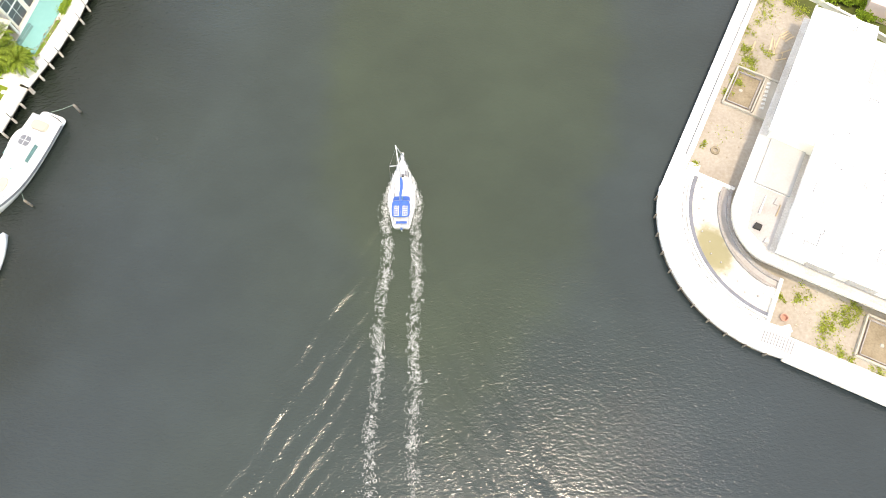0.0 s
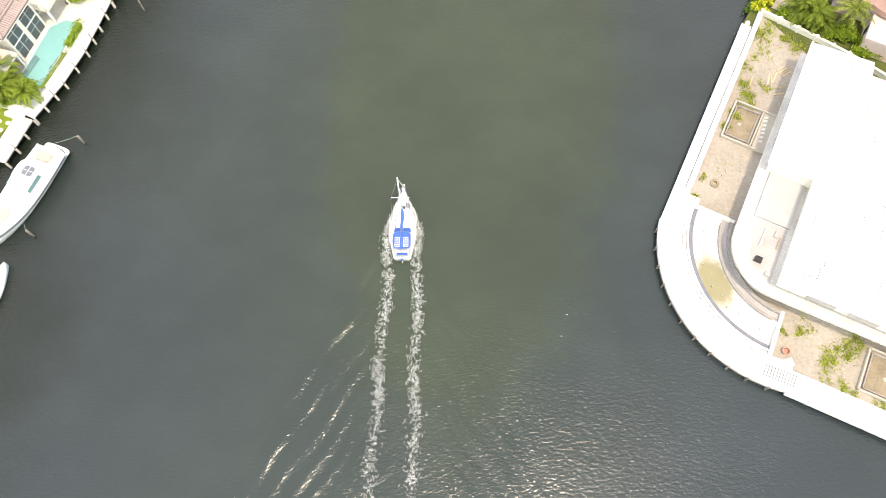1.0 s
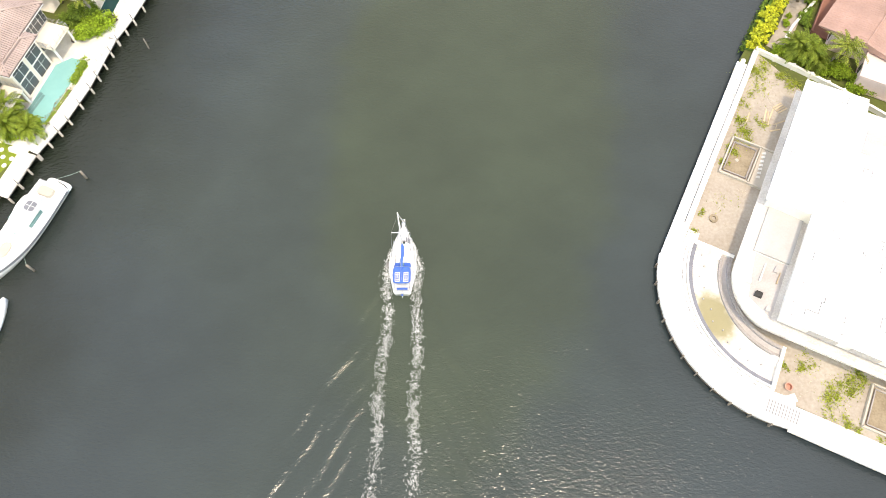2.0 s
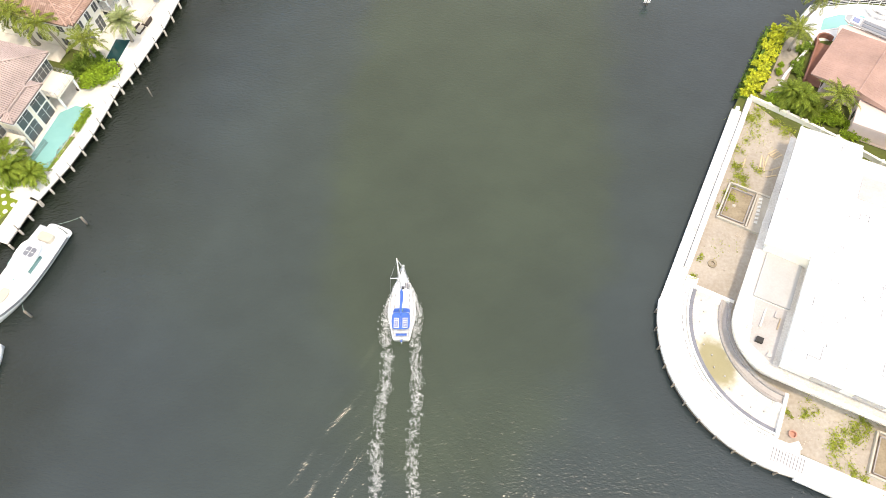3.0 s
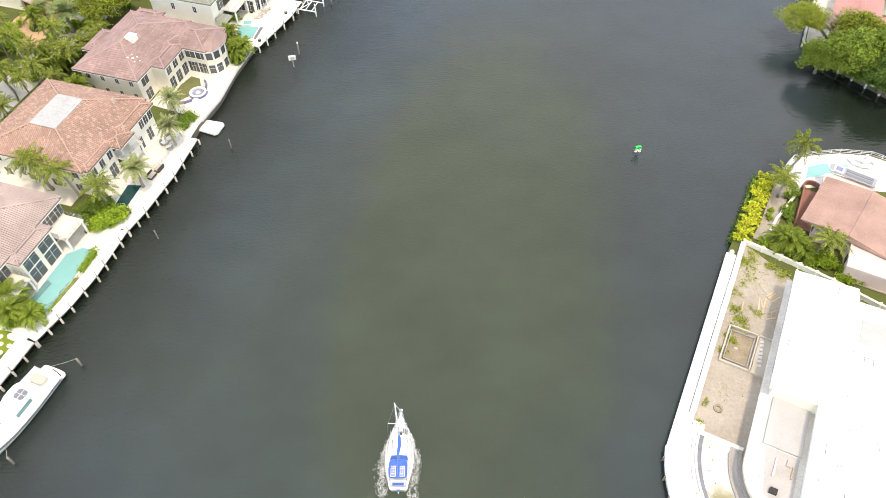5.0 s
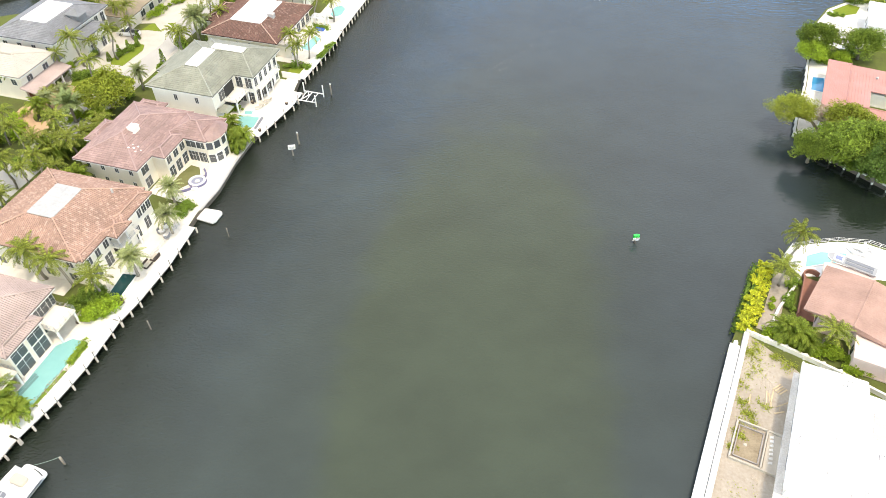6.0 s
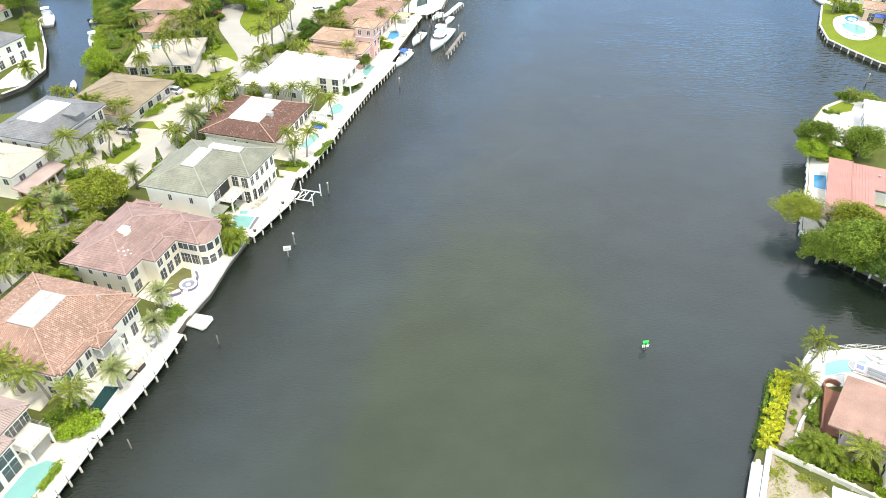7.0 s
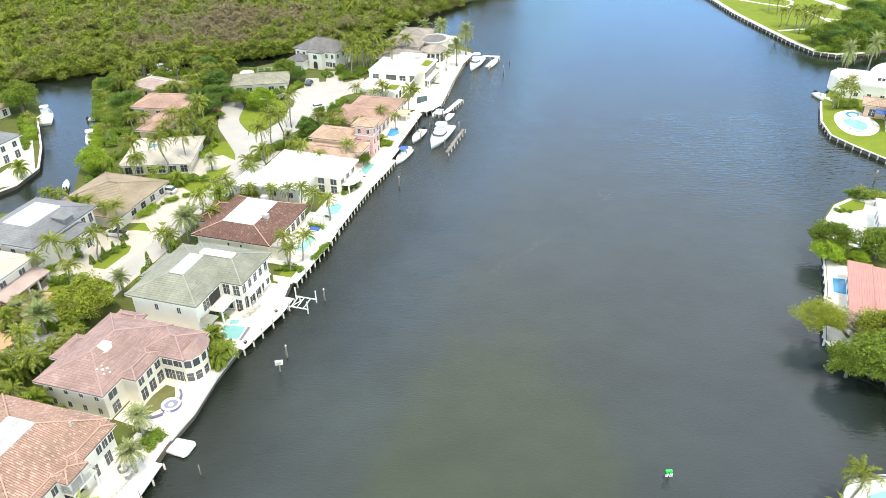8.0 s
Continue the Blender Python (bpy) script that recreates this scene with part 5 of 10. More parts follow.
for x0, x1, y0, y1, z0, z1 in ((6.0, 6.06, -3.2, 1.6, 0.3, 3.0), (6.0, 6.06, -3.2, 1.6, 3.7, 6.2), (9.8, 9.86, 3.0, 15.5, 3.4, 5.7)):
    part("glass_wall", Shape().box(x0, x1, y0, y1, z0, z1), GLASS, h, "dark full-height glazing")
part("glass_wall", Shape().box(-2.6, 1.2, -4.07, -4.0, 3.9, 6.2), GLASS, h, "dark full-height glazing")
part("canopy", Shape().box(3.0, 8.6, -4.6, 1.9, 6.65, 7.02), WHITE, h)
part("roof_pod", Shape().box(-7.5, -4.6, 2.0, 7.0, 6.9, 9.0), WHITE, h)
part("roof_pod", Shape().box(0.5, 4.5, 11.0, 15.5, 7.5, 8.6), GREYWALL, h)
part("terrace_floor", Shape().box(-8.8, -0.2, -15.0, -6.4, 3.905, 3.95), PATIO, h)
part("roof_lawn", Shape().box(0.5, 3.8, -12.5, -7.5, 3.92, 4.05), GRASS, h, "green roof lawn")
part("roof_lawn", Shape().box(6.3, 9.4, 8.5, 15.0, 6.32, 6.45), GRASS, h, "green roof lawn")
for x in (-5.0, -3.0, -1.0):
    part("lounger", Shape().box(x, x + 0.8, -10.5, -8.6, 4.0, 4.3).box(x, x + 0.8, -8.7, -8.3, 4.3, 4.8), CUSHION, h)
balcony(h, 9.8, 11.6, 2.5, 16.0, 3.1)

# round-fronted mansion on the point
h = house_at("taupe-roofed mansion with oval and round terraces on the point", -95, 287)
w = wing(h, -9.0, 5.0, -18.0, -6.0, 0, 4.6, CREAM)
hip(h, w, TAUPE, 0.3, 0.8, 0, "down", 0.4, TAUPE)
w2 = wing(h, -11.0, 3.0, -6.0, 9.0, 0, 6.2, CREAM)
hip(h, w2, TAUPE, 0.28, 0.9, 0, "down", 0.4, TAUPE)
w3 = wing(h, -10.0, 2.0, 9.0, 21.0, 0, 6.0, CREAM)
hip(h, w3, TAUPE, 0.28, 0.9, 0, "down", 0.4, TAUPE)


part("round_wall", disc(8.5, -3.0, 4.3, 4.6, 0, 5.2), CREAM, h)
part("round_roof", disc(8.5, -3.0, 5.2, 5.6, 5.2, 6.6, 0.3), TAUPE, h)
part("oval_wall", disc(6.5, 6.5, 5.0, 6.0, 0, 6.4), CREAM, h)
part("oval_rim", disc(6.5, 6.5, 6.0, 7.2, 6.4, 6.8), OFFWHITE, h)
part("oval_roof", disc(6.0, 6.0, 5.0, 6.1, 6.8, 6.95, 0.9), DARKSHINGLE, h)
part("canopy_slab", disc(9.5, 12.0, 5.5, 6.0, 4.6, 5.0), WHITEROOF, h)
for i in range(9):
    a = radians(-100 + 25 * i)
    window(h, 8.5 + 4.3 * math.cos(a), -3.0 + 4.6 * math.sin(a), 1.0, 1.3, 3.4, math.degrees(a), 0)
windows(h, w, "E", 3, 0.5, 1.6, 3.0)
windows(h, w2, "S", 3, 3.4, 1.5, 2.0)
windows(h, w2, "E", 3, 0.5, 1.6, 3.0)

# white house with dark shingle roof
h = house_at("white two-storey house with dark grey shingle roofs", 0, 0, -24, (-43.5, 297.5))
w = wing(h, -9, 9, -6, 6, 0, 6.4, WHITE)
hip(h, w, DARKSHINGLE, 0.5, 0.7, 0, "along", 0.5, DARKSHINGLE)
w2 = wing(h, -1.5, 4.5, -8.6, -6, 0, 6.3, WHITE)
hip(h, w2, DARKSHINGLE, 0.5, 0.5, 0, "along", 0.5, DARKSHINGLE)
w3 = wing(h, -8.5, -2.0, -12.5, -6, 0, 3.6, WHITE)
hip(h, w3, DARKSHINGLE, 0.5, 0.5, 0, "along", 0.5, DARKSHINGLE)
windows(h, w, "S", 7, 4.0, 1.0, 1.5)
windows(h, w2, "S", 1, 3.9, 1.6, 1.6)
windows(h, w, "S", 3, 0.8, 1.2, 1.7, 0.75, 1.0)
windows(h, w, "E", 3, 3.9, 1.0, 1.5)
part("entrance_arch", Shape().box(0.6, 2.4, -8.66, -8.55, 0, 2.2).tube([(1.5, -8.66, 2.2), (1.5, -8.55, 2.2)], 0.9, 14), DARK, h)
for x in (-7.6, -4.8):
    part("garage_door", Shape().box(x, x + 2.3, -12.56, -12.48, 0, 2.3), FRAME, h)

# long low house with grey-green shingles
h = house_at("long low house with grey-green shingles", 0, 0, 8, (-62.5, 268))
w = wing(h, -9.5, 9.5, -6, 6, 0, 3.2, CREAM)
hip(h, w, roof_mat("olive_shingle", (0.30, 0.29, 0.22), (0.24, 0.23, 0.17)), 0.28, 0.8, 0, "along", 0.5, TAUPE)
windows(h, w, "S", 5, 0.7, 1.8, 1.5)
part("screen_cage", Shape().rail([(-2, 7), (8.5, 7), (8.5, 14), (-2, 14), (-2, 7)], 0, 3.0, 2.0, 0.05), METAL, h)
for i in range(5):
    part("screen_beam", Shape().tube([(-2 + 2.6 * i, 7, 3.0), (-2 + 2.6 * i, 14, 3.0)], 0.06, 4), METAL, h)
part("shed", Shape().box(-8, -3.5, 7.2, 11, 0, 2.8).prism([(-8.3, 6.9), (-3.2, 6.9), (-3.2, 11.3), (-8.3, 11.3)], 2.8, 3.8, 0.4), WHITE, h)

# slate-roofed house
h = house_at("white house with a blue-grey tile roof and flat deck", -132, 124)
w = wing(h, -8.6, 7.0, -9.0, 9.4, 0, 6.6, WHITE)
hip(h, w, SLATE, 0.36, 0.8, 5.2, "along", 0.42, SLATE)
w2 = wing(h, 7.0, 10.2, -3.0, 4.5, 0, 5.0, WHITE)
hip(h, w2, SLATE, 0.36, 0.6, 0, "along", 0.42, SLATE)
w3 = wing(h, 2.0, 7.8, -13.0, -9.0, 0, 3.2, WHITE)
hip(h, w3, SLATE, 0.36, 0.6, 0, "along", 0.42, SLATE)
part("dormer", Shape().box(4.4, 7.6, 0.5, 3.0, 6.8, 8.6).prism([(4.0, 0.1), (8.0, 0.1), (8.0, 3.4), (4.0, 3.4)], 8.6, 9.8, 0.3), SLATE, h)
windows(h, w, "E", 2, 3.6, 1.1, 2.2, 0.75, 1.0)
windows(h, w, "E", 2, 0.5, 1.6, 2.3, 0.75, 1.0)
windows(h, w, "S", 4, 3.8, 1.1, 1.5)
windows(h, w2, "E", 2, 0.5, 1.4, 2.2)
for x in (2.4, 5.0):
    part("garage_door", Shape().box(x, x + 2.2, -13.06, -12.98, 0, 2.3), DARK, h)

# tan house
h = house_at("low house with a broad tan shingle roof", -130.5, 148)
w = wing(h, -9.0, 9.0, -7.6, 7.6, 0, 3.1, CREAM)
hip(h, w, TANTILE, 0.28, 0.9, 0, "along", 0.5, TANTILE)
w2 = wing(h, 2.0, 9.6, -12.0, -7.6, 0, 3.0, CREAM)
hip(h, w2, TANTILE, 0.28, 0.7, 0, "along", 0.5, TANTILE)
windows(h, w, "E", 4, 0.6, 1.7, 1.6)
windows(h, w, "S", 2, 0.6, 1.7, 1.6, 0, 0.5)

# off-white low house
h = house_at("low house with a wide off-white tile roof and skylights", 0, 0, 4, (-77.5, 203.5))
w = wing(h, -9.0, 9.0, -7.5, 10.5, 0, 2.9, CREAM)
hip(h, w, OFFWHITE, 0.2, 0.9, 0, "along", 0.5, OFFWHITE)
w2 = wing(h, -2.0, 8.0, 3.0, 9.0, 0, 3.2, CREAM)
hip(h, w2, OFFWHITE, 0.25, 0.9, 0, "along", 0.5, OFFWHITE)
windows(h, w, "S", 6, 0.4, 1.8, 2.0)
part("skylight", Shape().box(-3.5, 0.5, 0.5, 2.5, 4.1, 4.9), TINT, h)

# two peach houses by the creek
h = house_at("peach house with hipped pink tile roofs among palms", 0, 0, -8, (-88.5, 234))
w = wing(h, -8.0, 8.5, 0.0, 12.5, 0, 5.2, PEACH)
hip(h, w, SALMONTILE, 0.3, 0.8, 0, "down", 0.4)
w2 = wing(h, 0.5, 8.5, -13.5, 0.0, 0, 3.2, PEACH)
hip(h, w2, SALMONTILE, 0.3, 0.8, 0, "down", 0.4)
windows(h, w, "S", 3, 2.8, 1.4, 1.5)
windows(h, w2, "E", 3, 0.6, 1.4, 1.8)
h = house_at("low peach house with a pink tile roof", 0, 0, -29, (-97, 263))
w = wing(h, -10, 10, -5, 5, 0, 3.2, PEACH)
hip(h, w, PALEPINK, 0.3, 0.8, 0, "down", 0.4, CREAM)
windows(h, w, "S", 4, 0.6, 1.5, 1.6)

# cream house at the street
h = house_at("cream two-storey house with a wide porch roof", 0, 0, -TILT, (-93.5, 140.3))
w = wing(h, -9, 7.0, -5, 5, 0, 6.0, CREAM)
hip(h, w, OFFWHITE, 0.28, 0.8, 0, "along", 0.45, OFFWHITE)
windows(h, w, "E", 2, 3.6, 1.5, 1.4)
windows(h, w, "S", 4, 3.6, 1.2, 1.4)
part("porch_roof", Shape().add([(6.9, -6, 3.8), (10.6, -6, 3.0), (10.6, 6, 3.0), (6.9, 6, 3.8), (6.9, -6, 3.5), (10.6, -6, 2.7), (10.6, 6, 2.7), (6.9, 6, 3.5)], [(0, 1, 2, 3), (7, 6, 5, 4), (0, 4, 5, 1), (1, 5, 6, 2), (2, 6, 7, 3)]), PALEPINK, h)
for y in (-5.4, -2.6, 0, 2.6, 5.4):
    part("column", Shape().box(10.0, 10.35, y - 0.17, y + 0.17, 0, 2.8), FRAME, h)
part("garage_door", Shape().box(7.0, 7.08, -4.5, -0.6, 0, 2.3), BRICK, h)

# houses across the creek
h = house_at("white house with dark slate roof by the creek", 0, 0, -20, (-127.5, 205))
w = wing(h, -8, 5, -9, 7, 0, 6.2, WHITE)
hip(h, w, SLATE, 0.5, 0.6, 0, "along", 0.5, SLATE)
windows(h, w, "E", 4, 3.7, 1.3, 1.6)
windows(h, w, "E", 4, 0.3, 1.6, 2.3)
windows(h, w, "S", 3, 3.7, 1.2, 1.5)
h = house_at("low house with a brown tile roof by the creek", 0, 0, -20, (-149, 240))
w = wing(h, -8, 6, -6, 6, 0, 3.2, CREAM)
hip(h, w, TERRA, 0.3, 0.7, 0, "down", 0.4)
windows(h, w, "E", 3, 0.5, 1.5, 2.0)
sheet("patio", [(-131, 224), (-124, 222), (-118.8, 212), (-112.8, 200), (-114, 190), (-122, 187), (-121, 203)], GROUND + 0.02, PATIO, "white paved creek-side terrace", "patio")

# ---- east bank houses ----
h = house_at("pink stucco house with low pink tile roofs", 0, 0, -27, (67.5, 68.5))
w = wing(h, -8.8, 14.0, -4.6, 5.6, 0, 3.3, BLUSH)
gable = seam_gable(h, (-9.4, 3.0, -4.4, 5.6, 0, 3.3), CORALTILE, 0.13, 0.7, 0.42, "roof_batten", 0.025)
pivot = Matrix.Translation((-3.2, 0.6, 0))
gable.matrix_basis = Matrix.Translation((-0.2, -0.7, 0)) @ pivot @ pose(0, 0, 0, 0, 0, -11) @ pivot.inverted()
hip(h, (5.0, 14.0, -4.6, 6.0, 0, 3.32), CORALTILE, 0.16, 0.7, 0, "down", 0.32, CORALTILE)
w2 = wing(h, -3.5, 12.0, -10.2, -4.6, 0, 2.7, BLUSH)
flat_roof(h, w2, BLUSH, 0.2, 0.15)
windows(h, w, "W", 3, 0.5, 1.4, 2.1)
windows(h, w2, "W", 1, 0.7, 1.4, 1.5)
part("terrace_wall", Shape().box(-11.45, -11.2, -3.0, 5.6, 0, 0.9).ring(-10.3, 6.5, 1.15, 1.4, 40, 230, 0, 0.9, 14), BRICK, h, "dark red terrace wall")
part("terrace_floor", Shape().box(-11.2, -8.83, -3.0, 6.2, 0, 0.14), BRICK, h, "red paved terrace")


def pink_local(x, y):
    """From the plan to the pink house's own axes."""
    dx, dy, c, s = x - 67.5, y - 68.5, math.cos(radians(27)), math.sin(radians(27))
    return c * dx - s * dy, s * dx + c * dy


part("flat_eave", Shape().prism([pink_local(*q) for q in ((61.2, 77.0), (62.4, 79.4), (63.6, 79.6), (69.6, 76.4), (68.4, 74.6), (62.4, 77.4))], 2.95, 3.25), BLUSH, h, "beige flat roof strip beside the tiles")
A, B = Vector((64.2, 80.2)), Vector((69.4, 76.6))
D = (B - A).normalized()
N = Vector((-D.y, D.x))
rim = [A + D * (-1.0 * math.cos(t)) + N * (1.0 * math.sin(t)) for t in (radians(q) for q in range(-90, 91, 20))] + [B + N, B - N]
lean = part("canopy", Shape().prism([pink_local(*q) for q in rim], 3.65, 3.82), METAL, h, "grey metal terrace canopy with a rounded end")
part("canopy_rim", Shape().tube([(*pink_local(*q), 3.85) for q in rim], 0.07, 6), FRAME, lean)
for o in (-0.42, 0.42):
    part("roof_panel", Shape().prism([pink_local(*(A + D * u + N * (o + v))) for u, v in ((1.7, -0.28), (5.8, -0.28), (5.8, 0.28), (1.7, 0.28))], 3.83, 3.9), BOOTTOP, lean, "dark recessed roof panel")
part("skylight_frame", Shape().prism([pink_local(*(A + D * u + N * v)) for u, v in ((-0.1, -0.75), (1.4, -0.75), (1.4, 0.75), (-0.1, 0.75))], 3.83, 3.93), FRAME, lean)
part("skylight_pane", Shape().prism([pink_local(*(A + D * u + N * v)) for u, v in ((0.15, -0.5), (1.15, -0.5), (1.15, 0.5), (0.15, 0.5))], 3.93, 3.95), SOLAR, lean)
for q in (A + N * 0.8, A - N * 0.8, B + N * 0.8):
    x, y = pink_local(*q)
    part("column", Shape().box(x - 0.1, x + 0.1, y - 0.1, y + 0.1, 0, 3.65), FRAME, h)
def shed(house, pts, z, slope, seams, run=0.45, thick=0.16):
    """A low metal slope that falls to the south, with raised seams; pts: its plan; seams: (x, y of the foot, y of the head)."""
    up = lambda x, y, d=0.0: (x, y, z + slope * y + d)
    k = len(pts)
    s = Shape().add([up(*q) for q in pts] + [up(*q, thick) for q in pts], [tuple(range(k))[::-1], tuple(range(k, 2 * k))] + [(i, (i + 1) % k, k + (i + 1) % k, k + i) for i in range(k)])
    roof = part("roof", s, SALMONMETAL, house)
    for x0, x1, y0, y1 in seams:
        x = x0 + 0.2
        while x < x1:
            part("seam", Shape().tube([up(x, y0, thick + 0.02), up(x, y1, thick + 0.02)], 0.035, 4), SALMONMETAL, roof)
            x += run
    return roof


h = house_at("house with salmon standing-seam metal roofs round a courtyard", 0, 0, -25.5, (91.4, 128.4))
w = wing(h, -8.6, -4.7, -12.4, 8.4, 0, 3.2, WHITE)
windows(h, w, "W", 5, 0.4, 1.8, 2.1)
windows(h, w, "S", 1, 0.4, 1.8, 2.0)
wing(h, -4.7, -0.7, -7.2, 8.4, 0, 2.8, WHITE)
wing(h, -0.7, 8.0, 0.5, 8.4, 0, 2.8, WHITE)
w = wing(h, -4.7, 8.0, -12.4, -7.2, 0, 2.3, WHITE)
windows(h, w, "S", 4, 0.4, 1.8, 1.6)
roof = shed(h, [(-9.4, -13.2), (-4.7, -13.2), (-4.7, 9.1), (-9.4, 9.1)], 3.75, 0.035, [(-9.4, -4.7, -13.2, 9.1)])
part("verge", Shape().tube([(-4.7, -13.2, 3.5), (-4.7, 9.1, 4.25)], 0.11, 6), SALMONMETAL, roof)
roof = shed(h, [(-4.65, -6.3), (-0.3, -6.3), (-0.3, 0), (8.8, 0), (8.8, 9.1), (-4.65, 9.1)], 3.45, 0.035, [(-4.65, -0.4, -6.3, 9.1), (-0.3, 8.8, 0, 9.1)], 0.6)
part("roof_vent", Shape().tube([(0.6, 5.4, 3.6), (0.6, 5.4, 4.1), (0.6, 5.4, 4.2)], [0.28, 0.28, 0.14], 10), METAL, roof, "small grey roof vent")
roof = shed(h, [(-4.65, -13.2), (8.8, -13.2), (8.8, -6.35), (-4.65, -6.35)], 3.65, 0.09, [(-4.65, 8.8, -13.2, -6.35)], 0.42)
part("ridge_cap", Shape().tube([(-4.6, -6.35, 3.28), (8.8, -6.35, 3.28)], 0.13, 6), SALMONMETAL, roof)
h = house_at("white house with flat roofs behind trees", 0, 0, -25, (112, 157))
w = wing(h, -8, 10, -6, 6, 0, 4.4, WHITE)
flat_roof(h, w, over=0.8)
windows(h, w, "W", 4, 0.5, 1.8, 2.4)
windows(h, w, "S", 4, 0.5, 1.8, 2.2)
sheet("patio", [(91.2, 157.2), (95.6, 166.0), (100.8, 172.5), (108.4, 177.2), (113.5, 176), (108, 160), (98, 150)], GROUND + 0.05, CONCRETE, "white waterside terrace", "patio")
sheet("patio", [(73.5, 119.5), (76.7, 126.4), (82.1, 136.9), (87.0, 148.2), (91, 146.5), (88.5, 139), (80, 120), (76.6, 115.6), (74.3, 115.6)], GROUND + 0.05, PATIO, "pale terrace on the seawall", "patio")
h = house_at("peach villa with arcades above a lawn", 0, 0, -28, (145.6, 229.4))
w = wing(h, -7, 12, -0.5, 6.5, 0, 4.0, PEACH)
hip(h, w, ORANGETILE, 0.25, 0.9, 0, "down", 0.4)
windows(h, w, "W", 4, 0.2, 1.9, 2.6)
windows(h, w, "S", 4, 0.2, 1.9, 2.6)
w2 = wing(h, -0.5, 12, -12, -0.5, 0, 6.0, CREAM)
hip(h, w2, ORANGETILE, 0.25, 0.7, 0, "down", 0.4)
windows(h, w2, "W", 3, 3.4, 1.4, 1.8)
windows(h, w2, "W", 3, 0.3, 1.6, 2.4)
part("awning", Shape().box(-4.0, -0.55, -4.6, -1.2, 3.0, 3.15), BLUE, h, "blue awning")
h = house_at("white rounded house with a vaulted roof", 0, 0, -25, (153.8, 253.2))
w = wing(h, -12, 12, -8, 8, 0, 4.8, WHITE)
flat_roof(h, w, over=0.3, lip=0.4)
arch = [(6 * math.cos(radians(a)), 5.0 + 4.5 * math.sin(radians(a))) for a in range(0, 181, 15)]
part("vault", Shape().loft([[(x + 4, -5.0, z) for x, z in arch], [(x + 4, 7.5, z) for x, z in arch]]), WHITE, h, smooth=False)
windows(h, w, "W", 3, 1.0, 1.2, 1.2)
windows(h, w, "S", 6, 1.0, 1.2, 1.2)
for a in range(30, 151, 24):
    window(h, 4 + 4.6 * math.cos(radians(a)), -5.0, 6.2, 1.0, 1.0, 270, 0)
part("round_bay", disc(-9.5, 2.5, 5, 5.8, 0, 5.2), WHITE, h)


# ---- the building site on the east corner ----
LA, LB = Vector((0.445, 0.895)), Vector((0.895, -0.445))


def site(a, b):
    """Place from the building's axes: a north along its west wall, b towards the east."""
    p = Vector((40.3, 24.7)) + LA * a + LB * b
    return p.x, p.y


site_arc = [(LOT_C[0] + 14.6 * math.cos(radians(q)), LOT_C[1] + 14.6 * math.sin(radians(q))) for q in range(158, 253, 8)]
sheet("site_soil", [(47.6, 67.6), (44.7, 61.7), (33.2, 38.6)] + site_arc + [(42.6, 15.4), (52.8, 10.2), (90, -7.8), (95, 5), (75, 20), (52, 62)], 1.14, SOIL, "pale sandy building-site soil with scrub", "soil")
wall_line = [(44.5, 66.0), (29.0, 34.6)]
walk_w = sheet("walkway", along(wall_line, 2.0, 0.15), 1.3, WALKWAY, "bright white concrete walkway on the seawall", "walkway", 0.5)
kerb = [(47.6, 67.7), (44.65, 61.7), (38.9, 50.3), (33.5, 39.4)]
for a, c in zip(kerb, kerb[1:]):
    part("inner_kerb", Shape().prism(along([a, c], 0.1, 0.62), 1.1, 1.62), WALKWAY, walk_w, "raised white inner kerb")
    # flat dark strip: the raised kerb's shadow line, put in as colour
    part("kerb_shadow_joint", Shape().prism(along([a, c], -0.63, 0.72), 1.3, 1.306), SEAM, walk_w, "dark strip painted as shadow at the kerb's foot")
for k in range(16):
    a = Vector((43.6, 63.8)).lerp(Vector((30.4, 37.0)), (k + 0.5) / 16)
    part("slab_joint", Shape().prism(along([tuple(a), tuple(a + Vector((1.15, -0.57)))], 0.015, 0.015), 1.3, 1.305), SEAM, walk_w)
for x, y, r in ((42.9, 59.9, 0.45), (42.4, 58.9, 0.3), (41.0, 56.0, 0.25), (39.2, 52.9, 0.3), (36.9, 48.0, 0.2), (35.4, 45.4, 0.3)):
    part("worn_patch", Shape().prism([(x + r * q * math.cos(t), y + 1.5 * r * q * math.sin(t)) for t, q in ((0, 1), (1, 0.6), (2, 0.9), (3.1, 0.7), (4.2, 1.1), (5.3, 0.6))], 1.3, 1.307), SLAB, walk_w, "grey worn patch of concrete")
ring = solo("walkway_round", Shape().ring(*LOT_C, 14.2, 17.95, 163, 256, 0.8, 1.296, 48), WALKWAY, "bright white concrete walkway round the corner", "walkway", kind="structure")
sheet("walkway_south", along([(41.2, 12.6), (52, 7.4), (90, -11)], 3.0, 0.15), 1.292, WALKWAY, "bright white concrete walkway on the seawall", "walkway", 0.5)
part("infill", Shape().prism([(30.6, 33.4), (33.3, 38.6), (34.6, 38.0), (32.4, 32.8)], 1.0, 1.288), WHITEROOF, ring)
fender = mesh_of("fender_post", Shape().box(-0.09, 0.09, -0.15, 0.14, -1.6, -0.05), PILE)
for i in range(12):
    q = radians(168 + i * 8)
    o = part("fender_post", fender, PILE, ring)
    o.matrix_basis = pose(LOT_C[0] + 18.0 * math.cos(q), LOT_C[1] + 18.0 * math.sin(q), 1.2, 0, 0, math.degrees(q) - 90)
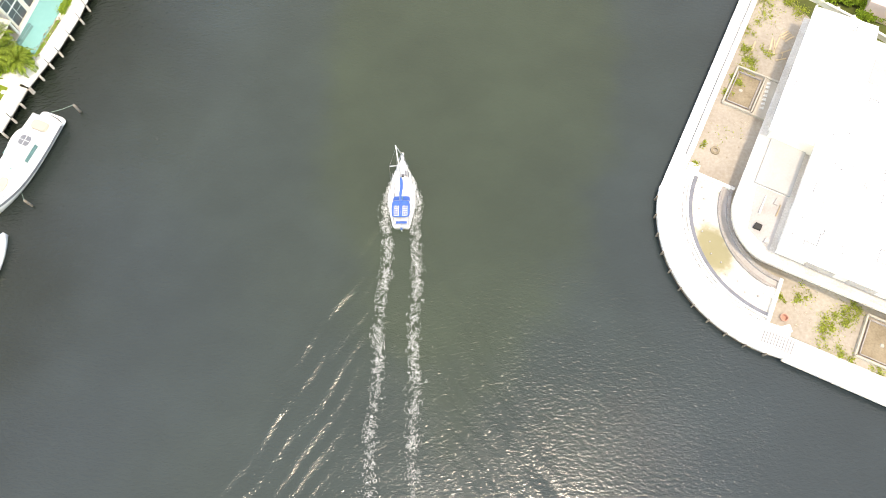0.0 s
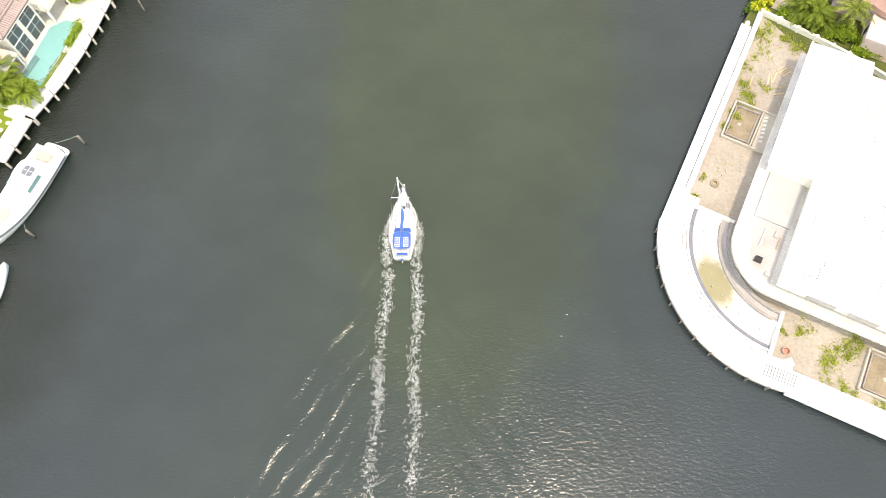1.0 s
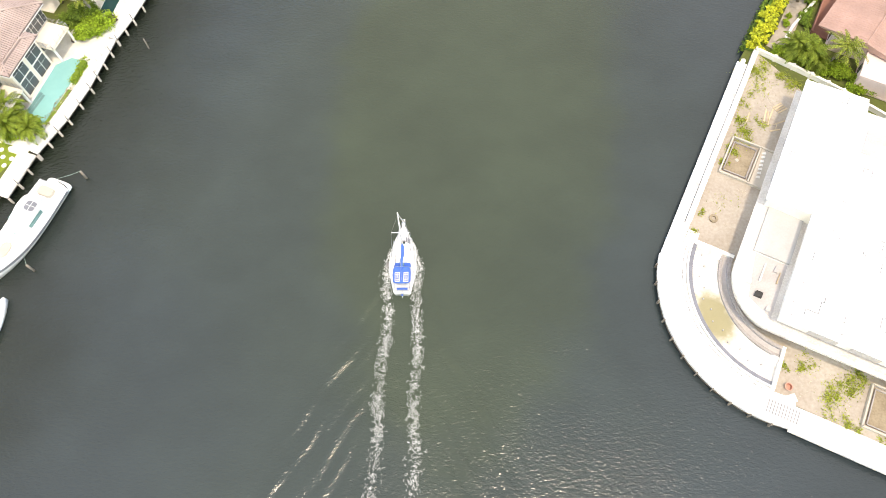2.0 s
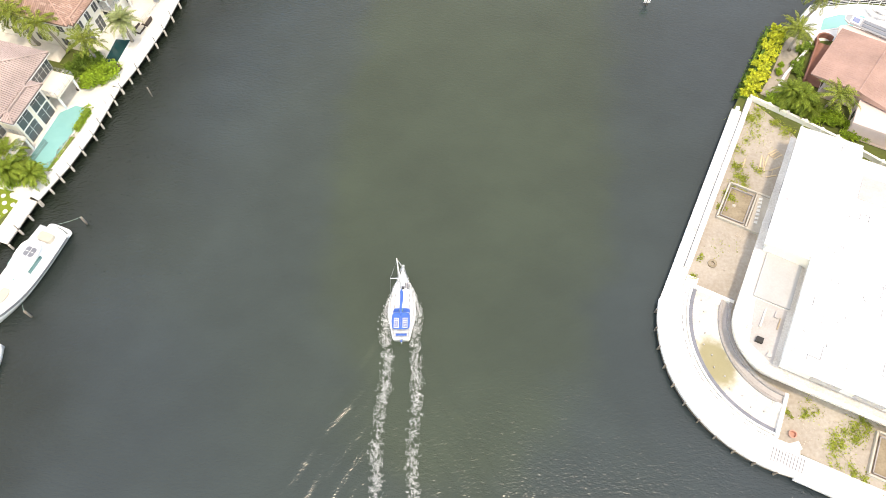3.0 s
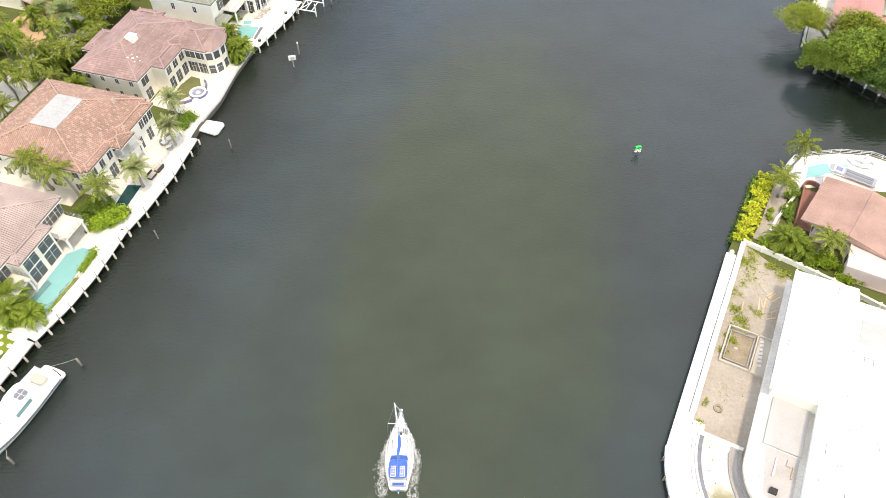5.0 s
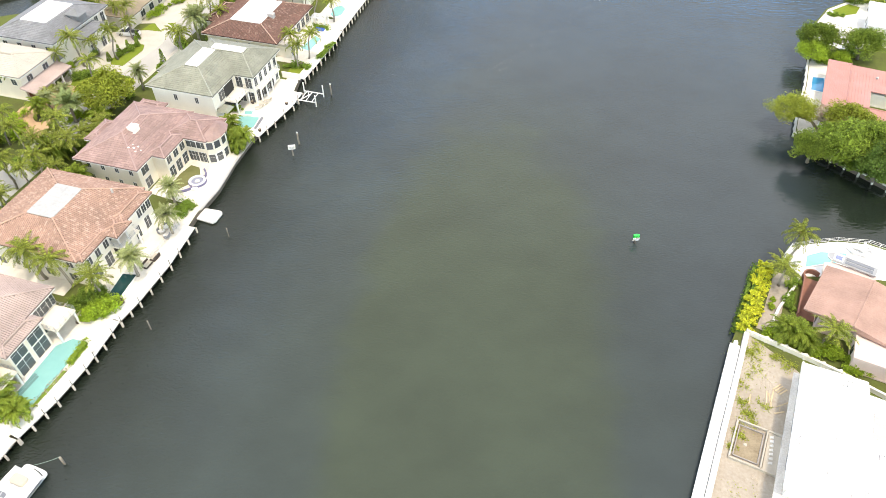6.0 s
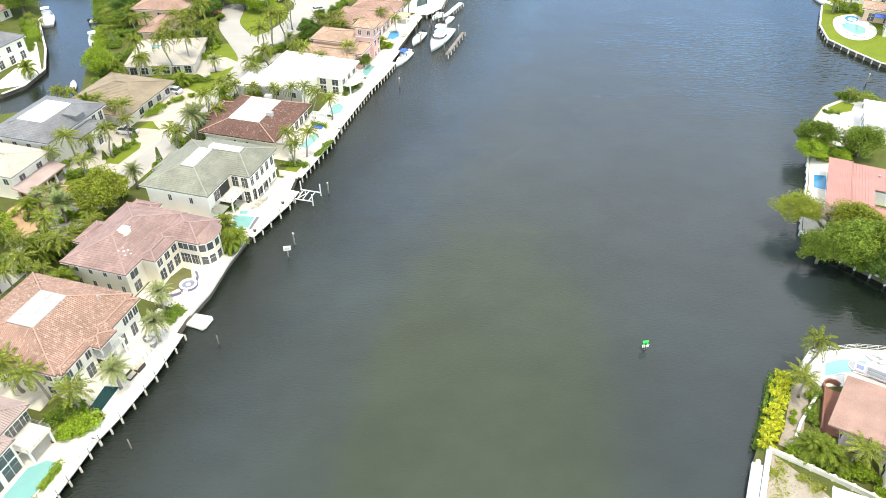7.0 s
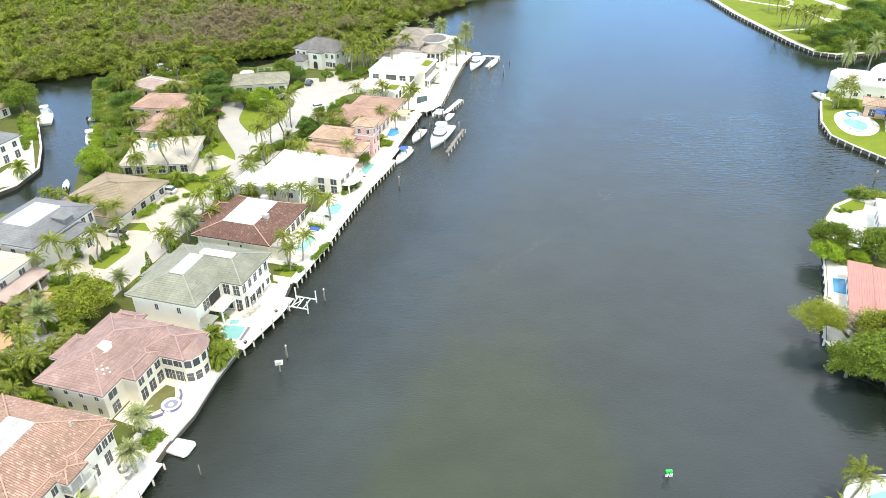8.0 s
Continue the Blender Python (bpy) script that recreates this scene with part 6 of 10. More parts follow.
for i in range(11):
    s0 = Vector((38.9, 14.7)) + Vector((0.9, -0.42)) * (0.36 * i)
    part("step_edge", Shape().prism([tuple(s0), tuple(s0 + Vector((0.07, -0.03))), tuple(s0 + Vector((0.82, 1.5))), tuple(s0 + Vector((0.75, 1.53)))], 1.29, 1.31), SEAM, ring, "dark edge of a shallow step" if i == 0 else "")

north_wall = thing("garden_wall", "white rendered boundary wall with piers", "wall", 0, 0, 0, 0)
line = [(47.5, 67.8), (54.4, 63.1), (58.3, 60.2), (63.5, 55.8), (84, 43)]
for a, b in zip(line, line[1:]):
    part("wall_panel", Shape().prism(along([a, b], 0.14, 0.14), 1.0, 1.9), WHITE, north_wall)
    part("coping", Shape().prism(along([a, b], 0.19, 0.19), 1.9, 1.98), WHITE, north_wall)
for x, y in line[:-1] + [(49.8, 66.3), (52.1, 64.7), (56.4, 61.6), (60.9, 58.0)]:
    part("pier", Shape().box(x - 0.26, x + 0.26, y - 0.26, y + 0.26, 1.0, 2.1), WHITE, north_wall)
part("end_post", Shape().box(44.75, 45.25, 65.5, 66.0, 1.0, 1.9), WHITE, north_wall)

b = thing("building", "unfinished white two-storey house with a huge flat roof", "house", 0, 0, 0)
roof_pts = [site(*p) for p in ((35, -5.85), (14.8, -5.75), (15.4, 0), (0, 0), (0, 46), (31, 46), (31, 3), (35.4, 2.5))]
wall_pts = [site(*p) for p in ((34.5, -5.4), (15.2, -5.2), (15.0, 0.5), (0.6, 0.5), (0.6, 46), (30.5, 46), (30.5, 2.5), (34.9, 2.0))]
upper = part("wall", Shape().prism(wall_pts, 4.05, 6.2), WHITE, b)
roof = part("roof", Shape().prism(roof_pts, 6.2, 6.5), WHITEROOF, b, "bright white flat roof")
part("parapet", Shape().prism(along([site(35, -5.75), site(14.9, -5.65)], 0.12, 0.12), 6.5, 6.68), WHITEROOF, roof)
part("parapet", Shape().prism(along([site(15.3, 0.1), site(0.1, 0.1)], 0.12, 0.12), 6.5, 6.68), WHITEROOF, roof)
part("parapet", Shape().prism(along([site(0.1, 0.1), site(0.1, 46)], 0.12, 0.12), 6.5, 6.68), WHITEROOF, roof)
rng = np.random.default_rng(11)
def on_roof(a0, b0):
    return 0.5 < a0 < 34.5 and (b0 > 0.4 if a0 < 15.5 else b0 > -5.4) and (a0 < 30.4 or b0 < 2.2) and b0 < 24


count = 0
for i in range(120):
    a0, b0 = rng.random() * 34, -5 + rng.random() * 26
    s, wd, steps, hit = Shape(), 0.018 + 0.03 * rng.random() ** 2, 1 + int(6 * rng.random() ** 2.2), False
    for k in range(steps):
        ln = (0.25 + 1.5 * rng.random() ** 2) * (1 if rng.random() < 0.8 else -1)
        a1, b1 = (a0 + ln, b0) if (k + i) % 2 else (a0, b0 + ln)
        if not (on_roof(a0, b0) and on_roof(a1, b1)):
            break
        lo, hi = (min(a0, a1) - wd, min(b0, b1) - wd), (max(a0, a1) + wd, max(b0, b1) + wd)
        s.prism([site(lo[0], lo[1]), site(hi[0], lo[1]), site(hi[0], hi[1]), site(lo[0], hi[1])], 6.5, 6.506 + 0.001 * k)
        a0, b0, hit = a1, b1, True
    if hit:
        part("roof_seam", s, SEAM, roof, "grey roof sealant line" if count == 0 else "")
        count += 1
for a0, b0, b1 in ((6.0, 0.5, 23), (15.6, -5.3, 23), (24.0, -5.3, 23)):
    part("sheet_joint", Shape().prism([site(a0, b0), site(a0 + 0.03, b0), site(a0 + 0.33, b1), site(a0 + 0.3, b1)], 6.5, 6.504), SEAM, roof)

round_c = (5.5, 0.2)
bend = [(round_c[0] - 6.4 * math.cos(radians(t)), round_c[1] - 6.4 * math.sin(radians(t))) for t in range(0, 91, 9)]
terrace = part("terrace", Shape().prism([site(*p) for p in [(-0.9, 46)] + bend + [(35, -6.15), (35, 46)]], 3.7, 4.0), TERRACE, b, "stained off-white upper terrace with a rounded corner")
curb = [site(-0.8, 30), site(-0.8, 6)] + [site(*p) for p in bend] + [site(14.6, -6.25)]
part("terrace_parapet", Shape().prism(along(curb, 0.0, 0.25), 4.0, 4.35), WHITE, terrace)
lower = [(0.6, 46)] + [(round_c[0] - 5.3 * math.cos(radians(t)), round_c[1] - 5.3 * math.sin(radians(t))) for t in range(0, 91, 9)] + [(34.5, -5.6), (34.5, 46)]
part("wall", Shape().prism([site(*p) for p in lower], 1.05, 3.7), WHITE, b)
part("terrace_slab", Shape().prism([site(*p) for p in ((8.4, -4.6), (15.2, -4.6), (15.2, -0.1), (8.4, -0.1))], 4.0, 4.3), SLAB, b, "smooth grey concrete slab")
part("raw_floor", Shape().prism([site(*p) for p in ((2.2, -3.4), (8.2, -4.2), (8.2, -0.2), (0.6, -0.2))], 4.0, 4.03), GREYWALL, b, "raw grey unfinished floor")
for a0, b0, la, lb, hh, m in ((4.6, -2.9, 2.6, 0.2, 0.35, WHITE), (6.6, -1.6, 0.9, 0.5, 0.3, GREYWALL), (2.5, -2.9, 0.7, 0.9, 0.45, DARK), (1.2, -1.2, 0.6, 0.6, 0.4, GREYWALL), (5.2, -0.9, 1.6, 0.15, 0.25, LUMBER), (3.8, -4.2, 0.5, 0.5, 0.3, WHITE)):
    part("rubble_block", Shape().prism([site(a0, b0), site(a0 + la, b0 + 0.1), site(a0 + la, b0 + lb), site(a0, b0 + lb)], 4.03, 4.03 + hh), m, b)
for a0 in (18.5, 24.5, 30.5):
    part("window_gap", Shape().prism([site(a0, -5.5), site(a0 + 2.2, -5.5), site(a0 + 2.2, -5.2), site(a0, -5.2)], 4.6, 5.7), DUSTGLASS, b, "dusty grey glazing below the roof edge")
for b0 in (4, 9, 14, 19):
    part("window_gap", Shape().prism([site(0.45, b0), site(0.45, b0 + 3.4), site(0.7, b0 + 3.4), site(0.7, b0)], 4.3, 5.2), GREYWALL, b)
    part("door_gap", Shape().prism([site(0.5, b0), site(0.5, b0 + 3.0), site(0.7, b0 + 3.0), site(0.7, b0)], 1.2, 3.3), DUSTGLASS, b)
part("lower_roof", Shape().prism([site(*p) for p in ((34.2, 3.0), (31, 3.0), (31, 46), (34.2, 46))], 1.1, 5.4), WHITE, b)
part("roof_curb", Shape().prism([site(*p) for p in ((30.4, 3.4), (30.4, 8), (26.5, 8), (26.5, 3.4))], 6.5, 6.62), GREYWALL, roof, "grey roof light curb")

# the curved basin round the corner
basin = thing("curved_basin", "empty curved concrete basin with a stagnant puddle", "pool", 0, 0, 0)
BC = (46.2, 30.4)
part("outer_rim", Shape().ring(*BC, 14.05, 14.3, 153, 245, 1.1, 1.6, 44), CONCRETE, basin)
part("rim_step", Shape().ring(*BC, 14.36, 14.6, 154, 244, 1.1, 1.42, 44), WALKWAY, basin)
for k in range(26):
    if k % 4 != 3:
        part("rim_joint", Shape().ring(*BC, 14.72, 14.79, 157 + 3.3 * k, 159.4 + 3.3 * k, 1.296, 1.306, 3), SEAM, basin)
part("tile_line", Shape().ring(*BC, 13.5, 13.98, 153.5, 244.5, 1.1, 1.36, 44), mat("blue_grey_tile_band", (0.22, 0.23, 0.27), (0.15, 0.16, 0.19), 0.6, 1.0, 8), basin, "blue-grey tile band")
def stained_floor():
    """Pale screed with an olive stain left by standing water."""
    m = mat("stained_basin_floor", (0.70, 0.67, 0.62), (0.52, 0.48, 0.42), 0.85, 0.5, 3, 0.4)
    n, l = m.node_tree.nodes, m.node_tree.links
    p = n["Principled BSDF"]
    tc, mp, flat, g, t, w, r, x = (n.new("ShaderNode" + k) for k in ("TexCoord", "Mapping", "VectorMath", "VectorMath", "TexNoise", "Math", "MapRange", "Mix"))
    mp.vector_type, flat.operation, g.operation, w.operation, x.data_type = "TEXTURE", "MULTIPLY", "LENGTH", "MULTIPLY_ADD", "RGBA"
    mp.inputs["Location"].default_value, mp.inputs["Rotation"].default_value, mp.inputs["Scale"].default_value = (34.8, 26.6, 0), (0, 0, radians(20)), (2.6, 4.4, 1)
    flat.inputs[1].default_value, w.inputs[1].default_value = (1, 1, 0), 0.7
    t.inputs["Scale"].default_value, t.inputs["Detail"].default_value = 0.8, 5
    r.interpolation_type = "SMOOTHSTEP"
    r.inputs[1].default_value, r.inputs[2].default_value, r.inputs[3].default_value, r.inputs[4].default_value = 1.38, 0.85, 0.0, 0.9
    x.inputs[7].default_value = (0.27, 0.24, 0.115, 1)
    source = p.inputs["Base Color"].links[0].from_socket
    l.new(tc.outputs["Object"], mp.inputs[0]), l.new(mp.outputs[0], flat.inputs[0]), l.new(flat.outputs[0], g.inputs[0]), l.new(tc.outputs["Object"], t.inputs["Vector"])
    l.new(t.outputs["Fac"], w.inputs[0]), l.new(g.outputs["Value"], w.inputs[2]), l.new(w.outputs[0], r.inputs[0])
    l.new(r.outputs[0], x.inputs[0]), l.new(source, x.inputs[6]), l.new(x.outputs[2], p.inputs["Base Color"])
    return m


part("floor", Shape().ring(*BC, 10.3, 13.5, 153, 245, 1.1, 1.2, 44), stained_floor(), basin, "pale basin floor with an olive stain")
part("inner_wall", Shape().ring(*BC, 9.95, 10.3, 153, 245, 1.1, 1.55, 40), BEAMGREY, basin)
part("inner_kerb", Shape().ring(*BC, 8.85, 9.25, 150, 244, 1.1, 1.75, 40), BEAMGREY, basin)
part("ledge", Shape().ring(*BC, 9.25, 9.95, 150, 244, 1.1, 1.35, 40), GREYWALL, basin)
for q in (153, 245):
    c0, s0 = math.cos(radians(q)), math.sin(radians(q))
    part("end_wall", Shape().prism(along([(BC[0] + 8.8 * c0, BC[1] + 8.8 * s0), (BC[0] + 14.6 * c0, BC[1] + 14.6 * s0)], 0.22, 0.22), 1.1, 1.8), CONCRETE, basin)
for k in range(3):
    part("step", Shape().ring(*BC, 10.3, 11.5 - 0.35 * k, 238.5 + 0.9 * k, 244, 1.2, 1.3 + 0.13 * k, 5), CONCRETE, basin)
    part("step", Shape().ring(*BC, 10.3, 11.5 - 0.35 * k, 153.8, 158.5 - 0.9 * k, 1.2, 1.3 + 0.13 * k, 5), CONCRETE, basin)
for i in range(12):
    q, r = radians(159 + 7 * i), 12.6 - 0.5 * (i % 2)
    part("drain_pipe", Shape().tube([(BC[0] + r * math.cos(q), BC[1] + r * math.sin(q), 1.2), (BC[0] + r * math.cos(q), BC[1] + r * math.sin(q), 1.42)], 0.09, 7), GREYWALL, basin)
part("manhole_cover", disc(30.0, 25.4, 0.32, 0.32, 1.29, 1.31, n=14), SLAB, basin)


def frame_box(label, pts, inset, sand):
    g = thing("planter", label, "planter", 0, 0, 0, 0, "square planters")
    c = Vector((sum(p[0] for p in pts) / 4, sum(p[1] for p in pts) / 4))
    inner = [tuple(c + (Vector(p) - c) * inset) for p in pts]
    for i in range(4):
        p, q = pts[i], pts[(i + 1) % 4]
        part("side_wall", Shape().prism(along([p, q], 0.1, 0.1), 1.0, 1.62), OFFWHITE, g)
        if sand:
            p, q = inner[i], inner[(i + 1) % 4]
            part("inner_wall", Shape().prism(along([p, q], 0.07, 0.07), 1.0, 1.42), BEAMGREY, g)
    part("fill", Shape().prism(inner, 1.0, 1.2), SAND, g, "damp ochre sand")
    part("drain_cap", Shape().tube([(c.x - 0.4, c.y, 1.2), (c.x - 0.4, c.y, 1.32)], [0.28, 0.22], 10), OFFWHITE, g)
    return g


pa = frame_box("square concrete planter frame filled with damp sand", [(41.5, 52.8), (45.0, 51.0), (42.1, 45.5), (38.6, 47.3)], 0.8, True)
part("slab", Shape().prism([(45.1, 50.8), (46.9, 49.8), (44.0, 44.4), (42.3, 45.4)], 1.0, 1.42), OFFWHITE, pa, "rough grey concrete slab")
part("end_wall", Shape().prism(along([(45.0, 51.0), (47.1, 49.9)], 0.13, 0.13), 1.0, 1.62), OFFWHITE, pa)
part("end_wall", Shape().prism(along([(42.1, 45.5), (44.2, 44.4)], 0.13, 0.13), 1.0, 1.62), OFFWHITE, pa)
for i in range(7):
    p = Vector((43.4 + 0.25 * i, 46.2 + 0.62 * i))
    part("rubble", Shape().prism([(p.x, p.y), (p.x + 0.5, p.y - 0.1), (p.x + 0.6, p.y + 0.3), (p.x + 0.1, p.y + 0.25)], 1.42, 1.5 + 0.03 * (i % 3)), CONCRETE, pa)
frame_box("square concrete planter frame filled with damp sand", [(52.2, 17.9), (57.6, 15.3), (55.1, 10.4), (49.7, 13.0)], 0.84, True)

# loose things on the site
for i, (x, y, q, ln) in enumerate(((46.6, 56.3, 70, 2.6), (47.0, 56.0, 80, 2.4), (47.5, 56.6, 62, 2.2), (48.7, 58.2, 30, 1.6), (48.9, 57.9, 30, 1.6), (49.1, 57.6, 30, 1.6), (49.3, 57.3, 30, 1.6), (47.6, 54.0, 10, 1.5), (44.2, 56.2, 65, 1.8))):
    solo("timber_plank", Shape().box(-ln / 2, ln / 2, -0.1, 0.1, 0, 0.09), LUMBER, "loose sawn timber plank on the soil", "plank", "loose planks", at=pose(x, y, 1.145, 0, 0, q))
rack = thing("saw_horse", "wooden saw horse on the soil", "saw horse", 48.4, 54.9, 1.14, 20)
part("beam", Shape().box(-1.0, 1.0, -0.08, 0.08, 0.7, 0.82), LUMBER, rack)
for x, y in ((-0.8, -0.35), (-0.8, 0.35), (0.8, -0.35), (0.8, 0.35)):
    part("leg", Shape().tube([(x, y, 0), (x * 0.9, 0, 0.72)], 0.05, 5), LUMBER, rack)
tub = thing("orange_bucket", "faded orange plastic tub on the soil", "bucket", 42.1, 17.6, 1.14)
part("body", Shape().tube([(0, 0, 0), (0, 0, 0.4)], [0.36, 0.45], 12, False).tube([(0, 0, 0.02), (0, 0, 0.06)], 0.36, 12), ORANGE, tub)
part("rim", Shape().ring(0, 0, 0.4, 0.5, 0, 360, 0.38, 0.45, 12), ORANGE, tub)
solo("plywood_sheet", Shape().box(-0.7, 0.7, -0.5, 0.5, 0, 0.08), WALKWAY, "pale plywood sheet lying on the soil", "board", at=pose(42.2, 16.2, 1.145, 0, 0, 15))
solo("tyre_ring", Shape().ring(0, 0, 0.3, 0.6, 0, 360, 0, 0.25, 16), SAND, "half-buried ring of grey stones", "ring", at=pose(36.8, 40.2, 1.12))
rng = np.random.default_rng(5)
stones = Shape()
for x, y, n, r in ((46.5, 62.0, 130, 3.0), (48.0, 59.0, 90, 2.2), (41.2, 44.2, 26, 0.9), (47.4, 16.6, 60, 2.6), (45.0, 20.0, 40, 2.4), (36.9, 40.2, 16, 0.8), (51.5, 20.6, 20, 1.5), (38.5, 42.0, 20, 3.0), (44.5, 18.0, 30, 2.4), (49.0, 14.0, 25, 2.0)):
    for _ in range(n):
        a0, d0, sz = rng.random() * math.tau, rng.random() ** 0.6 * r, 0.04 + 0.1 * rng.random() ** 3
        px, py = x + d0 * math.cos(a0) * 0.7, y + d0 * math.sin(a0)
        stones.prism([(px + sz * math.cos(t + a0), py + sz * math.sin(t + a0) * 0.8) for t in (0, 1.3, 2.5, 3.9, 5.1)], 1.13, 1.16 + sz * 0.6, 0.6)
solo("stones", stones, mat("sandy_stone", (0.56, 0.49, 0.40), (0.42, 0.35, 0.28), 0.95, 0.8, 4), "scattered pale stones and rubble on the soil", "rubble", kind="stuff")


# ---- pools, terraces and their furniture ----
def pool(pts, water, label, z=GROUND + 0.08, rim=0.45, coping=CONCRETE):
    g = thing("swimming_pool", label, "pool", 0, 0, 0)
    n = len(pts)
    c = Vector((sum(p[0] for p in pts) / n, sum(p[1] for p in pts) / n))
    for i in range(n):
        p, q = Vector(pts[i]), Vector(pts[(i + 1) % n])
        po, qo = p + (p - c).normalized() * rim, q + (q - c).normalized() * rim
        part("coping", Shape().prism([tuple(p), tuple(q), tuple(qo), tuple(po)], z - 0.02, z + 0.1), coping, g)
    part("water_surface", Shape().prism(pts, z - 0.02, z + 0.03), water, g)
    return g


p1 = pool([(-59.5, 57.9), (-58.6, 60.9), (-57.0, 66.5), (-54.9, 67.8), (-53.3, 67.4), (-54.0, 63.0), (-56.2, 55.9), (-58.2, 55.2)], POOL, "long turquoise pool with angled ends")
part("step", Shape().prism([(-59.5, 58.2), (-58.2, 61.6), (-57.7, 61.4), (-59.0, 57.9)], 1.28, 1.335), TINT, p1)
part("step", Shape().prism([(-59.0, 57.8), (-57.7, 61.2), (-57.3, 61.0), (-58.6, 57.6)], 1.28, 1.325), TINT, p1)
pool([(-52.5, 76.4), (-51.6, 81.3), (-49.2, 81.1), (-50.4, 76.0)], POOLDARK, "dark green pool between dock and terrace")
p3 = pool([(-49.6, 104.4), (-48.9, 107.4), (-47.4, 110.2), (-45.6, 109.4), (-44.9, 107.2), (-46.2, 104.4), (-48.2, 102.6)], POOLGREEN, "kidney-shaped murky green pool", coping=PATIO)
part("spa_rim", Shape().ring(-44.9, 105.0, 1.15, 1.6, 0, 360, 1.25, 1.75, 24), CONCRETE, p3, "round white spa rim")
part("spa_tile", Shape().ring(-44.9, 105.0, 1.6, 1.72, 0, 360, 1.25, 1.7, 24), MOSAIC, p3, "violet-blue mosaic band")
part("spa_floor", disc(-44.9, 105.0, 1.15, 1.15, 1.25, 1.5), mat("pale_lilac_spa_water", (0.30, 0.31, 0.40), (0.24, 0.26, 0.34), 0.1, spec=0.6), p3)
part("spa_jet", disc(-44.9, 105.0, 0.45, 0.45, 1.5, 1.62), CONCRETE, p3)
part("spa_step", Shape().box(-45.5, -44.5, 102.6, 103.6, 1.25, 1.6), CONCRETE, p3)
part("mosaic_wall", Shape().ring(-46.9, 106.6, 3.0, 3.3, -20, 40, 1.25, 1.7, 12).ring(-47.8, 105.2, 3.0, 3.3, 250, 320, 1.25, 1.7, 12), MOSAIC, p3, "curved violet-blue mosaic wall")
p4 = pool([(-41.4, 127.0), (-37.0, 126.2), (-37.6, 122.4), (-41.0, 122.9)], POOL, "turquoise pool with a raised spa")
part("spa_rim", Shape().box(-40.6, -38.4, 126.6, 128.4, 1.2, 1.6), CONCRETE, p4)
part("spa_water", Shape().box(-40.3, -38.7, 126.9, 128.1, 1.2, 1.63), POOL, p4)
part("dark_tile", Shape().prism([(-36.6, 126.2), (-37.4, 122.2), (-36.9, 122.1), (-36.1, 126.0)], 1.27, 1.45), BOOTTOP, p4)
pool([(-29.5, 161.0), (-28.0, 159.4), (-30.0, 153.6), (-32.4, 155.0)], POOL, "turquoise rectangular pool beside the dock")
pool([(-27.0, 172.0), (-26.4, 176.0), (-24.6, 177.0), (-23.4, 175.0), (-24.2, 171.6), (-26.0, 170.6)], POOL, "green-blue kidney pool on a terrace")
pool([(-19.1, 201.0), (-16.8, 200.4), (-18.8, 193.6), (-21.0, 195.6)], POOL, "turquoise rectangular pool on a white terrace")
pool([(-14.6, 221.0), (-13.6, 226.5), (-11.2, 227.0), (-10.8, 222.5), (-12.6, 220.0)], POOLBLUE, "small blue pool among planting")
pool([(-5.6, 255.4), (-2.2, 257.0), (-2.2, 251.4), (-5.8, 248.4)], POOLDARK, "black-lined pool on the terrace")
pool([(62.6, 84.2), (65.2, 85.0), (69.4, 84.6), (68.6, 82.6), (64.4, 82.2), (61.4, 81.6)], POOL, "curved turquoise pool on a round terrace", 1.16, 0.4, WHITEROOF)
pool([(84.5, 140.0), (86.9, 139.4), (84.5, 133.7), (82.2, 134.8)], POOLBLUE, "bright blue rectangular pool on the seawall terrace")
pool([(131.2, 229.0), (130.4, 225.4), (130.8, 222.0), (132.6, 220.2), (135.2, 221.4), (137.2, 225.4), (136.4, 228.6), (133.6, 230.2)], POOL, "curved turquoise pool on a white terrace")
p9 = pool([(134.6, 234.4), (136.4, 236.2), (138.4, 236.4), (139.2, 234.4), (137.6, 231.6), (135.4, 230.8), (134.2, 232.0)], POOLBLUE, "round deep blue pool with a spa")
part("spa_rim", Shape().ring(136.4, 232.8, 0.9, 1.3, 0, 360, 1.25, 1.6, 20), CONCRETE, p9)
part("spa_water", disc(136.4, 232.8, 0.9, 0.9, 1.25, 1.5), POOL, p9)
sheet("patio", rounded([(127.4, 224.6), (129.6, 231.5), (133.1, 236.0), (139.5, 238), (141, 231), (140.1, 223.4), (135.2, 217.4), (130.1, 216.2), (127.4, 219)]), GROUND + 0.05, CONCRETE, "white terrace round pools", "patio")

sheet("terrace_lawn", [(101.4, 171.8), (107.0, 175.2), (109.2, 173.4), (106.8, 169.8), (102.0, 168.6)], GROUND + 0.09, GRASS, "small clipped lawn on a white terrace", "lawn")

# round pool terrace of the pink house
e1 = [(58.0, 83.0), (60.5, 86.2), (64, 87.0), (69, 87.5), (74, 86.8), (80, 83), (76, 78), (66, 79.5), (60, 79.5)]
sheet("patio", e1, 1.16, WHITEROOF, "white pool terrace with a curved edge", "patio")
solo("terrace_railing", Shape().rail([(58.6, 84.0), (60.6, 86.2), (64, 87.0), (69, 87.5), (74, 86.8), (80, 83.0)], 1.16, 1.0, 1.8, 0.05), FRAME, "white metal railing round the pool terrace", "railing")
sheet("garden_path", along([(50.2, 68.3), (52.4, 71.6), (55.6, 77.4), (57.0, 80.2)], 1.2, 1.35), 1.13, SOIL, "sandy path behind a yellow hedge", "path")
